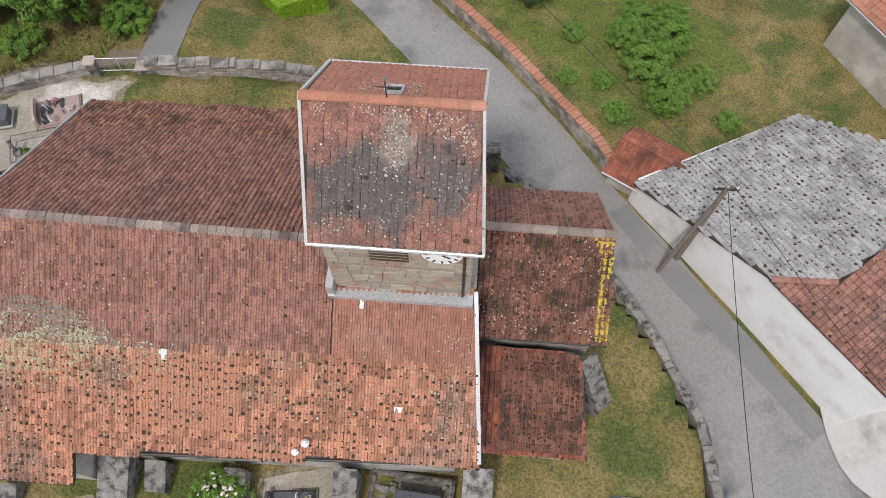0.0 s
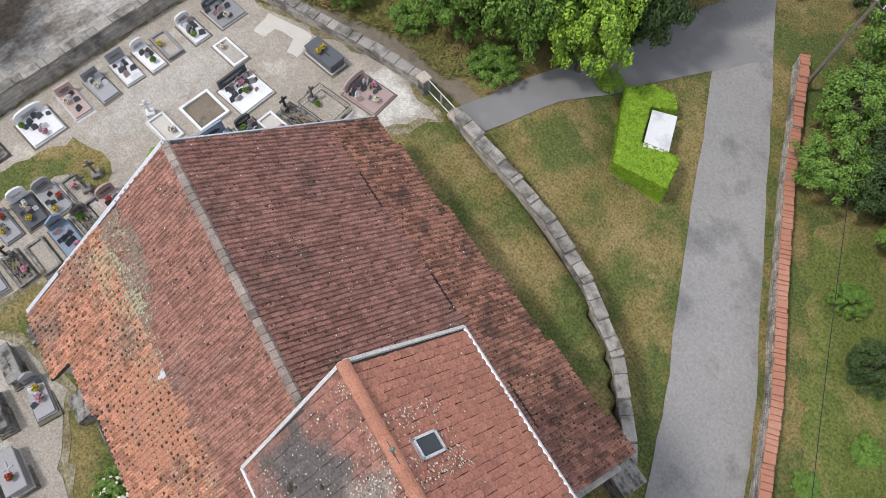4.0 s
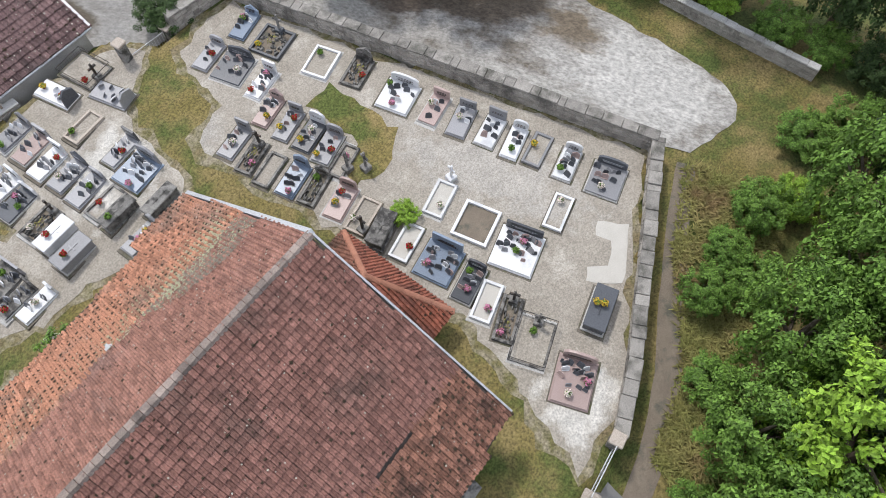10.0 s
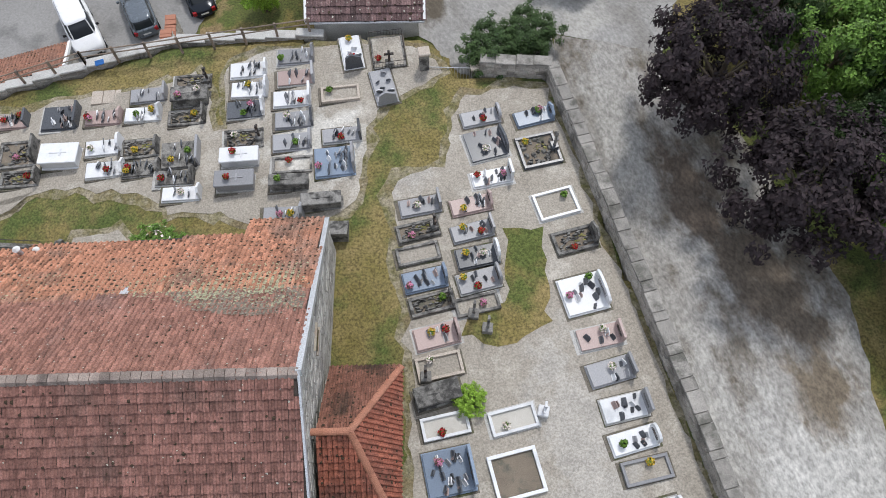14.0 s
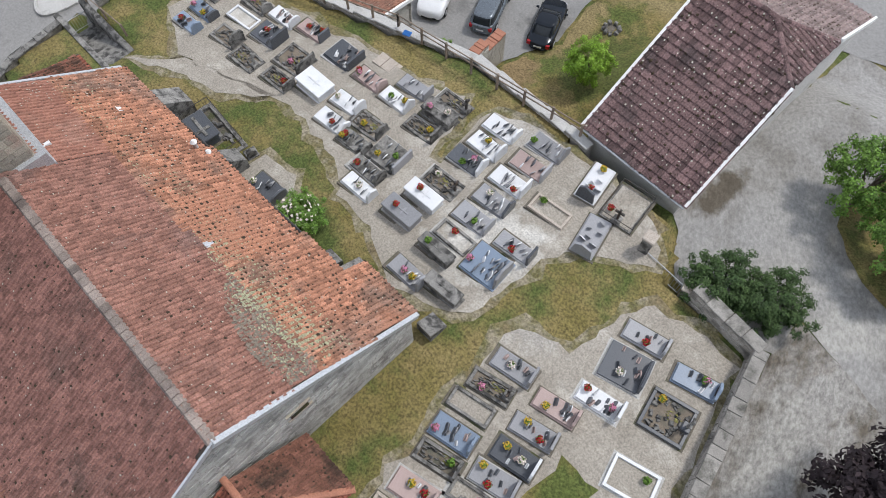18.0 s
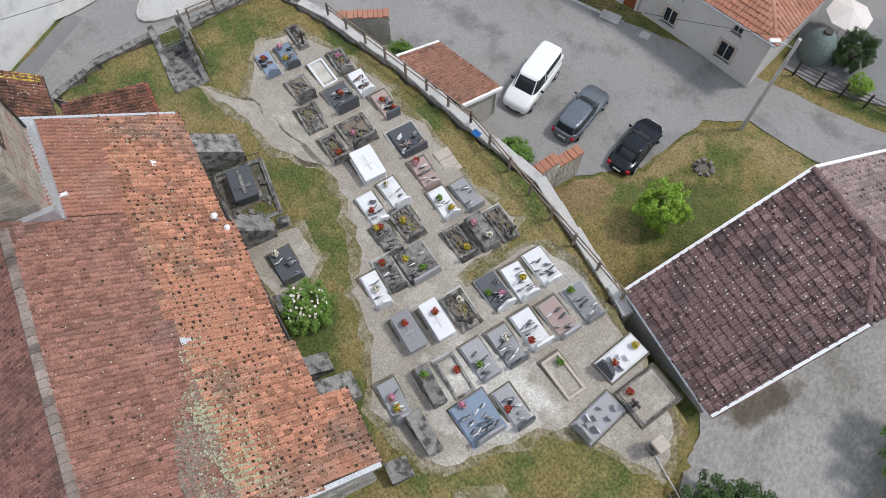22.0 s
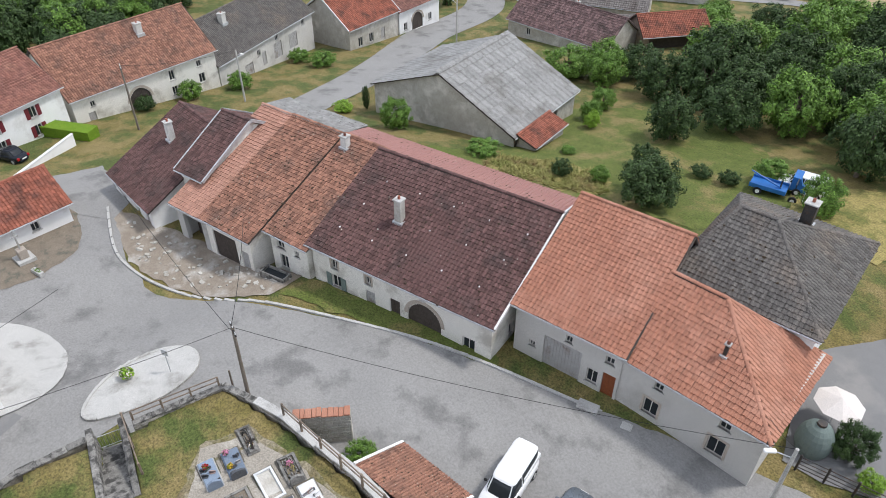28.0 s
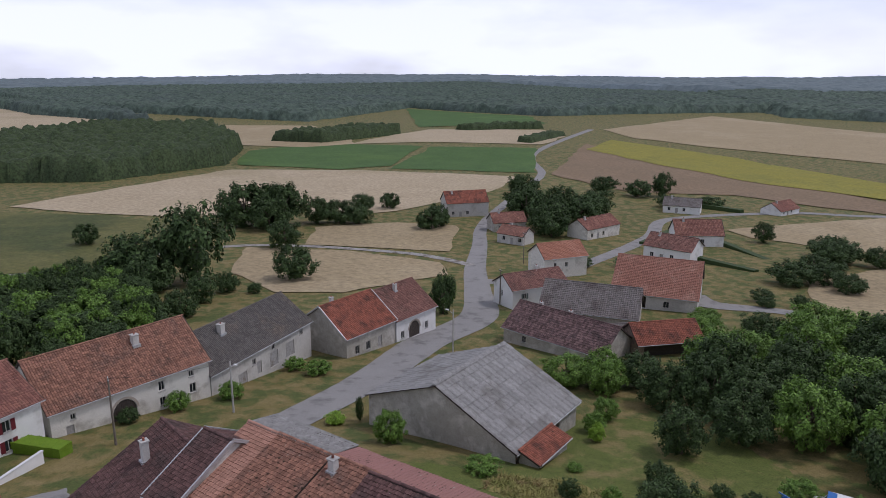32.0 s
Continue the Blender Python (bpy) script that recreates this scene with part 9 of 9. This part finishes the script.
for x, y, h, w, k in ((29.1, 19.6, 2.2, 3.4, "gt"), (30.3, 17.27, 2.4, 3.0, "gt"), (27.7, 21.73, 1.8, 2.4, "gt"), (30.7, 21.63, 2.2, 3.2, "gt"), (21.6, 24.59, 2.6, 2.8, "dt"), (24.4, 21.82, 0.9, 1.6, "gm"), (30.9, 23.62, 1.4, 2.6, "gt"), (28.7, 23.74, 1.2, 2.4, "gt"), (27.1, 15.97, 0.9, 1.8, "gm"), (21.5, 27.26, 1.5, 2.0, "gt"), (24.1, 18.44, 0.6, 1.4, "gm"), (32.5, 19.12, 1.0, 2.2, "gt"), (26.3, 18.32, 0.9, 1.4, "gm"), (34.1, 16.01, 0.8, 1.6, "gm"), (18.3, 26.36, 1.6, 2.0, "gt")):
    bush(x, y, h, w, k, "green shrub in the walled garden", group="shrubs in the garden")
# south-west: dark beech, gate bush, yard trees
for x, y, h, w, k in ((-18.6, -16.0, 7.8, 7.4, "pt"), (-21.2, -9.4, 7.8, 7.6, "pt")):
    tree(x, y, h, w, k, "copper beech with very dark purple leaves", 0.18, "dark beeches by the track")
for x, y, h, w, k in ((-26.2, -8.6, 7.5, 6.0, "gt"), (-25.6, -18.0, 7.0, 6.0, "gt"), (-29.0, -2.6, 7.0, 6.0, "gt"), (-25.0, -13.0, 5.0, 4.0, "dt"), (-22.6, -20.6, 6.0, 5.0, "dt"), (-29.0, -22.0, 9.0, 7.5, "gt"), (-24.6, -25.6, 8.0, 6.5, "dt"), (-28.5, -15.5, 9.0, 7.0, "dt"), (-31.0, -6.0, 10.0, 8.0, "dm"), (-30.0, 3.0, 10.0, 8.0, "dm"), (-31.0, 10.5, 8.0, 6.0, "dt"), (-9.8, -29.6, 4.6, 4.4, "gt"), (-13.2, -27.6, 5.0, 4.8, "gt"), (-27.2, -5.6, 6.5, 5.8, "gt"), (-27.6, -1.2, 4.6, 4.2, "dt"), (-15.5, -29.0, 6.0, 5.0, "gt")):
    tree(x, y, h, w, k, "leafy tree beside the gravel yard", 0.15, "trees round the yard")
stone_wall("wall_yard", [(-26.5, 1.8, 0.4), (-26.6, 6.4, 0.4), (-26.8, 11.4, 0.3)], 0.32, "pale dry stone wall at the edge of the yard", cap_material=CONCRETE, seed=44)
for x, y, h, w, k in ((-28.4, 1.5, 2.2, 3.0, "bt"), (-29.7, 4.7, 2.6, 3.6, "dt"), (-28.4, 8.2, 2.2, 3.0, "gt"), (-30.6, 1.2, 3.0, 3.2, "gt"), (-27.4, -2.0, 2.6, 3.2, "dt"), (-28.6, 11.2, 2.0, 3.0, "gt"), (-22.4, 12.8, 1.8, 3.2, "gt"), (-18.6, 14.0, 1.6, 2.8, "bt"), (-14.2, 12.6, 1.6, 2.4, "gt"), (-24.4, 14.6, 2.4, 3.6, "gt"), (-28.0, 4.6, 1.8, 2.6, "bt"), (-29.0, 14.0, 2.6, 3.6, "dt")):
    bush(x, y, h, w, k, "dense garden bush behind the yard wall", group="bushes behind the yard wall")
bush(-8.0, -20.4, 2.3, 3.8, "dt", "dense dark green rounded bush beside the gate")
bush(-10.1, -21.3, 2.2, 3.6, "dt", "dense dark green bush beside the gate")
hyd = bush(8.8, -8.7, 1.6, 2.6, "gt", "green hydrangea bush with white blooms by the church wall")
part("blossom", blossoms("blossom", PETAL_WHITE, 1.15, 90, 0.085, 79), PETAL_WHITE, hyd, kind="stuff").matrix_local = Matrix.Translation((0, 0, 0.95)) @ Matrix.Diagonal((1, 1, 0.75, 1))
bush(-6.0, -0.9, 0.8, 1.5, "bt", "yellow-green shrub among the graves")
tree(6.2, -28.2, 3.4, 3.0, "bt", "small bright green tree on the dry lawn", 0.2)
bush(14.2, -23.6, 1.2, 2.4, "gt", "low olive green shrub beside the store")
bush(23.9, -20.7, 1.4, 2.0, "gt", "small shrub between wall and store")
ring = thing("stone_ring", 8.3, -33.7, ground(8.3, -33.7) + 0.04, 0, "small ring of rough dark stones on the lawn", "stone ring")
for i in range(9):
    a = 0.698 * i
    rock = box(-0.16, 0.16, -0.12, 0.12, -0.08, 0.2 + 0.06 * (i % 3), pose(0.5 * math.cos(a), 0.5 * math.sin(a), 0, 8 * (i % 4) - 12, 5 * (i % 3), 40 * i + 12 * (i % 3)), 0.05)
    part("stone", rock, OLD_STONE, ring)
part("ash", tube((0, 0, -0.05), (0, 0, 0.05), 0.42, 0.4, 12), SOIL_SHADE, ring)
bush(10.6, -47.0, 3.0, 2.6, "dt", "dark conical shrub by the courtyard fence")
bush(8.6, -46.2, 1.4, 1.6, "bt", "bright green shrub by the courtyard fence")
# behind the farm row and round the lower village
for x, y, h, w in ((40.5, -57.9, 3.6, 4.8), (45.5, -62, 2.4, 3.0), (38.0, -66, 1.6, 2.2), (47.5, -52.5, 1.8, 2.2)):
    bush(x, y, h, w, "dm", "dark rounded garden bush", group="garden bushes")
for x, y, h, w, k in ((66.0, -42.8, 3.8, 3.6, "gm"), (76.2, -43.3, 3.2, 1.0, "dm"), (76.6, -40.4, 1.4, 2.6, "bm"), (131.0, -86.0, 6.5, 4.0, "gm"), (98, -45.4, 2.2, 4.0, "gm"), (102, -40.0 - 3, 2.0, 3.4, "gm"), (90.5, -24.4, 2.6, 3.0, "gm"), (92.4, -31.5, 2.4, 3.4, "gm"), (88.6, -18.5, 2.0, 2.6, "dm")):
    bush(x, y, h, w, k, "garden shrub beside the village road", group="village shrubs")
rv = random.Random(33)
for x, y, h, w in ((61, -89, 9, 10), (66, -94, 8, 9), (70.5, -84, 5, 7), (76, -75, 4.5, 7), (70.3, -77.4, 5, 5.5), (74, -80, 5.5, 6), (57, -83, 7.5, 8), (52.7, -84.7, 7, 8.5), (49, -78, 6, 7), (44.6, -83.4, 8, 8), (43.5, -89.3, 8, 8), (41.7, -96.6, 8.5, 8), (33.1, -79, 7.5, 7), (36, -86, 8, 8), (49.9, -69.8, 5.5, 5.8), (56.9, -120.9, 10, 11), (64, -112, 9, 10), (75, -131.7, 7, 10), (66, -128, 8, 10), (50, -108, 9, 10), (58, -101, 8, 9), (68, -104, 7, 8), (48, -98, 8, 9), (30, -95, 9, 9), (40, -106, 9, 10), (26, -84, 8, 8), (84, -112, 5, 7), (90, -120, 4, 6), (80, -122, 5, 7), (54, -92, 7, 8), (62, -80, 6, 7), (70, -116, 7, 9), (46, -120, 9, 10), (22, -96, 9, 9), (58, -134, 8, 10)):
    tree(x, y, h, w, rv.choice(("gm", "gm", "dm")), "bushy green tree behind the barn", 0.02, "orchard trees")
for x, y, h, w, k in ((38.5, -55.9, 4.6, 5.6, "dm"), (40.7, -65, 1.4, 2.2, "dm"), (44.5, -55.1, 1.8, 2.0, "gm"), (36.4, -70.1, 2.6, 3.4, "gm"), (57, -64.2, 2.4, 2.0, "bm"), (54.8, -47.7, 1.6, 3.6, "gm"), (29.7, -68.1, 4.0, 3.8, "gm"), (59.5, -66, 2.6, 2.6, "gm"), (52, -57, 0.9, 1.6, "gm"), (62, -70, 3.0, 3.2, "gm")):
    bush(x, y, h, w, k, "garden bush in the rough orchard", group="orchard bushes")
for x, y, h, w in ((180.2, -41.3, 20, 18), (185.4, -28.7, 13, 16), (176, -30, 9, 12), (260, -72.3, 17, 20), (253.5, -85.1, 17, 18), (264, -84, 15, 16), (248, -78, 12, 14), (214.1, -74.1, 9, 11), (171.8, -64.3, 9, 11), (249.9, -105.5, 9, 14), (254, -98, 10, 12), (246, -112, 7, 11), (273.3, -124.3, 8, 10), (275, -137.9, 7, 9), (246.9, -19.4, 7, 8), (224, -131.3, 8, 11), (228, -136, 9, 9), (124.2, -81.3, 9, 5.5), (246.2, -190.4, 12, 16), (238, -182, 12, 15), (228, -176, 12, 15), (191.3, -160.9, 9, 13), (200, -166, 11, 14), (210, -172, 12, 15), (222.1, -206.8, 11, 16), (214, -196, 11, 15), (206, -186, 10, 14), (230, -196, 12, 15), (286.7, -215.6, 10, 14), (276.4, -260, 8, 14), (255.6, -263, 8, 14), (250.5, -274.5, 12, 10), (217.9, -270.7, 5, 12), (226, -252, 6, 11), (151.5, -218.6, 7, 7), (120.8, -209.5, 8, 13), (116, -202, 7, 11), (128, -215, 6, 9), (110, -213.6, 6, 9), (108.1, -172.2, 6, 11), (104, -180, 6, 10), (112, -186, 6, 9), (96, -176, 5, 8), (150, -140, 3, 6), (143, -150, 3, 7), (100, -150, 3, 5), (92, -152, 3, 4), (96, -146, 2.5, 4), (158.3, -39.1, 6, 7), (147, -33, 6, 7), (161.7, -51.5, 2.5, 3.5), (122, -60, 3, 5), (166, -46, 5, 6)):
    tree(x, y, h, w, rv.choice(("df", "df")), "spreading dark tree in the valley meadows", 0.02, "valley trees")
for i in range(150):
    u, v = rv.random(), rv.random()
    x, y = 116 + 76 * u, 14 - 40 * v - 6 * u
    tree(x, y, rv.uniform(3.5, 7.5), rv.uniform(4.5, 9), rv.choice(("gf", "df", "df")), "scrubby tree in the thicket below the houses", 0.0, "thicket trees")


# ---- tufts of grass and dry weeds ----
def tufts(name, poly, count, high, wide, material, label, seed):
    """Short blades standing on the ground inside an outline, gathered in drifts."""
    r = random.Random(seed)
    xs, ys = [p[0] for p in poly], [p[1] for p in poly]
    vs, fs, made, tries = [], [], 0, 0
    while made < count and tries < count * 8:
        tries += 1
        x, y = r.uniform(min(xs), max(xs)), r.uniform(min(ys), max(ys))
        if not within(x, y, poly) or noise.noise((x * 0.7, y * 0.7, seed)) + r.uniform(-0.45, 0.5) < 0:
            continue
        made += 1
        z, a, k = ground(x, y) + 0.02, r.uniform(0, 6.28), len(vs)
        h = high * r.uniform(0.5, 1.4)
        for q in range(2):
            b = a + q * 1.7
            dx, dy = wide * math.cos(b), wide * math.sin(b)
            lx, ly = h * r.uniform(-1.5, 1.5), h * r.uniform(-1.5, 1.5)
            vs += [(x - dx, y - dy, z), (x + dx, y + dy, z), (x + lx, y + ly, z + h * 0.7)]
            fs.append((k + q * 3, k + q * 3 + 1, k + q * 3 + 2))
    return tagged(new(name, mesh_of(name, vs, fs, material)), label, "grass", kind="stuff")


tufts("dry_weeds", [(-17.5, 8.5), (-13, 10.5), (-8, 13.8), (-3.5, 15.0), (-3, 17.5), (-5, 17.5), (-9, 16.5), (-14, 15.0), (-19, 13.5)], 7000, 0.3, 0.06, WEEDS, "tall dry yellow weeds before the wood", 61)
tufts("dry_weeds", [(51.5, -45.5), (53.5, -49.0), (50.5, -54.5), (46.0, -57.0), (41.5, -53.5), (45.5, -49.5)], 2600, 0.45, 0.1, WEEDS, "tall dry grass behind the farm", 67)
tufts("weeds", [(46, -22.8), (34, -30.6), (27.5, -34.8), (27, -35.6), (34, -32.2), (46, -24.4)], 2600, 0.3, 0.06, GREEN, "green weeds along the foot of the farm", 66)


# ---- fields, woods and horizon ----
def field(poly, material, label, category="field", up=0.5):
    d = sum(math.dist(p, (0, -15)) for p in poly) / len(poly)
    return lay("field", poly, material, up * 0.25 + d * 0.0004, label, category, max(8, d * 0.035), d * 0.004, max(6, d * 0.03))


field([(357, 7), (412, -51), (465, -111), (417, -182), (343, -254), (298, -205), (267, -137), (262, -100), (297, -107), (290, -56), (321, -20)], FIELD_PALE, "pale stubble field with mowing lines")
field([(495, -121), (601, -154), (633, -225), (555, -298), (433, -210), (428, -171)], FIELD_GREEN, "deep green maize field")
field([(417, -202), (546, -302), (491, -372), (353, -273)], FIELD_GREEN, "green crop field beside the lane")
field([(216, -81), (246, -95), (241, -125), (225, -143), (185, -117)], FIELD_STRAW, "mown straw-coloured field")
field([(343, -276), (421, -353), (504, -438), (374, -408), (190, -362), (167, -325), (236, -311), (268, -268)], FIELD_BROWN, "brown ploughed field")
field([(464, -405), (523, -487), (366, -472), (229, -432), (192, -368), (275, -365)], FIELD_YELLOW, "yellow-green sunflower field", up=1.2)
field([(694, -335), (742, -402), (658, -505), (569, -468), (512, -397), (588, -321), (612, -251)], FIELD_PALE, "pale harvested field on the rise")
field([(631, -567), (760, -900), (403, -842), (265, -557), (409, -525), (527, -521)], FIELD_STRAW, "straw-coloured field on the hill")
field([(1602, 80), (1196, -28), (1046, -122), (891, -45), (760, 35), (900, 200)], FIELD_PALE, "pale harvested field before the woods")
field([(965, -197), (898, -314), (606, -259), (606, -205), (661, -163)], FIELD_STRAW, "straw-coloured strip field")
field([(174, -228), (163, -330), (110, -300), (119, -234), (158, -222)], FIELD_STRAW, "dry straw field beside the houses")
field([(109, -179), (107, -232), (40, -220), (60, -150), (86, -150)], FIELD_STRAW, "dry hay meadow")
field([(1211, -599), (898, -652), (748, -573), (789, -411)], FIELD_GREEN, "green field between the woods", up=1)
field([(340, 10), (307, -30), (272, -53), (208, -24), (214, 40), (300, 60)], PASTURE, "rough green pasture")
field([(186, -51), (220, -63), (200, -90), (172, -107), (158, -101), (152, -70), (160, -56)], FIELD_STRAW, "dry meadow with a lone tree")


def canopy(poly, height, cell, step, label, seed, material):
    """A far forest seen as one unbroken roof of rounded crowns, falling to the ground at its edge."""
    r = random.Random(seed)
    xs, ys = [p[0] for p in poly], [p[1] for p in poly]
    x0, y0 = min(xs), min(ys)
    nx, ny = int((max(xs) - x0) / step) + 2, int((max(ys) - y0) / step) + 2
    heads = {}
    index, vs, fs = {}, [], []

    def head(i, j):
        if (i, j) not in heads:
            heads[i, j] = ((i + r.uniform(0.1, 0.9)) * cell, (j + r.uniform(0.1, 0.9)) * cell, r.uniform(0.75, 1.1))
        return heads[i, j]

    inside = {(i, j) for i in range(nx) for j in range(ny) if within(x0 + i * step, y0 + j * step, poly)}
    rim = {(i + a, j + b) for i, j in inside for a in (-1, 0, 1) for b in (-1, 0, 1)} - inside
    for i, j in sorted(inside | rim):
        x, y, best = x0 + i * step, y0 + j * step, 0.3
        if (i, j) in inside:
            ci, cj = int((x - x0) // cell), int((y - y0) // cell)
            for a in (-1, 0, 1):
                for b in (-1, 0, 1):
                    hx, hy, hh = head(ci + a, cj + b)
                    best = max(best, hh * (1 - 0.5 * ((x - x0 - hx) ** 2 + (y - y0 - hy) ** 2) / (cell * 0.8) ** 2))
        x, y = x + r.uniform(-0.3, 0.3) * step, y + r.uniform(-0.3, 0.3) * step
        index[i, j] = len(vs)
        vs.append((x, y, ground(x, y) + (height * best * r.uniform(0.92, 1.05) if (i, j) in inside else -1)))
    for i, j in index:
        if (i + 1, j) in index and (i, j + 1) in index and (i + 1, j + 1) in index:
            fs.append((index[i, j], index[i + 1, j], index[i + 1, j + 1], index[i, j + 1]))
    return tagged(new("woods", mesh_of("woods", vs, fs, material, True)), label, "woods", kind="stuff")


canopy([(480, 40), (807, 30), (922, -71), (870, -178), (631, -157), (500, -114), (440, -33)], 15, 10, 2.6, "dark green copse on the slope", 1, LEAF_COPSE)
canopy([(980, -330), (1300, -80), (2400, 200), (2600, -1500), (1300, -1500), (800, -1100), (880, -680), (1240, -620)], 15, 16, 6.5, "dark forest across the valley, tinted blue-green as haze", 2, LEAF_FAR_HAZE)
canopy([(2400, 300), (4200, 400), (4600, -3000), (2400, -2900), (1500, -1900), (2500, -1500)], 22, 55, 22, "far forest on the horizon hills", 3, LEAF_HORIZON_HAZE)
canopy([(700, -1000), (1300, -1500), (1500, -2000), (900, -2600), (300, -1900), (420, -1150)], 18, 24, 10, "forest on the far hillside", 4, LEAF_FAR_HAZE)
canopy([(900, -2600), (1500, -1900), (2400, -2900), (4600, -3000), (3600, -6400), (1500, -4600)], 24, 80, 32, "far forest on the southern hills", 9, LEAF_HORIZON_HAZE)
canopy([(640, -235), (690, -200), (760, -330), (700, -345)], 12, 9, 2.6, "hedgerow trees between the fields", 5, LEAF_COPSE)
canopy([(530, -395), (548, -392), (600, -470), (585, -478)], 6, 6, 2.0, "hedgerow bushes by the lane", 6, LEAF_COPSE)
canopy([(700, -430), (720, -425), (700, -520), (680, -520)], 9, 8, 2.4, "line of field trees", 7, LEAF_COPSE)
canopy([(1000, -130), (1240, 10), (1500, 60), (1700, 400), (2400, 300), (1300, -90)], 15, 13, 5, "forest edge behind the pale field", 8, LEAF_FAR_HAZE)
